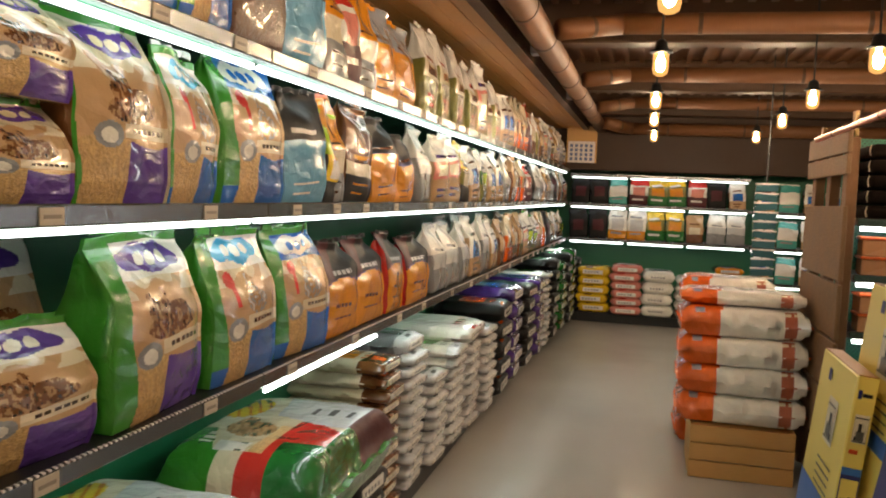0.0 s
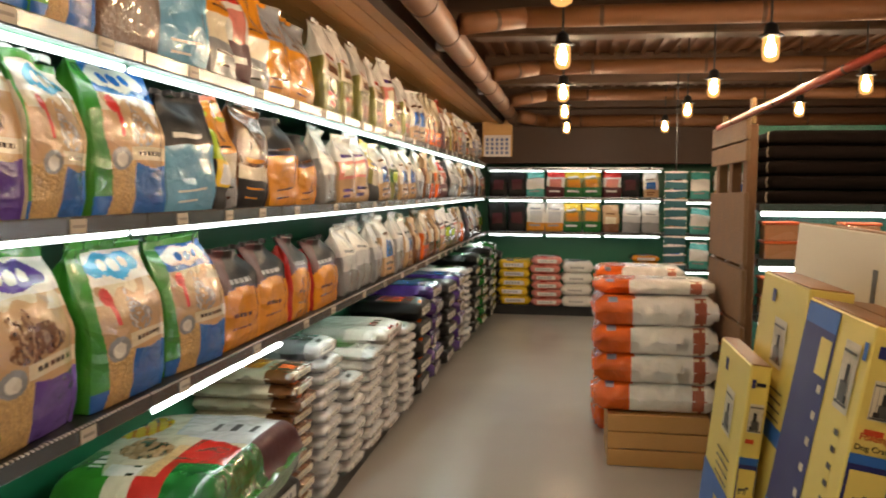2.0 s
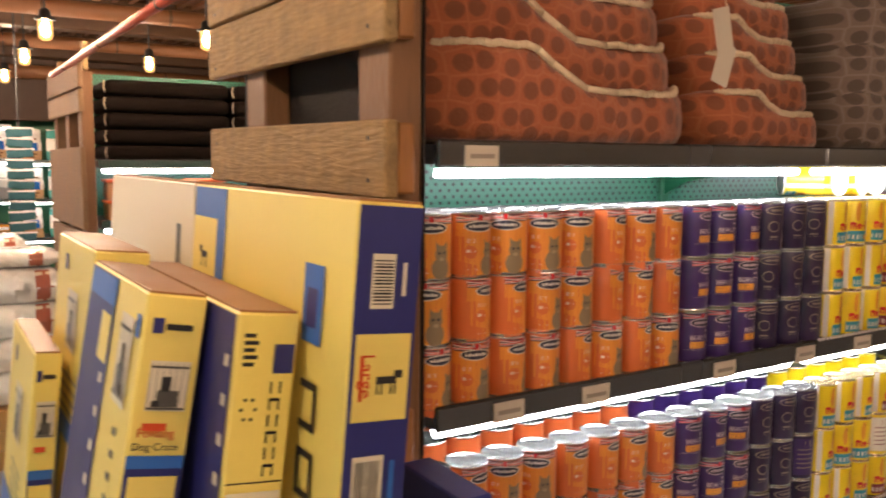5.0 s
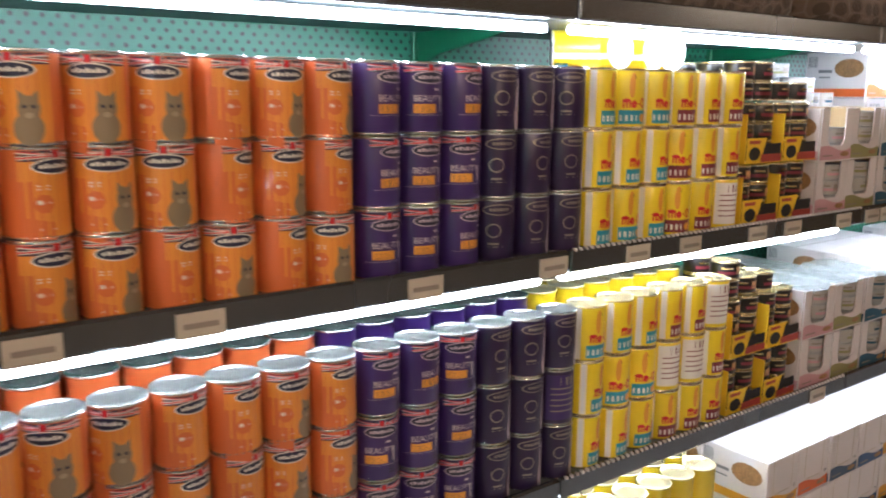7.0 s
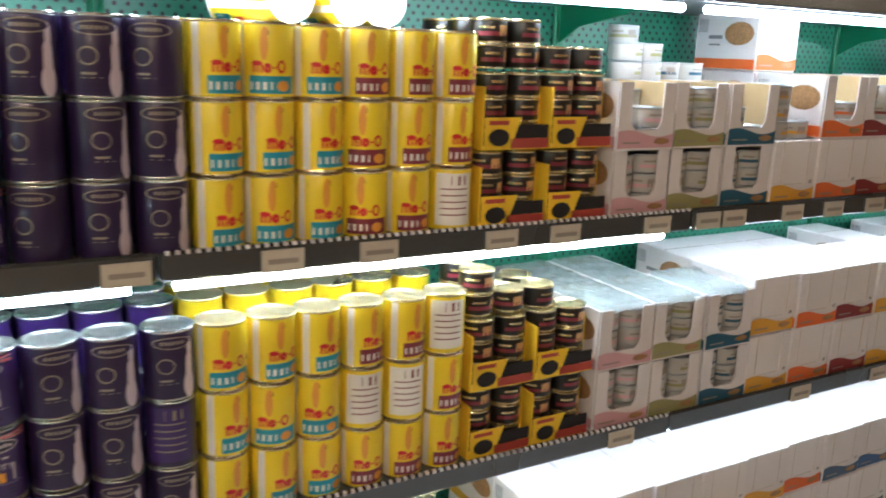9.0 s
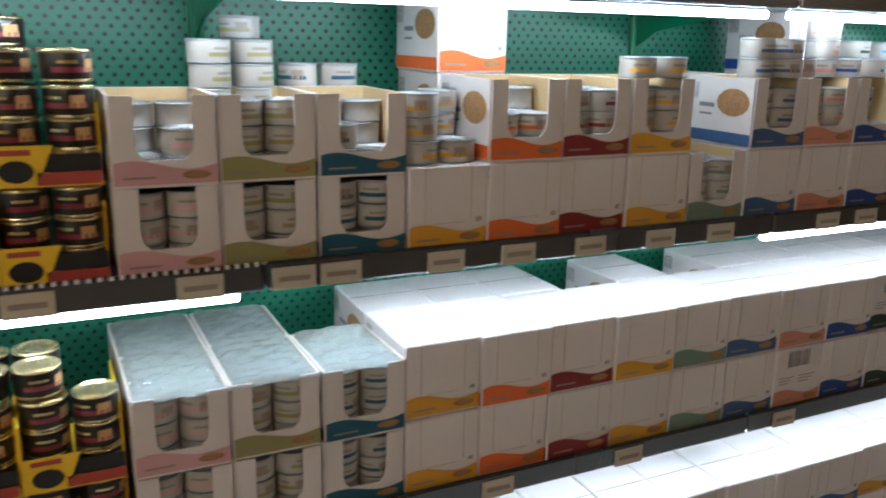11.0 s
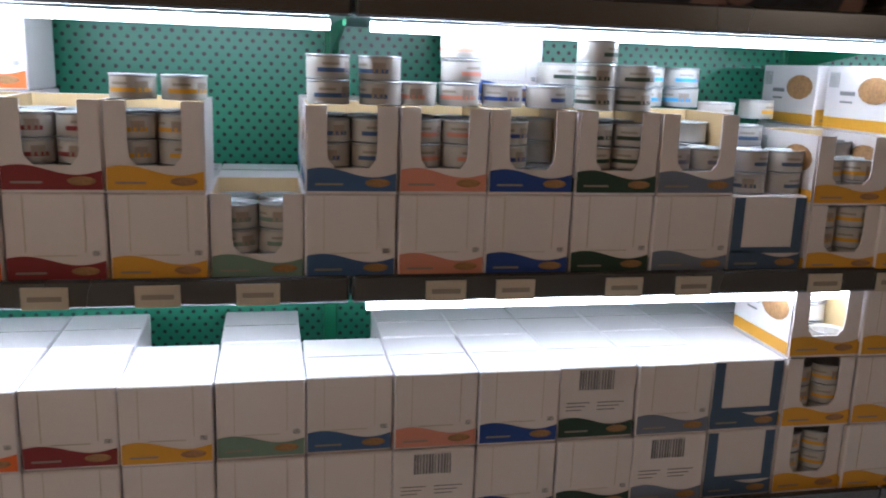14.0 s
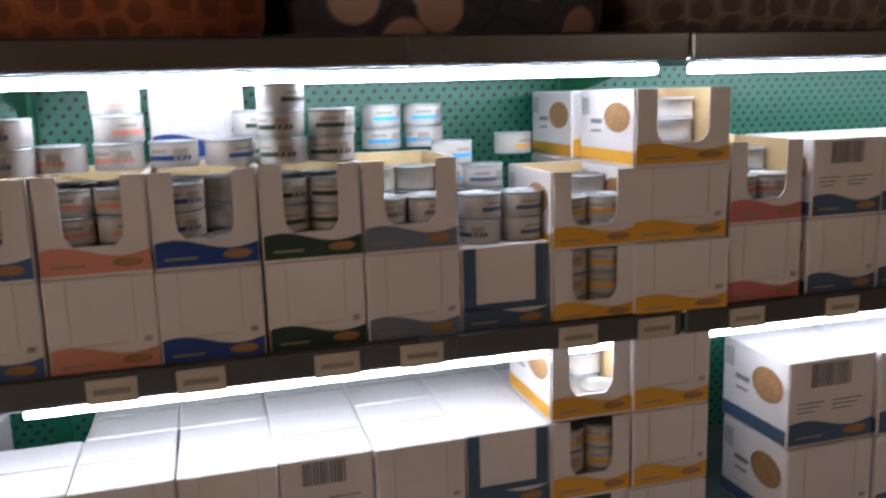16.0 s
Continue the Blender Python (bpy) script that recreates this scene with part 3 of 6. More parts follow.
CANS = {}
for i, (tn, c) in enumerate(((0, True), (-28, True), (30, False), (12, True))):
    CANS["o%d" % i] = can("cat_food_can", "orange cat food tin with a flag band and dark oval", "can", "orange tins", CAN_D, CAN_H, "orange printed label", d_orange(tn, c), [T_OR, T_WH, T_RED, T_NAVY, tin("peach", "dd8f38"), tin("cat_grey", "85765f"), tin("cat_pale", "a3947c")])
for i, tn in enumerate((0, 20, -16)):
    CANS["p%d" % i] = can("cat_food_can", "purple cat food tin with a flag band and pale print", "can", "purple tins", CAN_D, CAN_H, "purple printed label", d_purple(tn), [T_PUR, T_LILAC, T_RED, T_NAVY, T_PUR2, T_AMB])
for i, (tn, c) in enumerate(((0, True), (14, True), (-20, False))):
    CANS["v%d" % i] = can("cat_food_can", "dark violet cat food tin with a pale cat", "can", "violet tins", CAN_D, CAN_H, "violet printed label", d_violet(tn, c), [T_PUR2, T_GREY, T_LILAC])
CANS["vb"] = can("cat_food_can", "dark violet tin turned to its small print", "can", "violet tins", CAN_D, CAN_H, "violet label with pale print", d_barcode(0), [T_PUR2, T_PUR, T_GREY])
for i, (tn, low) in enumerate(((0, T_TEAL), (18, T_TEAL), (-14, T_TEAL), (0, T_MAR), (16, T_MAR), (-18, T_MAR))):
    CANS["y%d" % i] = can("cat_food_can", "yellow cat food tin with red print and a %s band" % ("teal" if low is T_TEAL else "maroon"), "can", "yellow tins", CAN_D, CAN_H, "yellow printed label", d_yellow(tn, low), [T_YEL, T_RED, T_AMB, T_BLK, low, T_WH], M_GOLDLID)
CANS["yb"] = can("cat_food_can", "yellow tin turned to its white small print", "can", "yellow tins", CAN_D, CAN_H, "label with a white panel of small print", d_barcode(0), [T_YEL, T_WH, T_MAR], M_GOLDLID)


def put(key, x, y, z, turn=0.0):
    return copy_thing(CANS[key], pose(x, y, z, 0, 0, turn))


def column(keys, x, y, z, n, wob=6.0):
    for k in range(n):
        key = keys[rnd.randrange(len(keys))]
        put(key, x + rnd.uniform(-0.0012, 0.0012), y + rnd.uniform(-0.0015, 0.0015), z + k * CAN_H, rnd.uniform(-wob, wob))


OR_X = [1.405 + 0.0745 * i for i in range(8)]
PU_X = [2.003 + 0.0748 * i for i in range(6)]
YE_X = [2.452 + 0.0743 * i for i in range(6)]
for z, n in ((1.165, 3), (0.75, 3)):
    y = 1.787
    for x in OR_X:
        column(["o0", "o1", "o2", "o3"], x, y, z, n, 14)
    for i, x in enumerate(PU_X):
        keys = ["p0", "p1", "p2"] if i < 3 else ["v0", "v1", "v2"]
        column(["v0", "vb"] if z < 1 and i > 3 else keys, x, y, z, n)
    for i, x in enumerate(YE_X):
        column(["y0", "y1", "y2"] if i < 3 else ["y3", "y4", "y5", "y3", "y4", "yb"], x, y, z, n)


def rear_tins(name, xs, ys, z, n, label_mat, lid, label):
    """Tins behind the front row, joined, since only their tops show."""
    bm = empty_bm()
    prof = can_body(CAN_D, CAN_H)
    mis = [1, 1, 1, 0, 1, 1, 1, 1, 1]
    for y in ys:
        for x in xs:
            for k in range(n):
                first = len(bm.verts)
                lathe(bm, prof, 14, mis)
                bm.verts.ensure_lookup_table()
                o = Vector((x + rnd.uniform(-0.001, 0.001), y, z + k * CAN_H))
                for v in bm.verts[first:]:
                    v.co += o
    ob = new(name, mesh_of(name, bm, [label_mat, lid], True))
    tagged(ob, label, "cans", "", "stuff")


for z, rows in ((1.165, 1), (0.75, 4), (0.335, 5)):
    ys = [1.787 + (0.05 if 0.4 < z < 1 else 0) + 0.0765 * (r + (z > 0.4)) for r in range(rows)]
    rear_tins("rear_tins", OR_X, ys, z, 3 if z > 0.4 else 2, T_OR, M_STEEL, "rows of orange tins standing behind the front ones")
    rear_tins("rear_tins", PU_X, ys, z, 3 if z > 0.4 else 2, T_PUR, M_STEEL, "rows of purple tins standing behind the front ones")
    rear_tins("rear_tins", YE_X, ys, z, 3, T_YEL, M_GOLDLID, "rows of yellow tins standing behind the front ones")
# tins lying on top of the yellow ones
CANS["yw"] = can("cat_food_can", "yellow tin lying with its white lid to the front", "can", "yellow tins", CAN_D, CAN_H, "yellow printed label", d_yellow(0, T_TEAL), [T_YEL, T_RED, T_AMB, T_BLK, T_TEAL, T_WH], T_WH)
for x, tilt in ((2.5, 50), (2.575, 4), (2.665, 8), (2.742, -6)):
    c = copy_thing(CANS["yw"], pose(x, 1.95, 1.165 + 3 * CAN_H + CAN_D / 2, 90, 0, tilt))


# ---- small tins of the boxed food ----
SM_D, SM_H = 0.0645, 0.036


def d_small(bandmat):
    def draw(bm, r, h):
        patch(bm, r, -60, 60, h * 0.28, h * 0.45, 1)
        patch(bm, r * 1.004, 18, 52, h * 0.3, h * 0.7, 2)
        patch(bm, r * 1.004, -46, 0, h * 0.56, h * 0.66, 3)
    return draw


BANDS = {"pink": "c99aa0", "olive": "8f8a5a", "petrol": "1f5068", "gold": "d39a2c", "orange": "d8672c", "wine": "7d2428", "sage": "6f8578", "blue": "3d5a86", "salmon": "c98672",
         "royal": "1f3f86", "forest": "20382c", "steel": "6b7285", "slate": "3f5470", "sky": "4aa0d8", "rose": "b86a68"}
SM = {}
for k, v in BANDS.items():
    SM[k] = can("small_food_can", "small flat white food tin with a %s stripe" % k, "can", "small tins", SM_D, SM_H, "white paper label", d_small(None), [tin("paper_white", "aea8a2"), tin("band_" + k, v), T_PIC, T_GREY], M_LID)
SM["dark"] = can("small_food_can", "small black food tin with a gold rim", "can", "small black tins", 0.074, 0.04, "black paper label", d_small(None), [T_BLK, T_MAR, T_TAN, T_GOLD], M_GOLDLID)


# ---- cartons ----
CW, CD, CH = 0.1352, 0.18, 0.128
P_FOOD = mat("food_photo", "97714a", 0.5, 0, 190, 0.5, 0.1, 0, (1, 1, 1), 60, 0.3)
P_INK = card("grey_ink", "7c7a7c")


def wave_band(bm, w, z0, z1, y, mi, amp=0.006, n=14, x0=0.0, flip=1):
    """A printed band with a wavy top edge, proud of the face at y."""
    a, b = [], []
    for i in range(n + 1):
        u = i / n
        a.append(bm.verts.new((x0 + u * w, y, z0)))
        b.append(bm.verts.new((x0 + u * w, y, z1 + amp * math.sin(u * 5.6 * flip + 0.6))))
    for i in range(n):
        bm.faces.new((a[i], a[i + 1], b[i + 1], b[i])).material_index = mi


def oval(bm, x, z, rx, rz, y, mi, n=14):
    bm.faces.new([bm.verts.new((x + rx * math.cos(6.2832 * i / n), y, z + rz * math.sin(6.2832 * i / n))) for i in range(n)]).material_index = mi


def bars(bm, x0, x1, z0, z1, y, mi, n=13):
    r = random.Random(int(x0 * 1e4) + n)
    w = (x1 - x0) / n
    for i in range(n):
        a = x0 + i * w
        b = a + w * r.uniform(0.3, 0.75)
        bm.faces.new([bm.verts.new(p) for p in ((a, y, z0), (b, y, z0), (b, y, z1), (a, y, z1))]).material_index = mi


def quad(bm, x0, x1, z0, z1, y, mi):
    bm.faces.new([bm.verts.new(p) for p in ((x0, y, z0), (x1, y, z0), (x1, y, z1), (x0, y, z1))]).material_index = mi


def side_print(bm, x, mi_food, mi_band, mi_ink, s=1):
    """Print on the -x side of a carton: band, food picture, lines of type."""
    def q(y0, y1, z0, z1, mi):
        bm.faces.new([bm.verts.new(p) for p in ((x, y1, z0), (x, y0, z0), (x, y0, z1), (x, y1, z1))]).material_index = mi
    q(0.002, CD - 0.002, 0.004, 0.026, mi_band)
    bm.faces.new([bm.verts.new((x - 0.0004, 0.052 - 0.042 * math.cos(6.2832 * i / 14), 0.082 + 0.026 * math.sin(6.2832 * i / 14))) for i in range(14)]).material_index = mi_food
    q(0.1, 0.14, 0.07, 0.078, mi_ink)
    q(0.105, 0.138, 0.055, 0.059, mi_ink)
    for i in range(7):
        q(0.146 + i * 0.004, 0.148 + i * 0.004, 0.085, 0.115, mi_ink)


CARTONS, REAR = {}, {}


def by_ink(bm, parent, where, mats):
    """The print of a carton's face: band, food picture and the small type, each a part."""
    for name, inks in (("_band", (0,)), ("_picture", (1,)), ("_type", (2, 3))):
        own = [f for f in bm.faces if f.material_index in inks]
        if own:
            b = empty_bm()
            seen = {}
            for f in own:
                for v in f.verts:
                    if v not in seen:
                        seen[v] = b.verts.new(v.co)
                vs = [seen[v] for v in f.verts]
                b.faces.new(vs).material_index = f.material_index
            o = part(where + name, b, mats, parent)
            if name == "_type":
                tagged(o, kind="stuff")
    bm.free()


def carton(band, kind):
    """kind: closed, back (turned to its barcode), open (display window with tins), frame (printed frame)."""
    m_band = card("band_" + band, BANDS[band])
    words = {"closed": "closed white food carton with a wavy %s band", "back": "white food carton turned to its barcode with a %s band",
             "open": "white display carton with a %s band, its window torn open", "frame": "white food carton with a printed %s frame"}[kind] % band
    t = thing("food_carton", 0, 0, -5, words, "carton", "food cartons")
    bm = empty_bm()
    if kind == "open":
        th = 0.003
        box(bm, 0, CW, 0, CD, 0, th)
        box(bm, 0, th, 0.004, CD, th, CH)
        box(bm, CW - th, CW, 0.004, CD, th, CH)
        box(bm, th, CW - th, CD - th, CD, th, CH)
        sill = CH * 0.3
        box(bm, th, CW - th, 0, th, th, sill)
        n = 8
        for sx in (0, 1):
            prev = None
            for i in range(n + 1):       # rounded shoulders of the window
                u = i / n
                wdt = 0.031 + 0.012 * (1 - u) ** 12
                z = sill + (CH - sill) * u
                if prev:
                    a0, b0 = (th, prev[0]) if not sx else (CW - prev[0], CW - th)
                    a1, b1 = (th, wdt) if not sx else (CW - wdt, CW - th)
                    v = [bm.verts.new(p) for p in ((a0, 0, prev[1]), (b0, 0, prev[1]), (b1, 0, z), (a1, 0, z), (a0, th, prev[1]), (b0, th, prev[1]), (b1, th, z), (a1, th, z))]
                    for f in ((0, 1, 2, 3), (7, 6, 5, 4), (1, 5, 6, 2), (4, 0, 3, 7), (3, 2, 6, 7)):
                        bm.faces.new([v[i] for i in f])
                prev = (wdt, z)
    else:
        box(bm, 0, CW, 0, CD, 0, CH)
        bevelled(bm, 0.0022)
    body = part("body", bm, [M_WHITE], t, "white cardboard")
    if kind == "open":
        b = empty_bm()
        box(b, 0.004, CW - 0.004, CD - 0.0045, CD - 0.0035, 0.004, CH - 0.0005)
        box(b, 0.0034, 0.0044, 0.006, CD - 0.005, 0.004, CH - 0.0005)
        box(b, CW - 0.0044, CW - 0.0034, 0.006, CD - 0.005, 0.004, CH - 0.0005)
        part("lining", b, M_INNER, t, "cream unprinted inside")
    if kind in ("closed", "back"):
        part("lid_flap", box(empty_bm(), 0.004, CW - 0.004, CD * 0.5 - 0.0008, CD * 0.5 + 0.0008, CH, CH + 0.0008), M_TAGINK, t)
    bm = empty_bm()
    y = -0.0012
    wave_band(bm, CW - 0.004, 0.004, CH * 0.25, y, 0, 0.007, x0=0.002)
    oval(bm, CW * 0.78, CH * 0.13, CW * 0.14, CH * 0.05, y - 0.0005, 1)
    quad(bm, CW * 0.1, CW * 0.4, CH * 0.1, CH * 0.125, y - 0.0005, 3)
    if kind == "back":
        bars(bm, CW * 0.25, CW * 0.72, CH * 0.68, CH * 0.95, y, 2)
        for i in range(3):
            quad(bm, CW * 0.1, CW * (0.4 - 0.05 * i), CH * (0.5 - 0.05 * i), CH * (0.515 - 0.05 * i), y, 2)
            quad(bm, CW * 0.5, CW * (0.85 - 0.06 * i), CH * (0.5 - 0.05 * i), CH * (0.515 - 0.05 * i), y, 2)
    if kind == "closed":
        bm2 = empty_bm()         # embossed tear line of the window
        for x in (0.027, CW - 0.029):
            box(bm2, x, x + 0.0012, -0.0008, 0, CH * 0.34, CH * 0.985)
        box(bm2, 0.04, CW - 0.04, -0.0008, 0, CH * 0.3, CH * 0.31)
        part("tear_line", bm2, M_TAG, t)
        bars(bm, CW * 0.86, CW * 0.95, CH * 0.3, CH * 0.36, y, 2, 4)
    if kind == "frame":
        quad(bm, 0.003, 0.022, CH * 0.25, CH - 0.003, y, 0)
        quad(bm, CW - 0.022, CW - 0.003, CH * 0.25, CH - 0.003, y, 0)
        quad(bm, 0.022, CW - 0.022, CH * 0.25, CH * 0.33, y, 0)
    by_ink(bm, t, "printed", [m_band, P_FOOD, P_INK, M_TAGINK])
    bm = empty_bm()
    side_print(bm, -0.0012, 1, 0, 2)
    by_ink(bm, t, "side", [m_band, P_FOOD, P_INK])
    if kind == "open":
        if "tin" not in REAR:
            REAR["tin"] = mesh_of("tin", lathe(empty_bm(), can_body(SM_D, SM_H), 12, [1, 1, 1, 0, 1, 1, 1, 1, 1]), [tin("paper_white", "aea8a2"), M_LID], True)
        for i in range(2):
            for k in range(3):
                part("tin", REAR["tin"], None, t).matrix_basis = pose(CW * (0.27 + 0.47 * i), 0.104, 0.004 + k * SM_H)
    return t


def put_carton(band, kind, x, z, y=1.757, tins=None, wob=1.0, sz=1.0, sx=1.0):
    key = (band, kind)
    if key not in CARTONS:
        CARTONS[key] = carton(band, kind)
    x, y = x + rnd.uniform(-0.001, 0.001), y + rnd.uniform(-0.004, 0.004) * wob
    c = copy_thing(CARTONS[key], pose(x, y, z, 0, 0, rnd.uniform(-0.7, 0.7)) @ Matrix.Diagonal((sx, 1, sz, 1)))
    if kind == "open":
        rows = tins if tins is not None else (3, 3)
        for i, n in enumerate(rows):
            for k in range(n):
                copy_thing(SM[band], pose(x + CW * (0.27 + 0.47 * i), y + 0.037, z + 0.003 + k * SM_H, 0, 0, rnd.uniform(-40, 40)))
    return c


def tins_at(band, x, y, z, n):
    for k in range(n):
        copy_thing(SM[band], pose(x + rnd.uniform(-0.002, 0.002), y + rnd.uniform(-0.002, 0.002), z + k * SM_H, 0, 0, rnd.uniform(-60, 60)))


U, L2 = 1.165, 0.75
P = 0.1374
CX = [3.140 + P * i for i in range(19)]
upper = ["pink", "olive", "petrol", "gold", "orange", "wine", "gold", "sage", "blue", "salmon", "royal", "forest", "steel", "slate", "gold"]
low_kind = ["open", "open", "open", "closed", "closed", "closed", "closed", "open", "closed", "closed", "closed", "closed", "closed", "frame", "open"]
top_kind = ["open", "open", "open", None, "open", "open", "open", None, "open", "open", "open", "open", "open", None, "open"]
for i, b in enumerate(upper):
    low = 0.885 if i == 14 else (0.925 if i < 3 else 1.0)      # display trays and the last gold cartons are lower than the rest
    put_carton(b, low_kind[i], CX[i], U, 1.757 if i < 14 else 1.745, sz=low)
    put_carton(b, "closed", CX[i], U, 1.757 + CD + 0.006, sz=low)
    if top_kind[i]:
        put_carton(b, top_kind[i], CX[i], U + CH * low + 0.001, 1.757 if i < 14 else 1.745, sz=low, tins={0: (1, 2), 2: (2, 1), 4: (2, 2), 10: (3, 1), 12: (2, 2), 14: (2, 2)}.get(i))
# second, wider column of gold boxes at the end of that run, and the rose ones after it
GX, GH = CX[15] - 0.008, CH * 0.885 + 0.001
for k in range(3):
    put_carton("gold", "closed" if k < 2 else "open", GX, U + k * GH, 1.745, (0, 0), sz=0.885, sx=1.2)
    put_carton("gold", "closed", GX - 0.01, U + k * GH, 1.757 + CD + 0.006, sz=0.885)
for k in range(2):
    for j in range(2):
        put_carton("rose", "open" if k and not j else "closed", GX + 0.17, U + k * (CH + 0.001), 1.757 + j * (CD + 0.006), (2, 2))
# rear cartons that stand a storey or two higher
for i, n in ((4, 2), (8, 1), (10, 2)):
    for k in range(n):
        put_carton(upper[i], "closed", CX[i], U + (k + 1) * (CH + 0.001), 1.757 + CD + 0.006)
for j in range(3):
    for k in range(2):
        put_carton("slate", "back" if k else "closed", GX + 0.32 + j * P, U + k * (CH + 0.001))
# loose tins on and between the cartons
Z2, Z3 = U + CH + 0.001, U + 2 * CH + 0.002
for b, x, y, z, n in (("olive", 3.3, 1.93, Z2, 5), ("olive", 3.37, 1.95, Z2, 5), ("olive", 3.37, 2.02, Z2, 6), ("petrol", 3.45, 1.98, Z2, 4), ("petrol", 3.52, 1.98, Z2, 4),
                      ("gold", 3.585, 1.80, Z2, 3), ("gold", 3.65, 1.80, Z2, 1), ("gold", 3.65, 1.87, Z2, 3), ("gold", 3.585, 1.87, Z2, 2),
                      ("gold", 4.0, 1.8, Z3, 1), ("gold", 4.07, 1.8, Z3, 1), ("blue", 4.275, 1.8, Z3, 2), ("blue", 4.35, 1.8, Z3, 2), ("salmon", 4.41, 1.82, Z3, 1), ("salmon", 4.48, 1.83, Z3, 3),
                      ("royal", 4.55, 1.83, Z3, 1), ("royal", 4.62, 1.83, Z3, 1), ("forest", 4.69, 1.8, Z3, 3), ("forest", 4.76, 1.81, Z3, 2), ("forest", 4.66, 1.9, Z3, 2),
                      ("sky", 4.87, 2.0, Z3, 2), ("sky", 4.94, 2.0, Z3, 2), ("sky", 4.96, 1.9, Z2, 4),
                      ("slate", 4.97, 1.80, Z2, 2), ("slate", 5.035, 1.80, Z2, 2), ("slate", 5.0, 1.87, Z2, 3), ("gold", 5.1, 2.0, Z2 + 0.111, 1)):
    tins_at(b, x, y, z, n)
# lower shelf
lower = ["pink", "olive", "petrol", "gold", "orange", "wine", "gold", "sage", "blue", "salmon", "royal", "forest", "steel", "slate", "gold", "gold"]
lkind0 = ["open", "open", "open", "closed", "closed", "closed", "closed", "closed", "closed", "back", "closed", "closed", "back", "frame", "open", "closed"]
lkind1 = ["open", "open", "open", "closed", "closed", "closed", "closed", "closed", "closed", "closed", "closed", "back", "closed", "frame", "open", "closed"]
LX = [3.141 + P * i for i in range(16)]
for i, b in enumerate(lower):
    low = 0.925 if i < 3 else 1.0
    put_carton(b, lkind0[i], LX[i], L2, sz=low)
    put_carton(b, lkind1[i], LX[i], L2 + CH * low + 0.001, sz=low)
    if i < 2:
        put_carton(b, "open", LX[i], L2, 1.757 + CD - 0.01, sz=low)
        put_carton(b, "open", LX[i], L2 + CH * low + 0.001, 1.757 + CD - 0.01, sz=low)
    elif i not in (2, 6, 8):
        put_carton(b, "closed", LX[i], L2, 1.757 + CD + 0.004)
        put_carton(b, "closed", LX[i], L2 + CH + 0.001, 1.757 + CD + 0.004)
M_WRAP = bpy.data.materials.new("shrink_film")
M_WRAP.use_nodes = True
_b = M_WRAP.node_tree.nodes["Principled BSDF"]
_b.inputs["Base Color"].default_value = (0.86, 0.93, 0.92, 1)
_b.inputs["Roughness"].default_value = 0.12
_b.inputs["Transmission Weight"].default_value = 0.6
_n = M_WRAP.node_tree.nodes.new("ShaderNodeTexNoise")
_n.inputs["Scale"].default_value = 45
_p = M_WRAP.node_tree.nodes.new("ShaderNodeBump")
_p.inputs["Strength"].default_value, _p.inputs["Distance"].default_value = 0.7, 0.006
M_WRAP.node_tree.links.new(_n.outputs["Fac"], _p.inputs["Height"])
M_WRAP.node_tree.links.new(_p.outputs[0], _b.inputs["Normal"])
for i in range(3):
    for j in range(2 if i < 2 else 1):
        t = thing("shrink_wrap", LX[i], 1.757 + j * (CD - 0.01), L2 + 2 * CH * 0.925 + 0.003, "crinkled clear shrink film over a tray of tins", "film", "shrink films")
        bm = empty_bm()
        g = [[bm.verts.new((CW * a / 10, CD * b / 14, 0.002 + 0.004 * noise.noise(Vector((a * 0.7 + i * 5, b * 0.7 + j * 9, 0))) - (0.008 if a in (0, 10) or b == 0 else 0))) for a in range(11)] for b in range(15)]
        for b in range(14):
            for a in range(10):
                bm.faces.new((g[b][a], g[b][a + 1], g[b + 1][a + 1], g[b + 1][a]))
        part("film", bm, M_WRAP, t, smooth=True)
put_carton("gold", "open", LX[14], L2 + 2 * (CH + 0.001), tins=(0, 1))
put_carton("gold", "closed", LX[15], L2 + 2 * (CH + 0.001))
for k in range(2):
    for j in range(3):
        put_carton("slate", "back" if k and not j else "closed", LX[15] + 0.285 + j * P * 1.32, L2 + k * (CH * 1.19 + 0.001), 1.75, sz=1.19, sx=1.3)
# lowest shelf: rows of white carton tops
for i in range(22):
    for j in range(2):
        for k in range(2):
            put_carton(["gold", "orange", "slate", "blue"][i % 4], "closed", 3.05 + P * i, 0.335 + k * (CH + 0.001), 1.757 + j * (CD + 0.004))

# ---- dark display trays beside the yellow tins ----
B_YEL = card("tray_yellow", "e8bf1e")


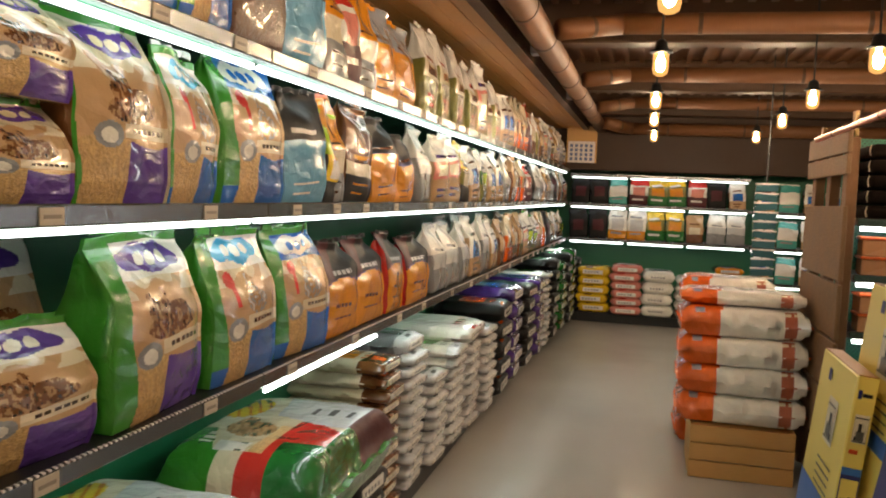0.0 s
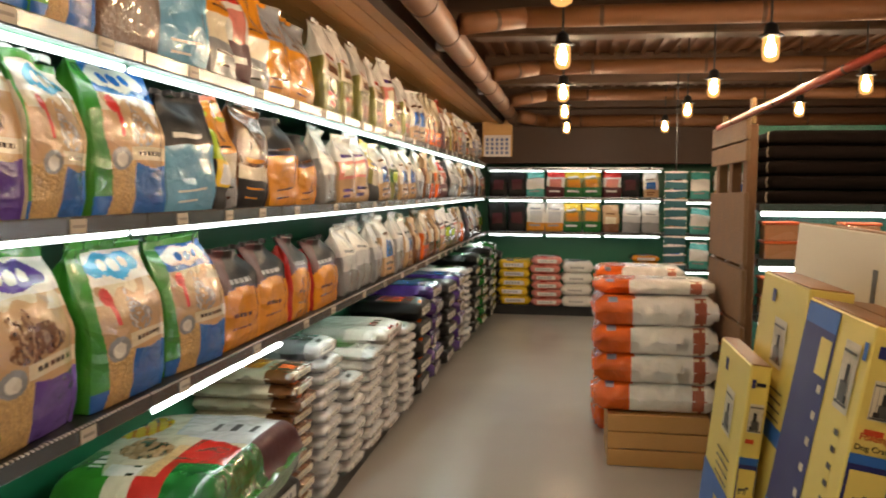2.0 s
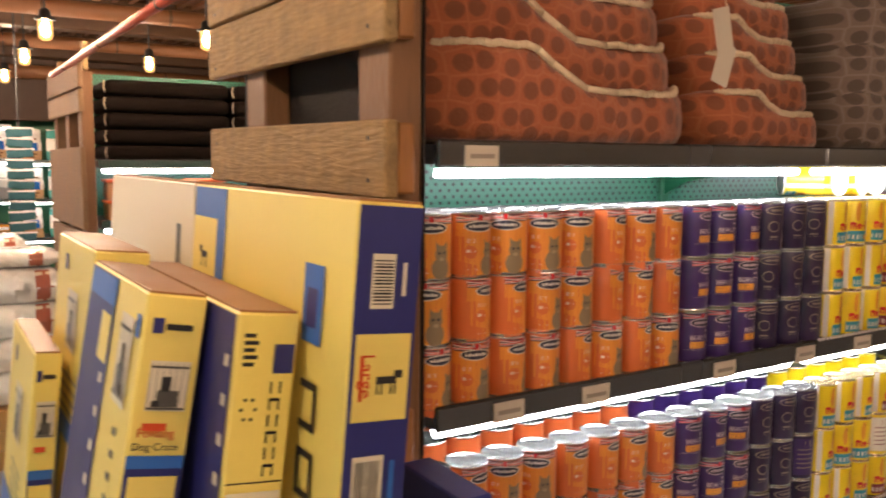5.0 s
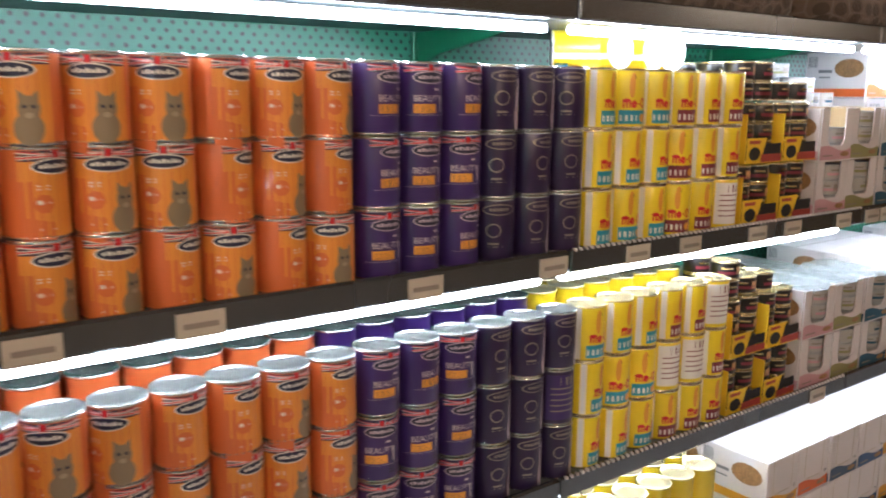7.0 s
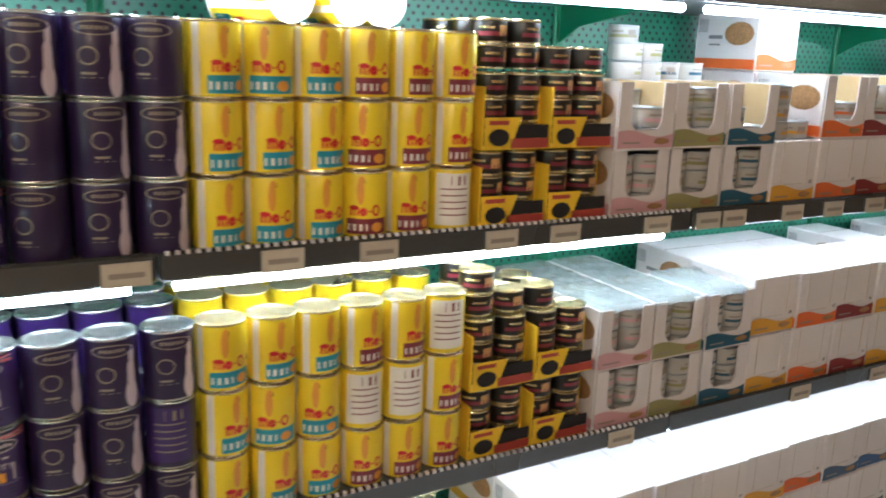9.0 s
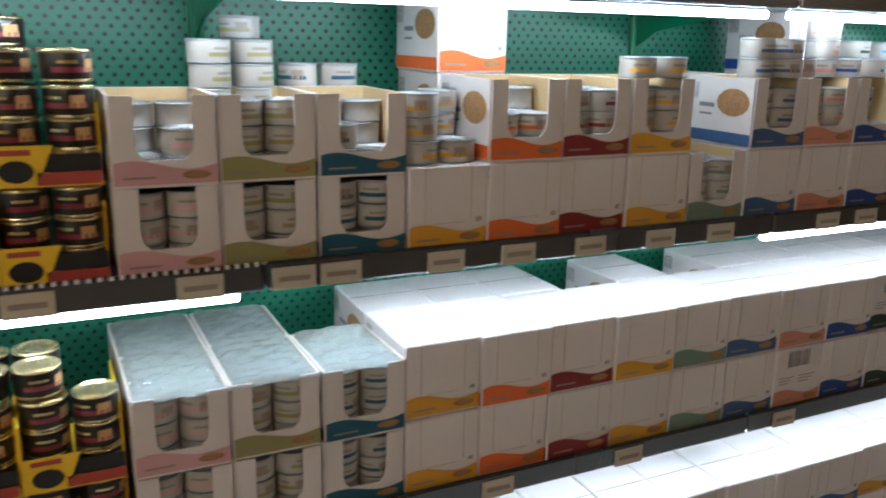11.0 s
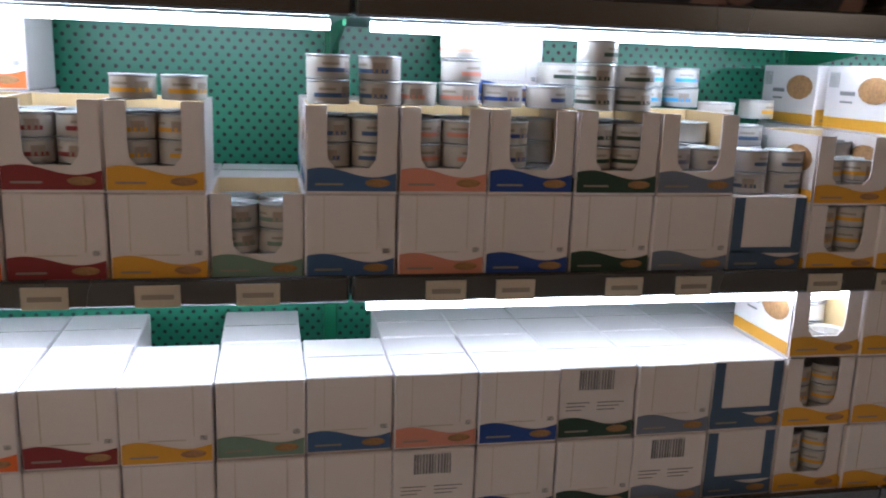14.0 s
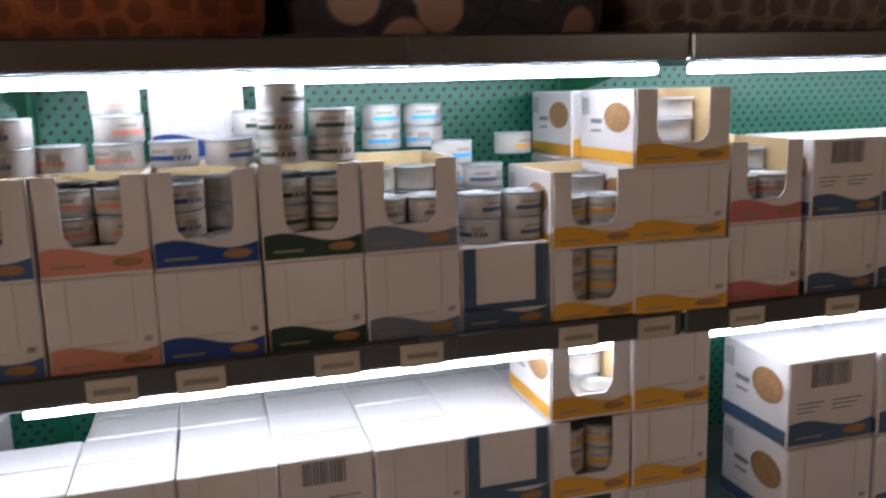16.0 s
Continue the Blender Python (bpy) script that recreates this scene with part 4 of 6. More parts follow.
def dark_tray(x, y, z, label="black and yellow display tray of small tins"):
    t = thing("display_tray", x, y, z, label, "display", "dark display trays")
    part("tray", box(box(box(empty_bm(), 0, 0.132, 0, 0.2, 0, 0.003), 0, 0.003, 0.0, 0.2, 0.003, 0.1), 0.129, 0.132, 0.03, 0.2, 0.003, 0.1), B_YEL, t, "yellow cardboard tray")
    bm = empty_bm()
    v = [bm.verts.new(p) for p in ((0.004, -0.001, 0.002), (0.055, -0.001, 0.002), (0.075, -0.001, 0.052), (0.004, -0.001, 0.052))]
    bm.faces.new(v).material_index = 0
    quad(bm, 0.055, 0.13, 0.002, 0.018, -0.001, 1)
    quad(bm, 0.06, 0.13, 0.018, 0.04, 0.001, 2)
    oval(bm, 0.032, 0.02, 0.02, 0.014, -0.0018, 2)
    quad(bm, 0.012, 0.05, 0.04, 0.047, -0.0018, 1)
    part("print", bm, [B_YEL, card("tray_red", "a8433a"), M_BLACK], t)
    for i in range(2):
        for k in range(3):
            copy_thing(SM["dark"], pose(x + 0.034 + 0.066 * i, y + 0.042, z + 0.003 + k * 0.0402, 0, 0, rnd.uniform(-30, 30)) @ Matrix.Diagonal((0.85, 0.85, 1, 1)))
for z0 in (U, L2):
    for k in range(2):
        for i in range(2):
            dark_tray(2.866 + 0.134 * i, 1.76, z0 + 0.127 * k)
    for x, n in ((2.9, 2), (2.965, 2 if z0 > 1 else 1), (3.03, 1), (3.1, 1 if z0 > 1 else 0)):
        for r in range(2):
            for k in range(n):
                copy_thing(SM["dark"], pose(x, 1.81 + 0.07 * r, z0 + 0.254 + 0.04 * k, 0, 0, rnd.uniform(-30, 30)) @ Matrix.Diagonal((0.85, 0.85, 1, 1)))
# black tins at the back, pale lids
for x in (2.9, 2.96, 3.02):
    for k in range(2):
        copy_thing(SM["dark"], pose(x, 1.96, U + 0.254 + 0.04 * k))


# ---- sacks and pouches ----
F = {k: film(k, v) for k, v in {
    "green": "3a8a2c", "dgreen": "1f6a2a", "white": "e6e3dd", "purple": "5a3a96", "blue": "1f63b8", "sky": "3aa7e0", "navy": "22305e", "tan": "bd9a72", "brown": "6e4526", "dbrown": "3d2615",
    "red": "c8312a", "amber": "d48a1e", "orange": "e0641e", "black": "100f10", "grey": "8d8f94", "silver": "c4c5c8", "lblue": "69a7cc", "yellow": "e6c22c", "lime": "b4cf2a", "cream": "d9cdb2",
    "pink": "d8867a", "violet": "4b3378", "teal": "4fa8a0", "maroon": "4a1a20", "olive": "7d7a3c", "fawn": "a5815a", "pale_red": "a8604c"}.items()}
F["pellet"] = mat("wood_pellets", "bd9a62", 0.5, 0, 130, 0.55, 0.5, 0.15, (1, 1, 1), 30, 0.3)
F["kibble"] = mat("kibble_window", "5b3a22", 0.3, 0, 90, 0.5, 0.5, 0.4, (1, 1, 1), 25, 0.3)


def inside(u, v, cu, cv, ru, rv):
    return ((u - cu) / ru) ** 2 + ((v - cv) / rv) ** 2 < 1


def pouch_mesh(name, w, d, h, names, design, nx=16, nz=22, seed=0, slump=1.0, flat_top=0.06):
    """A filled upright pouch: boxy foot, bulging middle, crimped seal on top. It faces -y."""
    r = random.Random(seed)
    ns = 3
    us = [("f", i / nx) for i in range(nx)] + [("r", i / ns) for i in range(ns)] + [("b", i / 6) for i in range(6)] + [("l", i / ns) for i in range(ns)]
    verts, faces, fm = [], [], []
    off = Vector((seed * 3.7, seed * 1.3, 0))
    lean = r.uniform(-0.02, 0.02)
    for k in range(nz + 1):
        v = k / nz
        b = d / 2 * (0.86 + 0.14 * min(v / 0.12, 1)) if v < 0.5 else d / 2 * max(0.045, 1 - ((v - 0.5) / (0.5 - flat_top)) ** 1.5 if v < 1 - flat_top else 0.045)
        a = w / 2 * (0.97 + 0.03 * math.sin(v * 3.1) - 0.05 * max(0, v - 0.75))
        z = h * v
        for s, u in us:
            if s == "f":
                x, y = -a + 2 * a * u, -b
            elif s == "r":
                x, y = a, -b + 2 * b * u
            elif s == "b":
                x, y = a - 2 * a * u, b
            else:
                x, y = -a, b - 2 * b * u
            if s in "fb":
                e = abs(2 * (u if s == "f" else 1 - u) - 1)
                y *= 1.0 + 0.16 * (1 - e ** 2) * min(1, v * 3) - (0.1 * e ** 6)
            else:
                x *= 1 - 0.1 * (1 - abs(2 * u - 1)) * (0.3 + v)
            n = noise.noise_vector(Vector((x * 9, y * 9, z * 11)) + off)
            amp = 0.010 * slump * (0.25 + v) * min(1, v * 6)
            verts.append((x + n.x * amp + lean * v * w, y + n.y * amp + 0.012 * math.sin(x * 26 + seed) * max(0, v - 0.8) * 4 * slump, z + n.z * amp * (1 if v > 0.1 else 0)))
    K = len(us)
    used = {}
    for k in range(nz):
        v = (k + 0.5) / nz
        for i in range(K):
            j = (i + 1) % K
            faces.append((k * K + i, k * K + j, (k + 1) * K + j, (k + 1) * K + i))
            s, u = us[i]
            fm.append(design(s, u + 0.5 / nx if s == "f" else u, v))
    faces.append(tuple(range(K))[::-1]); fm.append(design("b", 0.5, 0.02))
    faces.append(tuple(nz * K + i for i in range(K))); fm.append(design("b", 0.5, 0.98))
    me = bpy.data.meshes.new(name)
    me.from_pydata(verts, [], faces)
    keys = list(names)
    for k in keys:
        me.materials.append(F[k])
    me.polygons.foreach_set("material_index", [keys.index(m) for m in fm])
    me.polygons.foreach_set("use_smooth", [True] * len(me.polygons))
    return me


def litter(top, blob, low, pet, strip=0.14, side="green"):
    def design(s, u, v):
        if s != "f":
            return (side if v < 0.82 else "green") if s in "lr" else ("tan" if v < 0.8 else "green")
        if v > 0.95:
            return "green"
        if u < strip * (1.15 + 0.3 * math.sin(v * 9)):
            return "green" if v > 0.12 or low == "purple" else low
        if v > 0.76:
            return (top if inside(u, v, 0.43, 0.86, 0.055, 0.034) or inside(u, v, 0.56, 0.855, 0.06, 0.038) or inside(u, v, 0.69, 0.86, 0.05, 0.032) else blob) if inside(u, v, 0.55, 0.86 + 0.012 * math.sin(u * 19), 0.36, 0.075) else top
        if pet == "cat":
            if inside(u, v, 0.56, 0.5, 0.29, 0.07) or inside(u, v, 0.42, 0.585, 0.12, 0.07) or inside(u, v, 0.34, 0.655, 0.03, 0.03) or inside(u, v, 0.5, 0.655, 0.03, 0.03) or inside(u, v, 0.62, 0.55, 0.14, 0.06):
                n = noise.noise(Vector((u * 34 + v * 12, v * 26, 3)))
                return "dbrown" if n > 0.28 else ("brown" if n > -0.12 else "fawn")
        else:
            if inside(u, v, 0.3, 0.7, 0.07, 0.05) or (abs(u - 0.33) < 0.03 and 0.5 < v < 0.66):
                return "red"
            if inside(u, v, 0.62, 0.52, 0.17, 0.09) or inside(u, v, 0.55, 0.61, 0.08, 0.07) or inside(u, v, 0.53, 0.69, 0.02, 0.05):
                n = noise.noise(Vector((u * 20, v * 30, 8)))
                return "grey" if n > 0.1 else ("fawn" if n > -0.25 else "silver")
        if inside(u, v, 0.3, 0.36, 0.13, 0.075):
            return "grey" if not inside(u, v, 0.3, 0.355, 0.075, 0.045) else "white"
        if u > 0.44 and 0.35 < v < 0.43:
            return "dbrown" if 0.375 < v < 0.405 and 0.52 < u < 0.94 and int(u * 62) % 4 else "cream"
        if v < 0.33 + 0.03 * math.sin(u * 6):
            return low if u > 0.5 else "pellet"
        if v > 0.66:
            return "cream" if noise.noise(Vector((u * 5, v * 7, 0))) > -0.05 else "tan"
        return "tan"
    return design


def bands(top, mid, low, a=0.62, b=0.3, panel=None, ink=None, side=None):
    def design(s, u, v):
        if s in "lr":
            return side or (low if v < a else top)
        if s == "f" and panel and 0.18 < u < 0.82 and b + 0.04 < v < a - 0.04:
            return panel
        if s == "f" and ink and 0.2 < u < 0.78 and (a + 0.05 < v < a + 0.085 or 0.1 < v < 0.125 and u < 0.6 or 0.2 < v < 0.22):
            return ink
        return top if v > a else (mid if v > b else low)
    return design


def red_amber(s, u, v):
    """Amber pouch, black head with a dark red flash, red gusset."""
    if s in "lr":
        return "red" if v < 0.9 else "black"
    if v > 0.56 + 0.05 * math.sin(u * 3.1):
        if s == "f" and 0.3 < u < 0.75 and 0.66 < v < 0.72 and int(u * 30) % 3:
            return "silver"
        return "maroon" if u < 0.3 + 0.3 * (v - 0.56) else "black"
    if s == "f" and 0.15 < u < 0.7 and (0.3 < v < 0.34 or 0.2 < v < 0.22) and int(u * 30) % 4:
        return "brown"
    return "amber"


POUCH = {}


def pouch(kind):
    """Meshes of each kind of pouch, three lots of creases each."""
    if kind in POUCH:
        return POUCH[kind]
    D = {
        "litter_purple": ((0.255, 0.15, 0.38), litter("white", "purple", "purple", "cat"), 84, 112),
        "litter_tan": ((0.255, 0.15, 0.38), litter("cream", "purple", "purple", "cat", 0.03, "brown"), 84, 112),
        "litter_pale": ((0.23, 0.14, 0.36), litter("white", "sky", "blue", "rabbit", 0.03, "cream"), 76, 104),
        "litter_blue": ((0.23, 0.14, 0.36), litter("white", "sky", "blue", "rabbit"), 76, 104),
        "litter_parrot": ((0.22, 0.14, 0.37), litter("blue", "white", "blue", "parrot"), 76, 104),
        "kibble": ((0.25, 0.14, 0.37), bands("black", "kibble", "kibble", 0.9, 0.3), 14, 18),
        "black_blue": ((0.22, 0.12, 0.33), bands("black", "lblue", "lblue", 0.58, 0.3, None, "white"), 40, 52),
        "lime": ((0.17, 0.1, 0.32), bands("lime", "yellow", "black", 0.55, 0.25, "white", "black"), 40, 52),
        "orange_top": ((0.2, 0.11, 0.35), bands("amber", "cream", "grey", 0.5, 0.28, None, "dbrown"), 40, 52),
        "brown_amber": ((0.2, 0.12, 0.34), bands("brown", "cream", "black", 0.42, 0.28, None, "amber", "brown"), 40, 52),
        "black_amber": ((0.25, 0.13, 0.33), bands("black", "amber", "amber", 0.58, 0.3, None, "brown", "amber"), 40, 52),
        "red_amber": ((0.24, 0.14, 0.31), red_amber, 40, 52),
        "amber_grey": ((0.26, 0.13, 0.35), bands("grey", "amber", "amber", 0.6, 0.2, None, "brown"), 40, 52),
        "silver": ((0.24, 0.13, 0.34), bands("white", "silver", "grey", 0.6, 0.35, None, "grey"), 18, 22),
        "white_brown": ((0.22, 0.12, 0.37), bands("white", "cream", "olive", 0.6, 0.42, "brown", "red"), 16, 22),
        "white_pink": ((0.21, 0.12, 0.36), bands("white", "pink", "tan", 0.62, 0.35, "cream", "violet"), 16, 22),
        "white_blue": ((0.21, 0.12, 0.36), bands("white", "white", "tan", 0.62, 0.3, "blue", "brown"), 16, 22),
        "cream_orange": ((0.22, 0.12, 0.34), bands("cream", "tan", "orange", 0.6, 0.3, "brown", "maroon"), 16, 22),
        "kraft": ((0.22, 0.12, 0.33), bands("tan", "tan", "brown", 0.65, 0.3, "cream", "brown"), 16, 22),
        "green_white": ((0.2, 0.12, 0.33), bands("white", "dgreen", "olive", 0.6, 0.3, "lime", "black"), 16, 22),
        "yellow_black": ((0.2, 0.12, 0.34), bands("yellow", "olive", "black", 0.55, 0.25, "cream", "black"), 16, 22),
        "black_red": ((0.25, 0.12, 0.36), bands("black", "black", "black", 0.7, 0.25, "maroon", "orange"), 14, 18),
        "white_teal": ((0.25, 0.12, 0.36), bands("teal", "white", "teal", 0.75, 0.3, "white", "grey"), 12, 16),
        "white_red": ((0.25, 0.12, 0.36), bands("red", "white", "maroon", 0.75, 0.35, "pink", "white"), 12, 16),
        "gold": ((0.25, 0.12, 0.35), bands("yellow", "olive", "dgreen", 0.72, 0.35, "amber", "white"), 12, 16),
        "white_gold": ((0.25, 0.12, 0.35), bands("white", "white", "amber", 0.72, 0.3, "silver", "grey"), 12, 16),
    }[kind]
    (w, d, h), des, nx, nz = D

    full = list(F)
    POUCH[kind] = ([pouch_mesh("pouch_" + kind, w, d, h, full, des, nx, nz, i + 3 * len(POUCH), 1.35 if "litter" in kind else 1.8) for i in range(2)], (w, d, h))
    return POUCH[kind]


POUCH_WORDS = {"litter_tan": "tan litter bag with a resting cat and purple corner", "litter_pale": "pale litter bag with blue corner and pellets", "litter_purple": "green and tan litter bag with a resting cat and purple corner", "litter_blue": "tan litter bag with white top and blue corner", "litter_parrot": "green litter bag with a red parrot and blue top",
               "kibble": "clear bag of brown wood chips, dark head", "black_blue": "pale blue pet food pouch with black top", "lime": "lime and yellow pet food pouch", "orange_top": "pale pouch with an orange top",
               "brown_amber": "brown and amber pouch with cream label", "black_amber": "amber pet food pouch with black top", "red_amber": "amber pouch with black and dark red top", "amber_grey": "amber pouch with grey top",
               "silver": "silver grey crinkled pet food pouch", "white_brown": "white pouch with a brown picture", "white_pink": "white and pink pet food pouch", "white_blue": "white pouch with a small blue emblem",
               "cream_orange": "cream pouch with an orange foot", "kraft": "kraft coloured pet food pouch", "green_white": "white and green pet food pouch", "yellow_black": "yellow and black pet food pouch",
               "black_red": "black pouch with a dark red picture", "white_teal": "white pouch with teal edges", "white_red": "white and red pet food pouch", "gold": "yellow and green pet food pouch", "white_gold": "white pouch with amber foot"}


SEALS = {}


def seal_mesh(kind, size):
    """The crimped strip along the top of a pouch."""
    if kind not in SEALS:
        w, d, h = size
        bm = empty_bm()
        n = 14
        rows = [[bm.verts.new((w * 0.455 * (2 * i / n - 1), s + 0.005 * math.sin(i * 1.9), h * 0.985 + z + 0.003 * math.sin(i * 1.3))) for i in range(n + 1)] for s, z in ((-0.0015, 0.0), (-0.0012, 0.016), (0.0012, 0.016), (0.0015, 0.0))]
        for k in range(4):
            for i in range(n):
                bm.faces.new((rows[k][i], rows[k][i + 1], rows[(k + 1) % 4][i + 1], rows[(k + 1) % 4][i]))
        col = {"litter_purple": "green", "litter_blue": "green", "litter_parrot": "green", "litter_tan": "cream", "litter_pale": "white"}.get(kind) or kind.split("_")[0]
        col = {"kibble": "black", "red": "black", "kraft": "tan", "gold": "yellow", "lime": "lime"}.get(col, col)
        SEALS[kind] = mesh_of("seal", bm, F[col])
    return SEALS[kind]


def put_pouch(kind, x, y, z, rz=0.0, scale=(1, 1, 1), where="on a shelf"):
    ms, size = pouch(kind)
    me = ms[rnd.randrange(len(ms))]
    ob = new("pet_food_pouch" if "litter" not in kind else "litter_bag", me)
    if "litter" in kind:
        where = ""
    lean = Matrix.Identity(4)
    if "litter" not in kind:              # soft pouches sag to one side and fall back a little
        lean[0][2], lean[1][2] = rnd.uniform(-0.1, 0.1), rnd.uniform(0.0, 0.1)
        scale = (scale[0], scale[1], scale[2] * rnd.uniform(0.95, 1.05))
    ob.matrix_basis = pose(x, y, z, rnd.uniform(-2, 1.5), 0, rz + rnd.uniform(-6, 6)) @ lean @ Matrix.Diagonal((*scale, 1))
    seal = new("top_seal", seal_mesh(kind, size))
    seal.parent = ob
    return tagged(ob, (POUCH_WORDS[kind] + " " + where).strip(), "bag", "pouches on shelves")


def along(y):
    """Stations along the sack shelves."""
    return 1.081 * y - 0.108


def shelf_row(z, items):
    """Pouches along the wall shelf: kind, middle y, width, height, optional depth rows."""
    for kind, y, w, h in items:
        _, (w0, d0, h0) = pouch(kind)
        put_pouch(kind, WX - 0.02 - 0.08 * d0 / 0.13, along(y), z, 90, (w / w0 * 1.07, 1.05, h / h0 * 1.09))


MID, LOW, TOP = 1.531, 1.051, 1.953
shelf_row(MID, [("litter_purple", 0.55, 0.25, 0.36), ("litter_purple", 0.82, 0.25, 0.36), ("litter_purple", 1.08, 0.25, 0.36), ("litter_tan", 1.745, 0.27, 0.36), ("litter_pale", 1.985, 0.22, 0.33), ("litter_parrot", 2.29, 0.33, 0.37), ("black_blue", 2.6, 0.25, 0.32),
                ("lime", 2.8, 0.14, 0.29), ("orange_top", 2.84, 0.15, 0.33), ("brown_amber", 3.04, 0.26, 0.33), ("black_amber", 3.37, 0.28, 0.31), ("black_amber", 3.62, 0.22, 0.28)])
shelf_row(LOW, [("litter_purple", 0.7, 0.25, 0.38), ("litter_purple", 1.0, 0.25, 0.38), ("litter_purple", 1.875, 0.36, 0.385), ("litter_blue", 2.26, 0.33, 0.37), ("litter_parrot", 2.63, 0.31, 0.365),
                ("red_amber", 2.97, 0.27, 0.3), ("red_amber", 3.26, 0.28, 0.3), ("red_amber", 3.56, 0.29, 0.3), ("red_amber", 3.9, 0.3, 0.3)])
# second litter bags stacked behind and on their side
for z, y in ((MID, 1.47), (MID + 0.19, 1.47)):
    put_pouch("litter_tan", -0.72, along(y), z, 90, (1.04, 1.0, 0.5), "stacked two high")
put_pouch("litter_purple", -0.75, along(1.5), LOW, 90, (1.45, 1.15, 0.68), "squat on the wall shelf")
for y, h in ((1.34, 1.0), (1.66, 1.08)):
    put_pouch("litter_purple", -0.96, along(y), LOW, 84, (1.2, 0.95, h))
shelf_row(TOP, [("litter_blue", 1.5, 0.26, 0.33), ("litter_blue", 1.78, 0.28, 0.34), ("litter_blue", 2.03, 0.23, 0.3), ("kibble", 2.29, 0.27, 0.36), ("black_blue", 2.57, 0.28, 0.34), ("orange_top", 2.85, 0.2, 0.36), ("white_red", 2.95, 0.16, 0.33), ("orange_top", 3.1, 0.2, 0.34),
                ("amber_grey", 3.3, 0.28, 0.33), ("amber_grey", 3.58, 0.28, 0.33)])
far_kinds = {TOP: ["white_brown", "white_brown", "white_brown", "white_brown", "white_pink", "white_brown", "white_brown", "white_blue", "white_blue", "cream_orange", "cream_orange", "cream_orange", "white_red", "kraft", "white_brown", "kraft", "white_pink", "silver", "white_brown", "kraft", "white_blue", "silver"],
             MID: ["silver", "white_pink", "white_pink", "yellow_black", "white_blue", "green_white", "white_blue", "white_blue", "silver", "kraft", "cream_orange", "cream_orange", "white_red", "black_red", "silver", "silver", "white_blue", "kraft", "silver", "black_red", "silver", "kraft", "silver", "white_pink"],
             LOW: ["silver", "silver", "silver", "white_blue", "silver", "white_blue", "kraft", "cream_orange", "kraft", "kraft", "white_pink", "green_white", "green_white", "white_pink", "kraft", "cream_orange", "black_red", "kraft", "white_pink", "silver", "kraft", "green_white"]}
for z, kinds in far_kinds.items():
    y = {TOP: 3.86, MID: 3.86, LOW: 4.2}[z]
    k = 0
    while y < 10.3:
        kind = kinds[k % len(kinds)]
        w = rnd.uniform(0.22, 0.3)
        h = rnd.uniform(0.33, 0.4) if z == TOP else rnd.uniform(0.3, 0.345)
        shelf_row(z, [(kind, y + w / 2, w, h)])
        if rnd.random() < 0.35:
            _, (w0, d0, h0) = pouch(kind)
            put_pouch(kind, WX - 0.26, along(y + w / 2), z, 90, (w / w0 * 1.05, 1, h / h0 * 1.1))
        y += w + rnd.uniform(0.0, 0.03)
        k += 1


# ---- lying sacks ----
def sack_mesh(name, L, W, T, names, design, seed=0, nx=22, ny=12):
    """A full sack lying flat along x, sealed at both ends; z from 0."""
    verts, faces, fm = [], [], []
    off = Vector((seed * 5.1, seed * 2.3, seed))
    for side in (1, -1):
        for j in range(ny + 1):
            for i in range(nx + 1):
                u, v = i / nx, j / ny
                eu, ev = abs(2 * u - 1), abs(2 * v - 1)
                full = max(0.0, 1 - (eu / 0.97) ** (22 if L > 0.7 else 14)) ** 0.5 * max(0.0, 1 - ev ** 7) ** 0.5
                hgt = max(0.03 if name == "sack_litter" else 0.62 * max(0.0, 1 - ev ** 10) + 0.03, full)
                x = (u - 0.5) * L
                y = (v - 0.5) * W * (1 - 0.05 * (eu ** 8) + 0.02 * (1 - eu))
                n = noise.noise_vector(Vector((x * 8, y * 8, side * 2)) + off)
                z = T * 0.5 + side * T * 0.5 * hgt * (1.0 if side < 0 else 1.0)
                edge = min(eu ** 6 + ev ** 6, 1)
                verts.append((x + n.x * 0.008, y + n.y * 0.008, z + (n.z * 0.012 * (0.4 + edge) if side > 0 else 0)))
    N = (nx + 1) * (ny + 1)
    for side in (0, 1):
        for j in range(ny):
            for i in range(nx):
                a = side * N + j * (nx + 1) + i
                f = (a, a + 1, a + nx + 2, a + nx + 1)
                faces.append(f if side == 0 else f[::-1])
                fm.append(design((i + 0.5) / nx, (j + 0.5) / ny, side == 0))
    edge = [i for i in range(nx + 1)] + [(j) * (nx + 1) + nx for j in range(1, ny + 1)] + [ny * (nx + 1) + i for i in range(nx - 1, -1, -1)] + [j * (nx + 1) for j in range(ny - 1, 0, -1)]
    for a, b in zip(edge, edge[1:] + edge[:1]):
        faces.append((b, a, N + a, N + b))
        fm.append(design((a % (nx + 1) + 0.5) / (nx + 1), (a // (nx + 1) + 0.5) / (ny + 1), True))
    me = bpy.data.meshes.new(name)
    me.from_pydata(verts, [], faces)
    keys = list(F)
    for k in keys:
        me.materials.append(F[k])
    me.polygons.foreach_set("material_index", [keys.index(m) for m in fm])
    me.polygons.foreach_set("use_smooth", [True] * len(me.polygons))
    return me


def ends(body, end, ink="grey", panel=None, w=0.1):
    """Sack print: body colour, the aisle end (u near 1) in another, a few bars of type."""
    def design(u, v, top):
        if u > 1 - w:
            return ink if (0.3 < v < 0.7 and 1 - w * 0.75 < u < 1 - w * 0.3 and int(v * 24) % 2) else end
        if panel and 0.3 < u < 0.7 and 0.2 < v < 0.8:
            return panel
        if top and 0.72 < u < 0.8 and 0.2 < v < 0.8 and int(v * 16) % 2:
            return ink
        return body
    return design


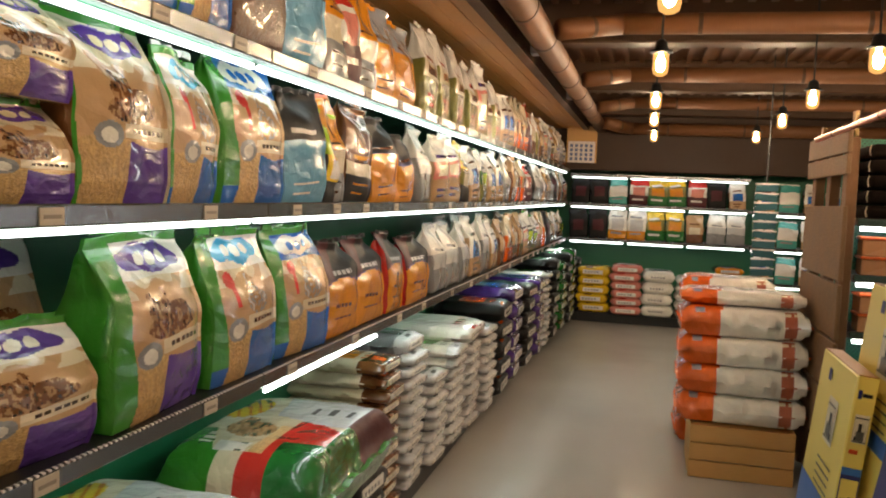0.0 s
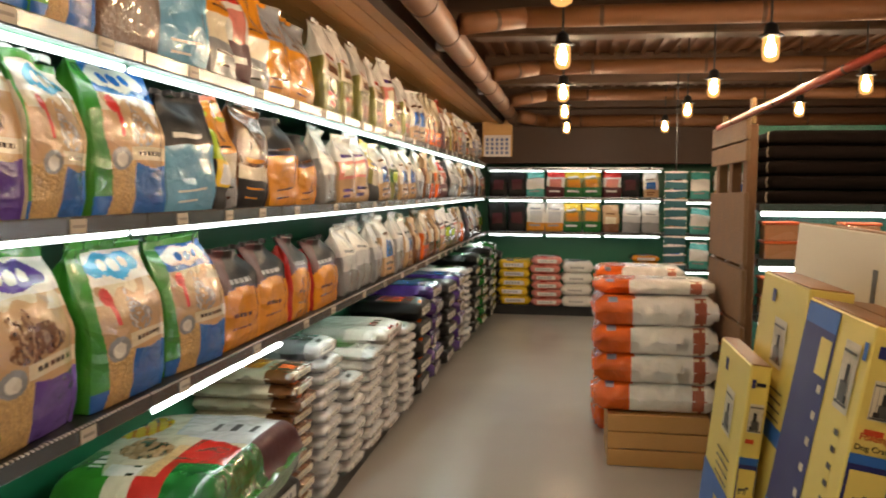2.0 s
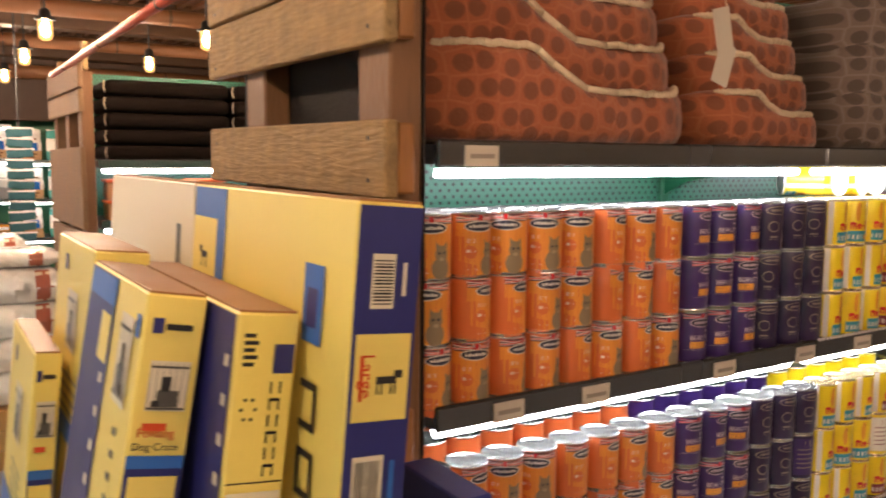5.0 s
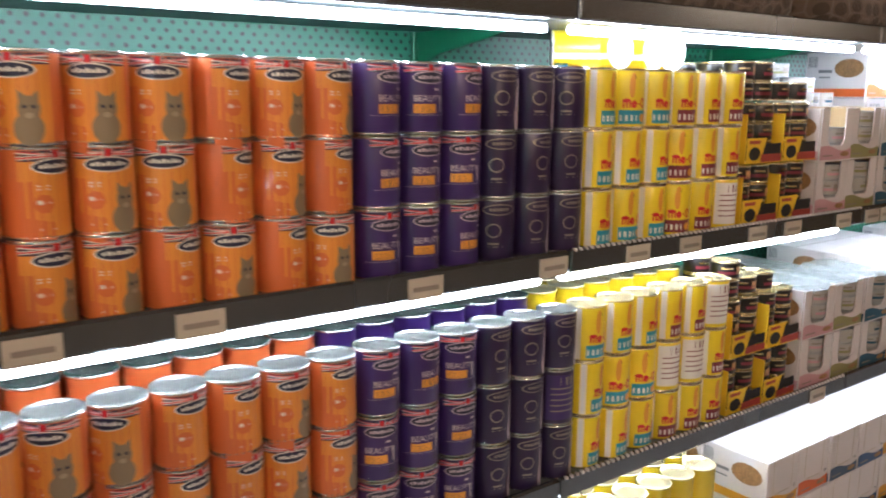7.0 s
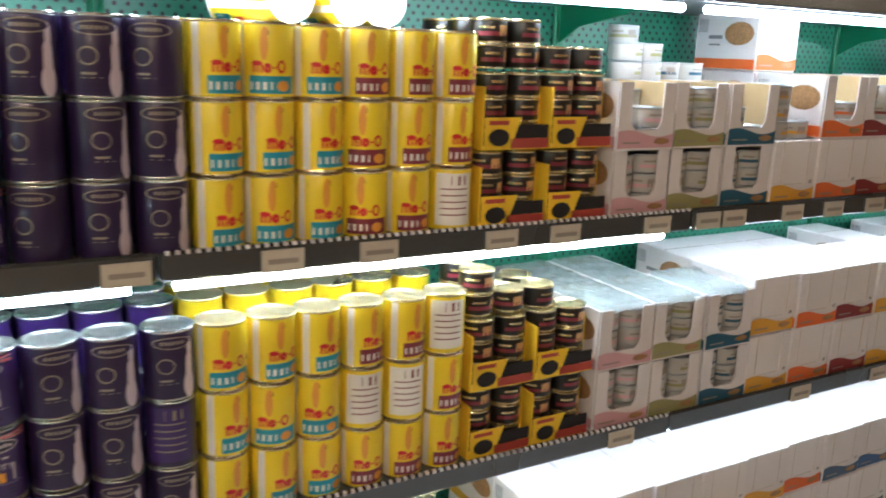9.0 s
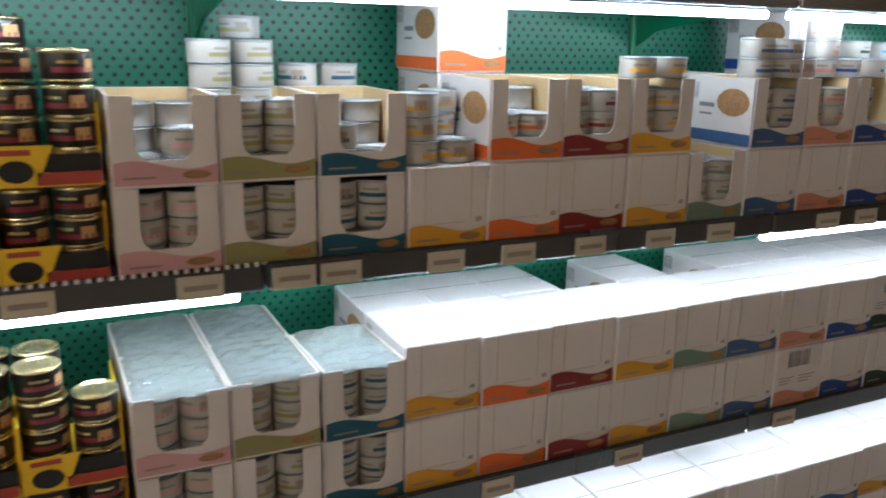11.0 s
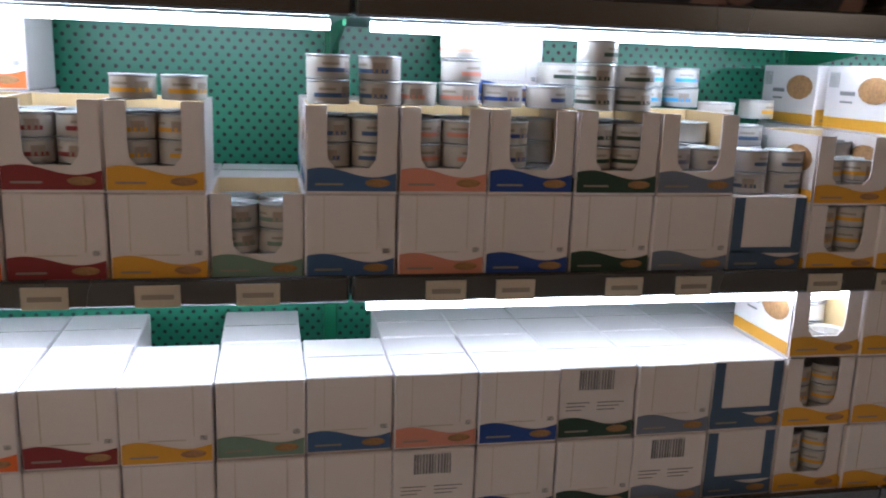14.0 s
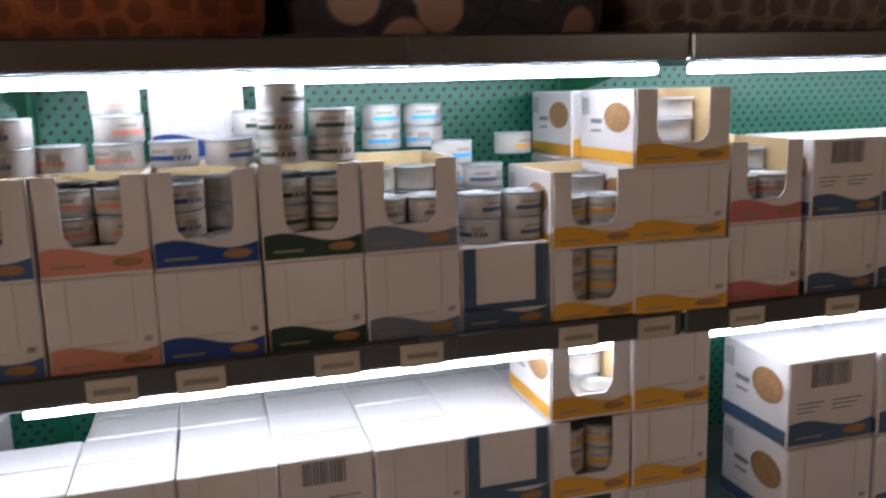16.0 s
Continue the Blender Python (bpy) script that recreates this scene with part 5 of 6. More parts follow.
def orange_sack(u, v, top):
    if u < 0.27:
        if top and 0.1 < u < 0.17 and 0.03 < v < 0.12:
            return "grey"
        return "orange"
    if u < 0.3 + 0.05 * math.sin(v * 3.14):
        return "orange"
    if 0.8 < u < 0.9 and v < 0.13:
        return "cream" if 0.04 < v < 0.09 and int(u * 80) % 3 else "pale_red"
    if 0.62 < u < 0.86 and 0.35 < v < 0.6:
        return "pale_red" if int(v * 22) % 2 else "white"
    return "silver" if 0.45 < u < 0.6 and 0.3 < v < 0.7 else "white"


def big_litter(u, v, top):
    """Green flank, cat on cream, red flash, a pale end panel with signs, dark corner."""
    if not top or v < 0.1:
        return "green" if u < 0.34 else ("cream" if u < 0.5 else "red" if u < 0.66 else "dgreen")
    if u > 0.9:
        return "dgreen" if v < 0.5 else "maroon"
    if v > 0.5 + 0.04 * math.sin(u * 5) and u > 0.42 - 0.3 * (v - 0.5):
        return "black" if 0.62 < v < 0.72 and 0.55 < u < 0.84 and int(u * 26) % 3 == 0 else "silver"
    if u < 0.3 - 0.6 * (v - 0.1) and v < 0.3:
        return "white" if 0.14 < v < 0.26 and 0.18 < u < 0.26 and int(v * 60) % 3 else "green"
    if u > 0.6 and v < 0.46 - 0.06 * math.sin(u * 8):
        return "dgreen" if u > 0.66 and v < 0.22 else "red"
    if 0.3 < u < 0.5 and v < 0.17:
        return "dbrown" if 0.43 < u < 0.48 and int(v * 60) % 3 == 0 else "white"
    if inside(u, v, 0.16, 0.62, 0.13, 0.16):
        return "yellow" if int(u * 40 + v * 30) % 3 else "amber"
    if inside(u, v, 0.37, 0.34, 0.15, 0.1) or inside(u, v, 0.29, 0.42, 0.06, 0.07):
        n = noise.noise(Vector((u * 30 + v * 9, v * 18, 1)))
        return "brown" if n > 0.25 else ("fawn" if n > -0.1 else "tan")
    if u > 0.52 and v < 0.4:
        return "pellet"
    return "cream"


SACKS = {
    "orange": ((0.76, 0.46, 0.175), orange_sack, "orange and silver dog food sack with red print"),
    "litter": ((0.5, 0.62, 0.24), big_litter, "large green and tan litter sack with red corner"),
    "amber": ((0.5, 0.36, 0.09), ends("cream", "brown", "orange", "amber", 0.22), "cream and amber dog food sack with brown end"),
    "grey": ((0.5, 0.34, 0.085), ends("grey", "silver", "black", None, 0.13), "grey dog food sack with pale labelled end"),
    "white_green": ((0.5, 0.36, 0.09), ends("white", "silver", "grey", "green", 0.12), "white dog food sack with green print"),
    "white": ((0.52, 0.5, 0.11), ends("white", "white", "red", None, 0.06), "plain white sack with a red mark"),
    "black_orange": ((0.52, 0.5, 0.14), ends("black", "black", "orange", "orange", 0.12), "black and orange dog food sack"),
    "violet": ((0.52, 0.5, 0.13), ends("violet", "violet", "white", "blue", 0.1), "violet and white dog food sack"),
    "dark": ((0.52, 0.5, 0.12), ends("black", "black", "silver", "dgreen", 0.14), "black and green dog food sack"),
    "green": ((0.52, 0.5, 0.11), ends("white", "dgreen", "white", "dgreen", 0.3), "white and green dog food sack"),
    "yellow": ((0.45, 0.42, 0.13), ends("yellow", "yellow", "brown", "amber", 0.2), "yellow dog food sack"),
    "pink": ((0.45, 0.4, 0.115), ends("pink", "pink", "red", "white", 0.2), "pink and red dog food sack"),
    "lilac": ((0.45, 0.4, 0.15), ends("white", "white", "violet", "purple", 0.25), "white and purple dog food sack"),
    "choc": ((0.42, 0.36, 0.085), ends("dbrown", "amber", "cream", "black", 0.1), "dark brown dog food sack"),
}
SACKM, ENDS = {}, {}


def put_sack(kind, x, y, z, rz=0.0, scale=(1, 1, 1), tilt=0.0, jig=1.0):
    (L, W, T), des, words = SACKS[kind]
    if kind not in SACKM:
        SACKM[kind] = [sack_mesh("sack_" + kind, L, W, T, None, des, i + 10 * len(SACKM), *((90, 64) if kind == "litter" else (40, 22) if kind == "orange" else (22, 14))) for i in range(2)]
    ob = new("food_sack", SACKM[kind][rnd.randrange(2)])
    ob.matrix_basis = pose(x + rnd.uniform(-0.012, 0.012) * jig, y + rnd.uniform(-0.01, 0.01) * jig, z, 0, tilt, rz + rnd.uniform(-3, 3) * jig) @ Matrix.Diagonal((*scale, 1))
    if kind not in ("orange", "litter"):
        if kind not in ENDS:
            b = box(empty_bm(), L * 0.5 + 0.001, L * 0.5 + 0.007, -W * 0.3, W * 0.3, T * 0.3, T * 0.68)
            for q in range(5):
                box(b, L * 0.5 + 0.007, L * 0.5 + 0.0075, -W * 0.24 + q * W * 0.09, -W * 0.19 + q * W * 0.09, T * 0.4, T * 0.56, 1)
            ENDS[kind] = mesh_of("end_label", b, [F["cream" if kind == "amber" else "white"], F["grey"]])
        e = new("end_label", ENDS[kind])
        e.parent = ob
        return tagged(ob, words + " in a pile", "sack", "piled sacks")
    if kind not in ENDS:
        col = {"orange": "orange", "litter": "green", "amber": "brown", "grey": "silver", "black_orange": "orange", "white_green": "silver"}.get(kind) or {"dark": "black", "choc": "dbrown", "lilac": "white", "green": "dgreen"}.get(kind, kind)
        bm = empty_bm()
        rows = [[bm.verts.new((L * 0.49 + x, W * 0.45 * (2 * i / 14 - 1), T * 0.5 + z + 0.006 * math.sin(i * 1.7))) for i in range(15)] for x, z in ((0, -0.002), (0.022, -0.001), (0.022, 0.001), (0, 0.002))]
        for k in range(4):
            for i in range(14):
                bm.faces.new((rows[k][i], rows[k][i + 1], rows[(k + 1) % 4][i + 1], rows[(k + 1) % 4][i]))
        ENDS[kind] = mesh_of("end_seal", bm, F[col if col in F else "white"])
    for turn in (0, 180):
        e = new("end_seal", ENDS[kind])
        e.parent = ob
        e.matrix_basis = pose(0, 0, 0, 0, 0, turn)
    return tagged(ob, words + " in a pile", "sack", "piled sacks")


def pile(kind, x, y, z0, n, pitch, rz=0.0, scale=(1, 1, 1), jig=1.0):
    if kind in ("grey", "white_green", "amber"):      # thin sacks, more to a pile
        n, pitch, scale = round(n * 1.35), pitch / 1.35, (scale[0], scale[1], scale[2] / 1.35)
    for k in range(n):
        put_sack(kind, x, y, z0 + k * pitch, rz, scale, jig=jig)


# piles under the sack shelves, from the near end to the far one
pile("litter", -0.87, along(1.25), 0.1, 3, 0.210)
pile("litter", -0.83, along(1.95), 0.1, 3, 0.210)
pile("litter", -0.85, along(2.62), 0.1, 2, 0.210)
pile("dark", -0.89, along(3.28), 0.1, 4, 0.105, scale=(1, 0.8, 1))
put_sack("litter", -0.76, along(2.75), 0.53, 0, (1.1, 1.3, 1.05))
put_sack("grey", -0.9, along(3.2), 0.525, 0, (0.95, 1.4, 0.7))
pile("amber", -0.93, along(3.68), 0.1, 8, 0.088, scale=(1, 0.9, 1))
pile("grey", -0.91, along(4.02), 0.1, 8, 0.084, scale=(1, 1, 1))
put_sack("grey", -0.91, along(4.05), 0.775, 0, (0.9, 1, 1.1))
pile("grey", -0.89, along(4.4), 0.1, 6, 0.086)
pile("white_green", -0.87, along(4.76), 0.1, 7, 0.088)
pile("white_green", -0.86, along(5.13), 0.1, 6, 0.090)
pile("white", -0.85, along(5.1), 0.655, 1, 0.11, scale=(1, 1.3, 1))
pile("white_green", -0.83, along(5.52), 0.1, 7, 0.088)
pile("black_orange", -0.82, along(6.0), 0.1, 5, 0.137)
pile("violet", -0.82, along(6.52), 0.1, 6, 0.124)
pile("dark", -0.79, along(7.03), 0.1, 6, 0.118)
pile("violet", -0.77, along(7.55), 0.1, 6, 0.118)
pile("white_green", -0.75, along(8.0), 0.1, 8, 0.090)
pile("dark", -0.74, along(8.5), 0.1, 7, 0.118)
pile("green", -0.71, along(9.0), 0.1, 7, 0.110)
pile("dark", -0.69, along(9.5), 0.1, 7, 0.118)
pile("green", -0.69, along(10.0), 0.1, 8, 0.105)
pile("dark", -0.67, along(10.5), 0.1, 6, 0.118)

# piles along the far wall
pile("yellow", -0.22, 11.25, 0.12, 5, 0.115, -90)
pile("pink", 0.19, 11.2, 0.12, 6, 0.105, -90)
pile("lilac", 0.59, 11.2, 0.12, 4, 0.145, -90)
pile("white", 1.0, 11.25, 0.12, 5, 0.105, -90, (0.85, 0.8, 1))
pile("choc", 1.44, 11.25, 0.12, 8, 0.084, -90)
for z, kinds in ((1.516, ["black_red", "black_red", "white_teal", "white_red", "gold", "gold", "white_red", "black_red", "white_blue"]), (1.061, ["black_red", "black_red", "white_gold", "white_gold", "gold", "gold", "kraft", "silver", "silver"])):
    for i, k in enumerate(kinds):
        put_pouch(k, -0.46 + 0.246 * i, 11.41, z, 0, (0.95, 1, 0.94 if z > 1.2 else 1.06), "on the far shelf")
for i, k in enumerate(["white_blue", "white_teal", "white_blue", "white_blue"]):
    for z in (0.6, 1.05, 1.5):
        put_pouch(k, 1.85 + 0.27 * i, 11.42, z, 0, (0.95, 1, 0.95), "on the far shelf")
for z in (0.6, 1.05, 1.5):
    for a, b in ((1.67, 2.45), (2.45, 3.25)):
        shelf_y(a, b, BY + 0.02, 11.95, z, (), True, name="far_shelf")

# ---- the crate of orange sacks ----
def crate(x, y, w, d, h):
    t = thing("wooden_crate", x, y, 0, "low pine crate carrying a pile of orange sacks", "crate")
    for s, y0 in enumerate((0, d - 0.018)):
        for k in range(3):
            part("board", bevelled(box(empty_bm(), 0, w, y0, y0 + 0.018, 0.004 + k * h / 3, (k + 1) * h / 3 - 0.003), 0.002), M_PINE, t)
    for x0 in (0, w - 0.018):
        for k in range(3):
            part("board", bevelled(box(empty_bm(), x0, x0 + 0.018, 0.02, d - 0.02, 0.004 + k * h / 3, (k + 1) * h / 3 - 0.003), 0.002), M_PINE, t)
    part("top", box(empty_bm(), 0.02, w - 0.02, 0.02, d - 0.02, h - 0.02, h - 0.004), M_PINE, t)
    for cx in (0.02, w - 0.06):
        for cy in (0.02, d - 0.06):
            part("corner_post", box(empty_bm(), cx, cx + 0.04, cy, cy + 0.04, 0, h - 0.022), M_PINE, t)


crate(0.72, 5.19, 0.57, 0.5, 0.31)
pile("orange", 0.985, 5.43, 0.312, 4, 0.168, 0, (0.92, 1, 1), jig=0.6)
put_sack("orange", 0.98, 5.47, 0.995, 0, (0.9, 0.85, 0.5))
pile("orange", 0.95, 6.1, 0.005, 6, 0.185, 0, (0.75, 1, 1))

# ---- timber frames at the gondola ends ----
M_GAP_DARK = mat("dark_backing", "1d1511", 0.9, 0, 140, 0.2, 0.2)
def pallet(x, y, w, top, label):
    t = thing("pallet_frame", x, y, 0, label, "pallet", "timber end frames")
    for y0 in (0.062, w / 2 - 0.06, w - 0.17) if w > 1 else (0.02, 0.52):
        part("bearer", bevelled(box(empty_bm(), 0.022, 0.075, y0, y0 + 0.1, 0.02, top - 0.05), 0.004), M_WOODZ, t)
    return t


def board(t, y0, y1, z0, z1, tilt=0.0, x0=0.0, th=0.022, m=None):
    wood = m or M_WOODY
    bm = bevelled(box(empty_bm(), x0, x0 + th, y0, y1, z0, z1), 0.003)
    m = pose(0, 0, (z0 + z1) / 2, tilt) @ pose(0, 0, -(z0 + z1) / 2)
    bmesh.ops.transform(bm, matrix=m, verts=bm.verts)
    part("board", bm, wood, t)
    for yn in (y0 + 0.05, y1 - 0.05) if y1 - y0 > 0.3 else ():
        for zn in (z0 + 0.025, z1 - 0.025):
            part("nail", rod(empty_bm(), (x0 + 0.004, yn, zn), (x0 - 0.001, yn, zn), 0.0035, seg=8), M_DARK, t, "dark nail head")


p1 = pallet(1.274, 1.695, 0.8, 2.05, "weathered pallet wood frame closing a gondola end")
for z0, z1 in ((0.1, 0.2), (0.35, 0.45), (0.6, 0.7), (0.85, 0.95), (1.1, 1.2), (1.3, 1.4), (1.502, 1.612), (1.718, 1.824), (1.83, 1.936), (1.942, 2.05)):
    board(p1, -0.005, 0.8, z0, z1, rnd.uniform(-0.8, 0.8) if z0 < 1.5 else (0.5 if z0 < 1.6 else 0.35))
    part("end_block", bevelled(box(empty_bm(), 0.0225, 0.05, -0.003, 0.018, z0 + 0.006, z1 - 0.004), 0.003), M_BLOCK, p1, "orange-brown block between the boards")
# plain dark sheet, added so that the gaps between the boards stay dark
part("backing", box(empty_bm(), 0.0765, 0.08, 0.02, 0.79, 0.1, 1.98), M_GAP_DARK, p1, "added dark sheet that keeps the gaps between boards dark")
p2 = pallet(1.36, 4.79, 1.04, 2.0, "dark weathered pallet wood frame at the next gondola end")
for z0, z1 in ((0.1, 0.32), (0.34, 0.62), (0.64, 0.9), (0.92, 1.2), (1.22, 1.6), (1.76, 1.86), (1.87, 1.99)):
    board(p2, -0.01, 1.03, z0, z1, rnd.uniform(-0.6, 0.6), m=M_WOODK)
board(p2, 0.02, 0.08, 1.95, 2.08, 0, 0.03)
board(p2, 0.8, 0.86, 1.95, 2.06, 0, 0.03)

# ---- second gondola with tubs and dark mats ----
for z in (0.35, 0.65, 0.95, 1.245, 1.535):
    for a, b in ((1.45, 2.41), (2.41, 3.37), (3.37, 4.33)):
        shelf_y(a, b, 4.88, 5.34, z, (), z > 0.5)
g2 = thing("gondola", 1.45, 5.34, 0, "green steel gondola frame behind the first one", "shelving")
for i in range(3):
    part("back_panel", box(empty_bm(), i * 0.96 + 0.01, i * 0.96 + 0.95, 0, 0.02, 0.1, 1.98), M_PEG, g2, "green perforated panel")
    part("base", box(empty_bm(), i * 0.96, i * 0.96 + 0.956, -0.42, 0.4, 0, 0.3), M_DARK, g2)
M_TUB = mat("tub_clear", "b98560", 0.25, 0, 60, 0.1, 0.03, 0.3)
M_LID = mat("tub_lid", "e06a34", 0.35, 0, 60, 0.06, 0.02)
tub = None
for z in (0.95, 1.245):
    for i in range(9):
        for k in range(2):
            if i % 2 and k and i < 4:
                continue
            if tub is None:
                tub = thing("storage_tub", 1.58 + 0.2 * i, 4.98, z, "small clear orange tub with lid on the second gondola", "tub", "orange tubs")
                part("tub", bevelled(box(empty_bm(), -0.085, 0.085, -0.07, 0.07, 0, 0.085), 0.008, 2), M_TUB, tub)
                part("lid", bevelled(box(empty_bm(), -0.092, 0.092, -0.077, 0.077, 0.085, 0.1), 0.005), M_LID, tub, "orange lid")
            else:
                copy_thing(tub, pose(1.58 + 0.2 * i, 4.98, z + 0.101 * k, 0, 0, rnd.uniform(-3, 3)))


# ---- pet beds ----
def bed_fabric(name, base, spot, line, scale=25.0):
    m = mat(name, base, 0.85, 0, 160, 0.15, 0.25, 0, (1, 1, 1), 7, 0.15)
    n, l = m.node_tree.nodes, m.node_tree.links
    b = n["Principled BSDF"]
    b.inputs["Sheen Weight"].default_value = 0.3
    tc = n.new("ShaderNodeTexCoord")
    sep, com = n.new("ShaderNodeSeparateXYZ"), n.new("ShaderNodeCombineXYZ")
    l.new(tc.outputs["Object"], sep.inputs[0])
    l.new(sep.outputs["X"], com.inputs["X"]); l.new(sep.outputs["Z"], com.inputs["Y"])
    old = b.inputs["Base Color"].links[0].from_socket
    for feature, lo, hi, ink in (("DISTANCE_TO_EDGE", 0.02, 0.07, line), ("F1", 0.33, 0.39, spot)):
        vor = n.new("ShaderNodeTexVoronoi")
        vor.voronoi_dimensions, vor.feature = "2D", feature
        vor.inputs["Scale"].default_value = scale
        vor.inputs["Randomness"].default_value = 0.5 if scale > 12 else 1.0
        l.new(com.outputs[0], vor.inputs["Vector"])
        mr = n.new("ShaderNodeMapRange")
        mr.inputs["From Min"].default_value, mr.inputs["From Max"].default_value = lo, hi
        mr.inputs["To Min"].default_value, mr.inputs["To Max"].default_value = 0.85, 0
        l.new(vor.outputs["Distance"], mr.inputs["Value"])
        mix = n.new("ShaderNodeMix"); mix.data_type = "RGBA"
        l.new(mr.outputs[0], mix.inputs["Factor"]); l.new(old, mix.inputs["A"])
        mix.inputs["B"].default_value = srgb(ink)
        old = mix.outputs["Result"]
    l.new(old, b.inputs["Base Color"])
    return m


M_BED = bed_fabric("bed_brown", "944e2c", "6c3822", "a05c38")
M_BEDG = bed_fabric("bed_grey", "6e5c52", "4a3e38", "80706a")
M_BEDP = bed_fabric("bed_patch", "2c2c38", "a98478", "1c1c24", 11)
M_CREAM = mat("fleece_cream", "cdb89a", 0.95, 0, 200, 0.15, 0.4)
M_MAT = mat("dark_mat", "150e0a", 0.95, 0, 140, 0.2, 0.3, spec=0.1)


def sq(c):
    return math.copysign(abs(c) ** 0.6, c)


def edge_height(u, hi, lo):
    """Top edge of a bed's front: high shoulder, a steep dip, raised end."""
    a = 1 / (1 + math.exp((u - 0.4) * 52))
    b = 1 / (1 + math.exp((0.9 - u) * 30))
    return lo + (hi - lo) * a + (hi - lo) * 0.5 * b


def pet_bed(name, w, d, hi, lo, fabric, label, group):
    """A stuffed wall round a fleece cushion, low in front, with a fleece edge along its top."""
    t = thing(name, 0, 0, -5, label, "pet bed", group)
    N, K = 96, 14
    path = []
    for i in range(N):
        a = 6.2832 * i / N
        x, y = (w / 2 - 0.05) * math.copysign(abs(math.cos(a)) ** 0.5, math.cos(a)), (d / 2 - 0.05) * math.copysign(abs(math.sin(a)) ** 0.5, math.sin(a))
        f = min(1.0, max(0.0, -y / (d / 2 - 0.05) * 1.6 - 0.3))
        u = x / w + 0.5
        side = hi * (0.92 if x < 0 else 0.8)
        H = side + (edge_height(u, hi, lo) - side) * f * f * (3 - 2 * f)
        path.append((Vector((w / 2 + x, d / 2 + y, 0)), H))
    bm = empty_bm()
    rings = []
    for i in range(N):
        p, H = path[i]
        n = path[(i + 1) % N][0] - path[i - 1][0]
        n = Vector((n.y, -n.x, 0)).normalized()
        ring = []
        for k in range(K):
            a = 6.2832 * k / K
            q = p + n * 0.042 * sq(math.cos(a)) + Vector((0, 0, H / 2 + H / 2 * sq(math.sin(a))))
            nn = noise.noise_vector(Vector((q.x * 11, q.y * 11, q.z * 14 + w * 9)))
            nf = noise.noise_vector(Vector((q.x * 34, q.y * 34, q.z * 30 + hi)))
            low = 0.010 * max(0.0, noise.noise(Vector((q.x * 6 + w, q.y * 6, 2)))) if math.sin(a) < -0.3 else 0.0
            ring.append(bm.verts.new(q + Vector((nn.x * 0.007, nn.y * 0.010, nn.z * 0.004 + low)) + n * nf.x * 0.0025))
        rings.append(ring)
    for i in range(N):
        for k in range(K):
            bm.faces.new((rings[i][k], rings[(i + 1) % N][k], rings[(i + 1) % N][(k + 1) % K], rings[i][(k + 1) % K]))
    part("bolster", bm, fabric, t, smooth=True)
    part("cushion", bevelled(box(empty_bm(), 0.06, w - 0.06, 0.06, d - 0.06, 0.004, lo * 0.55), 0.02, 2), M_CREAM, t, "cream fleece cushion", True)
    bm = empty_bm()
    front = [(p + Vector((0, -0.034, H * 0.955 + 0.002 * math.sin(i * 2.3)))) for i, (p, H) in enumerate(path) if p.y < d * 0.25]
    front.sort(key=lambda v: v.x)
    for a, b in zip(front, front[1:]):
        rod(bm, a, b, 0.0065, seg=7)
    part("piping", bm, M_CREAM, t, "cream fleece edge", True)
    return t


bedA = pet_bed("pet_bed", 0.66, 0.44, 0.166, 0.098, M_BED, "brown spotted pet bed with cream fleece edge, stacked", "stacked pet beds")
bedB = pet_bed("pet_bed", 0.42, 0.40, 0.118, 0.078, M_BED, "small brown spotted pet bed with cream edge, stacked", "stacked pet beds")
bedG = pet_bed("pet_bed", 0.6, 0.42, 0.15, 0.11, M_BEDG, "dark grey pet bed stacked on the top shelf", "stacked pet beds")
bedP = pet_bed("pet_bed", 0.5, 0.42, 0.16, 0.12, M_BEDP, "dark pet bed with a pale triangle print", "stacked pet beds")
Z4 = 1.581
for k in range(4):
    copy_thing(bedA, pose(1.355 + 0.006 * (k % 2), 1.735 + 0.03 * k, Z4 + 0.085 * k, 0, 0, rnd.uniform(-1, 1)))
for k in range(5):
    copy_thing(bedB, pose(2.02 + 0.006 * (k % 2), 1.75 + 0.03 * k, Z4 + 0.078 * k, 0, 0, rnd.uniform(-1, 1)))
for x, b, n, dz in ((2.53, bedG, 3, 0.11), (3.16, bedG, 3, 0.11), (3.8, bedA, 2, 0.1), (4.1, bedA, 0, 0.1), (4.72, bedP, 2, 0.12), (5.24, bedG, 3, 0.11), (5.88, bedG, 3, 0.11)):
    for k in range(n):
        copy_thing(b, pose(x + (0.24 if b is bedA else 0), 1.765, Z4 + dz * k, 0, 0, rnd.uniform(-1, 1)))
for i in range(2):
    for k in range(5):
        t = thing("dark_mat", 1.5 + 0.62 * i, 4.9, 1.537 + 0.078 * k, "folded dark brown mat stacked on the second gondola", "mat", "folded mats")
        part("mat", bevelled(box(empty_bm(), 0, 0.6, 0, 0.42, 0, 0.074), 0.03, 3), M_MAT, t, smooth=True)
        part("tie", rod(rod(empty_bm(), (-0.004, 0.005, 0.01), (-0.012, -0.004, 0.037), 0.003, seg=6), (-0.012, -0.004, 0.037), (-0.004, 0.005, 0.065), 0.003, seg=6), M_CREAM, t, "pale cord loop")

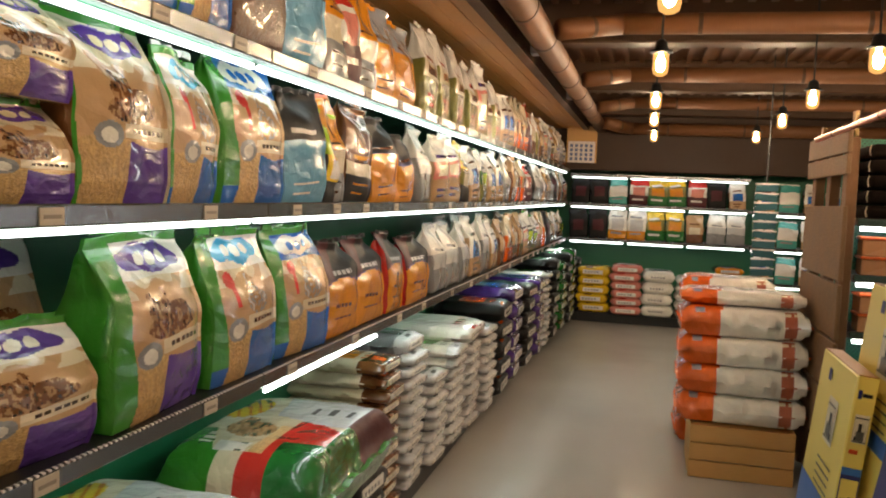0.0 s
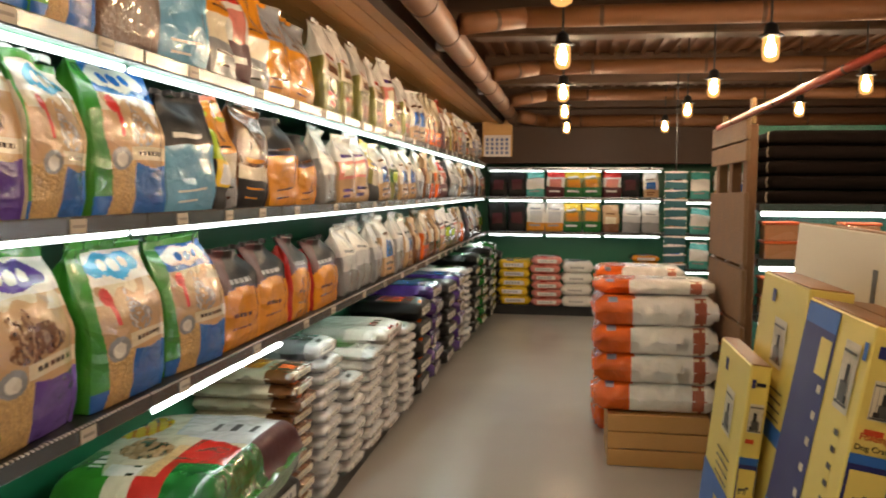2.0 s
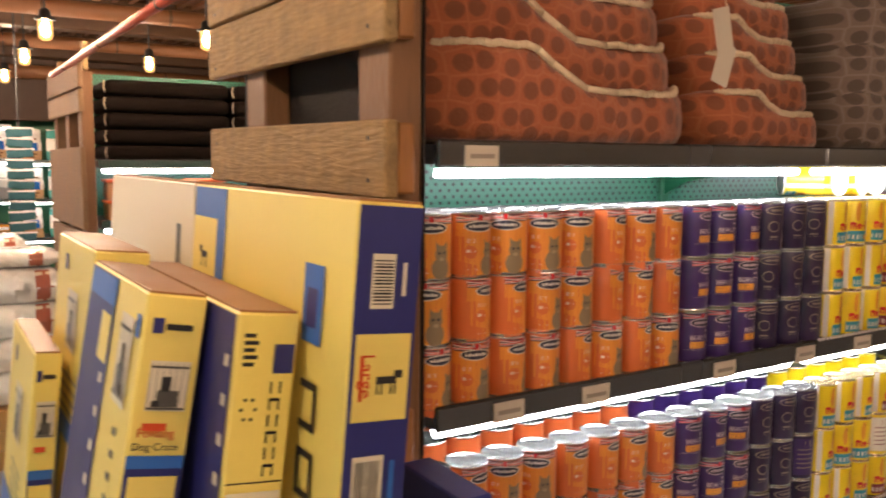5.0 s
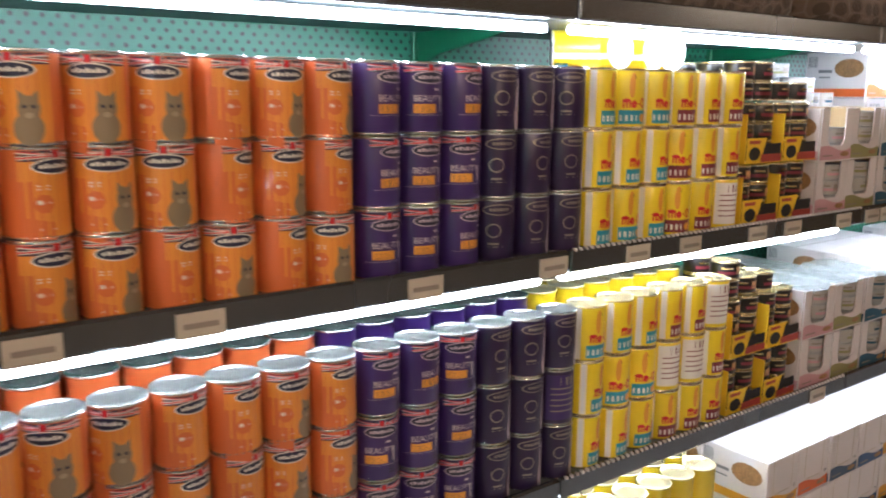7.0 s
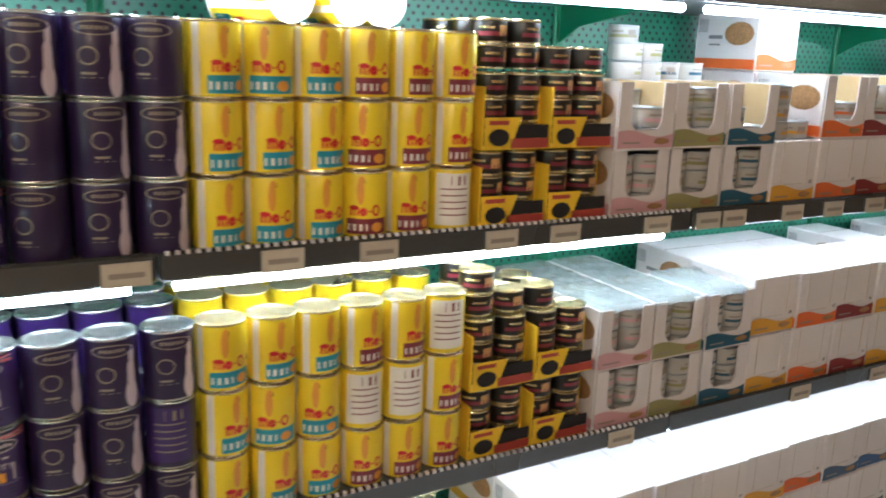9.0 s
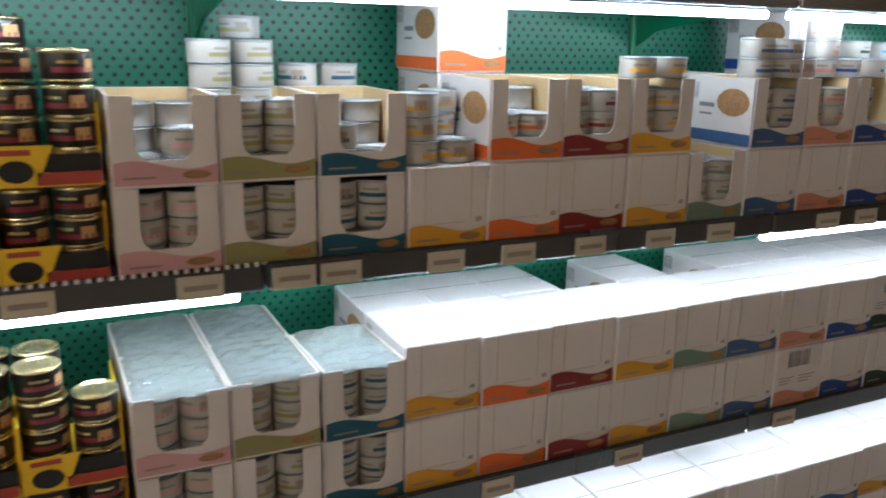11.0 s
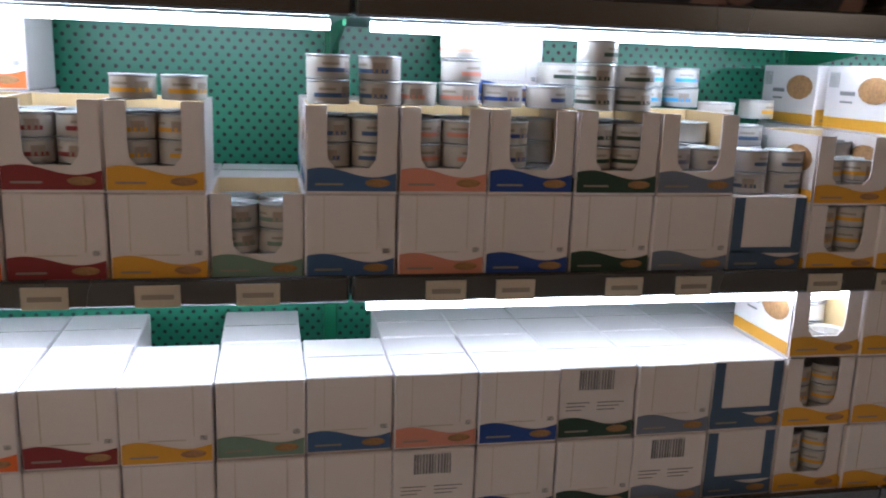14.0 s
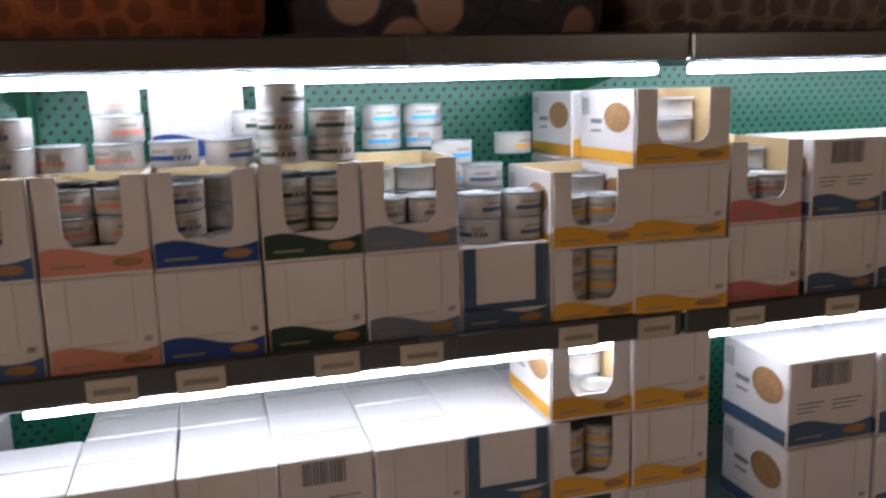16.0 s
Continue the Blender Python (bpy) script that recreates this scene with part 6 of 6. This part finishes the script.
# swing tag hanging between the beds
t = thing("swing_tag", 2.0, 1.728, 1.7, "cream paper tag hanging on the pet beds", "tag")
for dx, dz, turn in ((0.0, 0.0, 18), (0.012, 0.062, -14)):
    bm = box(empty_bm(), -0.022, 0.022, 0.003 * (turn > 0), 0.002 + 0.003 * (turn > 0), 0.0, 0.078)
    bmesh.ops.transform(bm, matrix=pose(dx, 0, dz, 0, turn, 0), verts=bm.verts)
    part("card", bm, M_TAG, t)
part("string", rod(empty_bm(), (0.015, 0.001, 0.13), (0.02, 0.02, 0.18), 0.0015, seg=5), M_CREAM, t)


# ---- dog crate boxes leaning by the timber frame ----
K_YEL, K_BLUE, K_NAVY, K_LT, K_PIC, K_RED = card("crate_yellow", "e2cc6a", 0.4), card("crate_blue", "2c66b4", 0.4), card("crate_navy", "25296a", 0.4), card("crate_pale", "d9cfb8", 0.45), card("crate_photo", "4b4a46", 0.4), card("crate_red", "c94a22", 0.4)
K_TOP = card("crate_top", "9a6a38", 0.5)


def face_y(bm, x0, x1, z0, z1, mi, y=-0.0015):
    bm.faces.new([bm.verts.new(p) for p in ((x0, y, z0), (x1, y, z0), (x1, y, z1), (x0, y, z1))]).material_index = mi


def face_x(bm, y0, y1, z0, z1, mi, x=-0.0015):
    bm.faces.new([bm.verts.new(p) for p in ((x, y1, z0), (x, y0, z0), (x, y0, z1), (x, y1, z1))]).material_index = mi


def lettering(parent, text, size, m, material, name="lettering"):
    """Raised print cut from Blender's own font."""
    cu = bpy.data.curves.new("type", "FONT")
    cu.body, cu.size, cu.extrude = text, size, 0.0006
    ob = bpy.data.objects.new("type", cu)
    scene.collection.objects.link(ob)
    me = bpy.data.meshes.new_from_object(ob.evaluated_get(bpy.context.evaluated_depsgraph_get()))
    bpy.data.objects.remove(ob)
    me.materials.clear()
    me.materials.append(material)
    o = new(name, me)
    o.parent = parent
    o.matrix_basis = m
    return o


def stripes(bm, x0, x1, z0, z1, mi, n=12, horiz=False):
    r = random.Random(n)
    for i in range(n):
        a, b = i / n, (i + r.uniform(0.35, 0.7)) / n
        if horiz:
            face_y(bm, x0, x1, z0 + a * (z1 - z0), z0 + b * (z1 - z0), mi, -0.0032)
        else:
            face_y(bm, x0 + a * (x1 - x0), x0 + b * (x1 - x0), z0, z1, mi, -0.0032)


PRINTS = (("yellow_print", K_YEL), ("blue_print", K_BLUE), ("navy_print", K_NAVY), ("pale_print", K_LT), ("photo_print", K_PIC), ("red_print", K_RED), ("black_print", M_BLACK))


def prints(bm, parent):
    """Each larger field of a carton's artwork as a part of its own, the small type joined."""
    fine = empty_bm()
    for f in bm.faces:
        i = f.material_index
        if f.calc_area() > 0.0009:
            b = empty_bm()
            b.faces.new([b.verts.new(v.co) for v in f.verts])
            part(PRINTS[i][0], b, PRINTS[i][1], parent)
        else:
            fine.faces.new([fine.verts.new(v.co) for v in f.verts]).material_index = i
    bm.free()
    if len(fine.faces):
        tagged(part("fine_print", fine, [m for _, m in PRINTS], parent), kind="stuff")


def crate_box(x, y, w, d, h, lean, rz, spine, face, label, body=None):
    """w along x is the spine's width; lean tips the top towards +x."""
    t = thing("dog_crate_box", x, y, 0, label, "box", "dog crate boxes")
    t.matrix_basis = pose(x, y, w * math.sin(radians(lean)), 0, lean, rz)
    part("body", bevelled(box(empty_bm(), 0, w, 0, d, 0.002, h), 0.003), body or K_YEL, t, "yellow cardboard")
    part("top_flap", box(empty_bm(), 0.003, w - 0.003, 0.003, d - 0.003, h, h + 0.003), K_TOP, t, "brown taped top")
    bm = empty_bm()
    spine(bm, w, h)
    prints(bm, t)
    bm = empty_bm()
    face(bm, d, h)
    prints(bm, t)
    return t


def dog(bm, x, z, s, mi, f):
    """A small standing dog silhouette in bars."""
    f(bm, x - 0.5 * s, x + 0.35 * s, z, z + 0.28 * s, mi)
    f(bm, x + 0.25 * s, x + 0.6 * s, z + 0.2 * s, z + 0.5 * s, mi)
    for a in (-0.48, -0.3, 0.1, 0.26):
        f(bm, x + a * s, x + (a + 0.08) * s, z - 0.4 * s, z + 0.02 * s, mi)


def picture(bm, a, b, z0, z1, f):
    """A printed photograph: a wire cage with a dark dog lying in it."""
    w, h = b - a, z1 - z0
    for k in range(7):
        x = a + w * k / 6
        f(bm, x - w * 0.008, x + w * 0.008, z0, z1, 4, -0.0042)
    for z in (z0, z0 + h * 0.9):
        f(bm, a, b, z, z + h * 0.05, 4, -0.0043)
    f(bm, a + w * 0.22, a + w * 0.8, z0 + h * 0.06, z0 + h * 0.42, 4, -0.0044)
    f(bm, a + w * 0.3, a + w * 0.56, z0 + h * 0.4, z0 + h * 0.72, 6, -0.0045)
    f(bm, a + w * 0.1, a + w * 0.3, z0 + h * 0.06, z0 + h * 0.2, 6, -0.0045)


def spine_a(bm, w, h):
    face_y(bm, 0.002, w - 0.002, 0.01, h - 0.004, 2)
    fy = lambda b, x0, x1, z0, z1, mi: face_y(b, x0, x1, z0, z1, mi, -0.0026)
    fy(bm, w * 0.25, w * 0.6, h - 0.125, h - 0.06, 3)
    stripes(bm, w * 0.28, w * 0.57, h - 0.12, h - 0.065, 6, 14, True)
    fy(bm, w * 0.08, w * 0.92, h - 0.26, h - 0.155, 0)
    fy2 = lambda b, x0, x1, z0, z1, mi: face_y(b, x0, x1, z0, z1, mi, -0.0034)
    dog(bm, w * 0.6, h - 0.215, 0.032, 6, fy2)
    fy2(bm, w * 0.16, w * 0.22, h - 0.235, h - 0.18, 5)
    for k in range(4):
        z = h - 0.38 - 0.115 * k
        fy(bm, w * 0.15, w * 0.62, z, z + 0.078, 3)
        stripes(bm, w * 0.19, w * 0.58, z + 0.006, z + 0.072, 6, 13)
        fy(bm, w * 0.72, w * 0.8, z, z + 0.07, 1)
    fy(bm, w * 0.72, w * 0.78, h - 0.11, h - 0.07, 3)


def face_a(bm, d, h):
    f = lambda b, y0, y1, z0, z1, mi: face_x(b, y0, y1, z0, z1, mi, -0.0026)
    g = lambda b, y0, y1, z0, z1, mi: face_x(b, y0, y1, z0, z1, mi, -0.0034)
    face_x(bm, d - 0.18, d - 0.004, 0.01, h - 0.004, 1)
    f(bm, d - 0.14, d - 0.008, h - 0.19, h - 0.055, 0)
    f(bm, d - 0.14, d - 0.008, h - 0.5, h - 0.28, 0)
    dog(bm, d - 0.075, h - 0.125, 0.04, 6, g)
    f(bm, 0.075, 0.135, h - 0.185, h - 0.085, 1)
    g(bm, 0.09, 0.122, h - 0.165, h - 0.115, 2)


def spine_b(bm, w, h):
    f = lambda b, x0, x1, z0, z1, mi: face_y(b, x0, x1, z0, z1, mi, -0.0026)
    g = lambda b, x0, x1, z0, z1, mi: face_y(b, x0, x1, z0, z1, mi, -0.0034)
    for i in range(3):
        z = h - 0.36 * i
        f(bm, w * 0.14, w * 0.32, z - 0.05, z - 0.03, 2)
        f(bm, w * 0.36, w * 0.8, z - 0.045, z - 0.037, 6)
        f(bm, w * 0.2, w * 0.86, z - 0.15, z - 0.085, 3)
        picture(bm, w * 0.22, w * 0.84, z - 0.148, z - 0.088, face_y)
        f(bm, w * 0.2, w * 0.6, z - 0.176, z - 0.166, 5)
        f(bm, 0.002, w - 0.002, z - 0.225, z - 0.208, 1)
        f(bm, 0.002, w - 0.002, z - 0.34, z - 0.225, 2)
        g(bm, w * 0.1, w * 0.9, z - 0.33, z - 0.235, 0)
        dog(bm, w * 0.4, z - 0.285, 0.02, 4, lambda b, x0, x1, z0, z1, mi: face_y(b, x0, x1, z0, z1, mi, -0.004))


def face_b(bm, d, h):
    f = lambda b, y0, y1, z0, z1, mi: face_x(b, y0, y1, z0, z1, mi, -0.0026)
    g = lambda b, y0, y1, z0, z1, mi: face_x(b, y0, y1, z0, z1, mi, -0.0034)
    face_x(bm, d * 0.45, d - 0.004, 0.01, h - 0.004, 2)
    f(bm, d * 0.45, d - 0.01, h - 0.045, h - 0.006, 1)
    f(bm, d * 0.48, d * 0.66, h - 0.13, h - 0.06, 0)
    f(bm, d * 0.1, d * 0.3, h - 0.16, h - 0.04, 3)
    picture(bm, d * 0.115, d * 0.285, h - 0.15, h - 0.05, face_x)
    f(bm, d * 0.02, d * 0.07, h - 0.06, h - 0.03, 1)
    for k in range(6):
        f(bm, d * 0.14, d * 0.2, h - 0.2 - 0.03 * k, h - 0.19 - 0.03 * k, 4)
        f(bm, d * 0.5, d * 0.56, h - 0.16 - 0.05 * k, h - 0.145 - 0.05 * k, 3)
    f(bm, 0.004, d - 0.004, 0.6, h - 0.42, 1)
    g(bm, d * 0.3, d * 0.8, 0.5, h - 0.46, 0)


def spine_c(bm, w, h):
    f = lambda b, x0, x1, z0, z1, mi: face_y(b, x0, x1, z0, z1, mi, -0.0026)
    g = lambda b, x0, x1, z0, z1, mi: face_y(b, x0, x1, z0, z1, mi, -0.0034)
    f(bm, w * 0.62, w * 0.95, h - 0.075, h - 0.038, 2)
    for k in range(5):
        g(bm, w * 0.12, w * (0.3 + 0.05 * (k % 2)), h - 0.03 - 0.009 * k, h - 0.025 - 0.009 * k, 6)
    for k in range(6):                  # ringed emblem and the letter shapes down the edge
        a = k * 1.047
        g(bm, w * 0.28 + 0.009 * math.cos(a) - 0.002, w * 0.28 + 0.009 * math.cos(a) + 0.002, h - 0.12 + 0.014 * math.sin(a) - 0.002, h - 0.12 + 0.014 * math.sin(a) + 0.002, 6)
        z = h - 0.085 - 0.021 * k
        g(bm, w * 0.6, w * 0.63, z - 0.015, z, 6)
        g(bm, w * (0.6 if k % 2 else 0.75), w * (0.78 if k % 2 else 0.78), z - 0.004, z, 6)
        g(bm, w * 0.75, w * 0.78, z - 0.015, z, 6)
    f(bm, w * 0.04, w * 0.96, h - 0.214, h - 0.212, 6)
    for s in range(3):
        z = h - 0.225 - 0.3 * s
        f(bm, w * 0.06, w * 0.94, z - 0.11, z, 3)
        picture(bm, w * 0.09, w * 0.91, z - 0.105, z - 0.012, face_y)


def face_c(bm, d, h):
    face_x(bm, 0.004, d - 0.004, 0.01, h - 0.004, 2)
    for k in range(6):
        face_x(bm, 0.012, 0.03, h - 0.07 - 0.05 * k, h - 0.055 - 0.05 * k, 3, -0.0026)


def spine_d(bm, w, h):
    spine_b(bm, w, h)


def face_d(bm, d, h):
    f = lambda b, y0, y1, z0, z1, mi: face_x(b, y0, y1, z0, z1, mi, -0.0026)
    f(bm, d * 0.3, d * 0.56, h - 0.2, h - 0.09, 3)
    picture(bm, d * 0.32, d * 0.54, h - 0.19, h - 0.1, face_x)
    f(bm, d * 0.62, d * 0.7, h - 0.06, h - 0.03, 2)
    for k in range(4):
        f(bm, d * 0.2, d * 0.6, h - 0.25 - 0.02 * k, h - 0.245 - 0.02 * k, 4)
    f(bm, 0.004, d - 0.004, 0.01, h - 0.32, 1)
    face_x(bm, d * 0.1, d * 0.5, 0.1, h - 0.36, 0, -0.0034)


boxA = crate_box(1.032, 1.53, 0.088, 0.655, 1.508, 4.7, 0, spine_a, face_a, "large yellow and navy dog crate carton standing upright")
bm = empty_bm()
for k in range(7):           # tall wordmark down the edge, as plain rings and bars
    z = 1.275 - 0.088 * k
    y0, y1 = 0.075, 0.125
    for a, b, c, d in ((y0, y1, z - 0.01, z), (y0, y1, z - 0.062, z - 0.052), (y0, y0 + 0.009, z - 0.052, z - 0.01)) + (((y1 - 0.009, y1, z - 0.052, z - 0.01),) if k % 3 else ()):
        face_x(bm, a, b, c, d, 0, -0.0036)
part("wordmark", bm, M_BLACK, boxA, "black letter shapes")
UP_TYPE = Matrix(((0, 1, 0, 0), (0, 0, -1, -0.0045), (-1, 0, 0, 0), (0, 0, 0, 1)))      # type running down a front edge
lettering(boxA, "Large", 0.024, Matrix.Translation((0.016, 0, 1.33)) @ UP_TYPE, K_RED)
boxC = crate_box(0.883, 1.645, 0.08, 0.57, 1.372, 7.0, 0, spine_c, face_c, "yellow and navy dog crate carton with a cage picture")
boxB = crate_box(0.725, 1.745, 0.077, 0.37, 1.396, 10.0, 0, spine_b, face_b, "yellow folding dog crate carton leaning on the others")
lettering(boxB, "Folding", 0.0165, Matrix(((1, 0, 0, 0.01), (0, 0, -1, -0.003), (0, 1, 0, 1.212), (0, 0, 0, 1))), K_RED)
lettering(boxB, "Dog Crate", 0.0135, Matrix(((1, 0, 0, 0.006), (0, 0, -1, -0.003), (0, 1, 0, 1.195), (0, 0, 0, 1))), M_BLACK)
boxD = crate_box(0.757, 2.25, 0.046, 0.36, 1.218, 6.0, 0, spine_d, face_d, "small yellow dog crate carton at the front of the row")
boxE = crate_box(0.825, 2.14, 0.09, 0.4, 1.40, 6.0, 0, spine_b, face_d, "yellow dog crate carton with a torn brown top")
boxW = crate_box(1.045, 2.2, 0.09, 0.75, 1.508, 4.2, 0, lambda b, w, h: None, lambda b, d, h: face_x(b, d * 0.1, d * 0.14, h - 0.2, h - 0.08, 4), "plain pale carton behind the yellow one", K_LT)
t = thing("dog_crate_box", 1.3, 1.53, 0, "navy carton standing beside the tall yellow one", "box", "dog crate boxes")
part("body", bevelled(box(empty_bm(), 0, 0.05, 0, 0.16, 0, 1.12), 0.003), K_NAVY, t)
bm = empty_bm()
face_y(bm, 0.004, 0.045, 0.95, 1.05, 0)
part("print", bm, [K_YEL], t)

# ---- calendar sheet on its board by the soffit ----
t = thing("wall_calendar", -0.62, 11.0, 2.03, "paper calendar sheet pinned to a small wooden board", "calendar")
part("board", bevelled(box(empty_bm(), -0.02, 0.36, 0.0, 0.02, 0.0, 0.46), 0.003), M_PINE, t, "small pine board")
bm = box(empty_bm(), 0.0, 0.34, -0.004, 0.0, 0.0, 0.27)
for i in range(5):
    for k in range(4):
        face_y(bm, 0.025 + 0.062 * i, 0.06 + 0.062 * i, 0.03 + 0.055 * k, 0.068 + 0.055 * k, 1, -0.0055)
part("sheet", bm, [M_WHITE, card("cal_blue", "5a6a96")], t, "white sheet with blue squares")

# ---- hanging strip of small packs ----
M_CLEAR = mat("pack_teal", "3f6670", 0.2, 0, 60, 0.15, 0.1, 0.4)
t = thing("hanging_strip", 1.41, 8.0, 0.88, "strip of small clear teal packs hanging from the ceiling frame", "strip")
part("strip", box(empty_bm(), -0.006, 0.006, 0.02, 0.024, 0, ZC - 0.88), M_DARK, t, "thin clear strip")
for k in range(11):
    bm = bevelled(box(empty_bm(), -0.095, 0.095, -0.02, 0.015, k * 0.082 + 0.004, k * 0.082 + 0.07), 0.008, 2)
    bmesh.ops.rotate(bm, cent=(0, 0, k * 0.082 + 0.04), matrix=Euler((0.15, rnd.uniform(-0.12, 0.12), 0)).to_matrix(), verts=bm.verts)
    part("pack", bm, M_CLEAR, t)
    part("pack_edge", box(empty_bm(), -0.1, 0.1, -0.022, -0.02, k * 0.082 + 0.064, k * 0.082 + 0.078), M_WHITE, t)

# ---- white light fittings by the soffit beam ----
for y in (1.9, 3.35, 5.6, 8.0):
    lt = bpy.data.lights.new("spot", "SPOT")
    lt.energy, lt.spot_size, lt.spot_blend, lt.shadow_soft_size, lt.color = SPOT, radians(150), 0.8, 0.03, (1.0, 0.86, 0.68)
    new("spot", lt).matrix_basis = look((-0.33, y, 2.4), (-0.85, y + 0.7, 2.28))
    t = thing("spot_lamp", -0.3, y, 2.5, "small white spot fitting on the soffit beam", "lamp", "soffit spots")
    part("case", bevelled(box(empty_bm(), -0.07, -0.02, -0.05, 0.05, -0.02, 0.08), 0.006), M_WHITE, t)
    bm = empty_bm()
    pts = [(0.03 * math.sin(a * 0.5), 0.045 * math.cos(a * 0.5), 0.03 - 0.02 * a * 0.2) for a in range(0, 9)]
    for a, b in zip(pts, pts[1:]):
        rod(bm, a, b, 0.003, seg=6)
    part("wire", bm, M_STEEL, t)
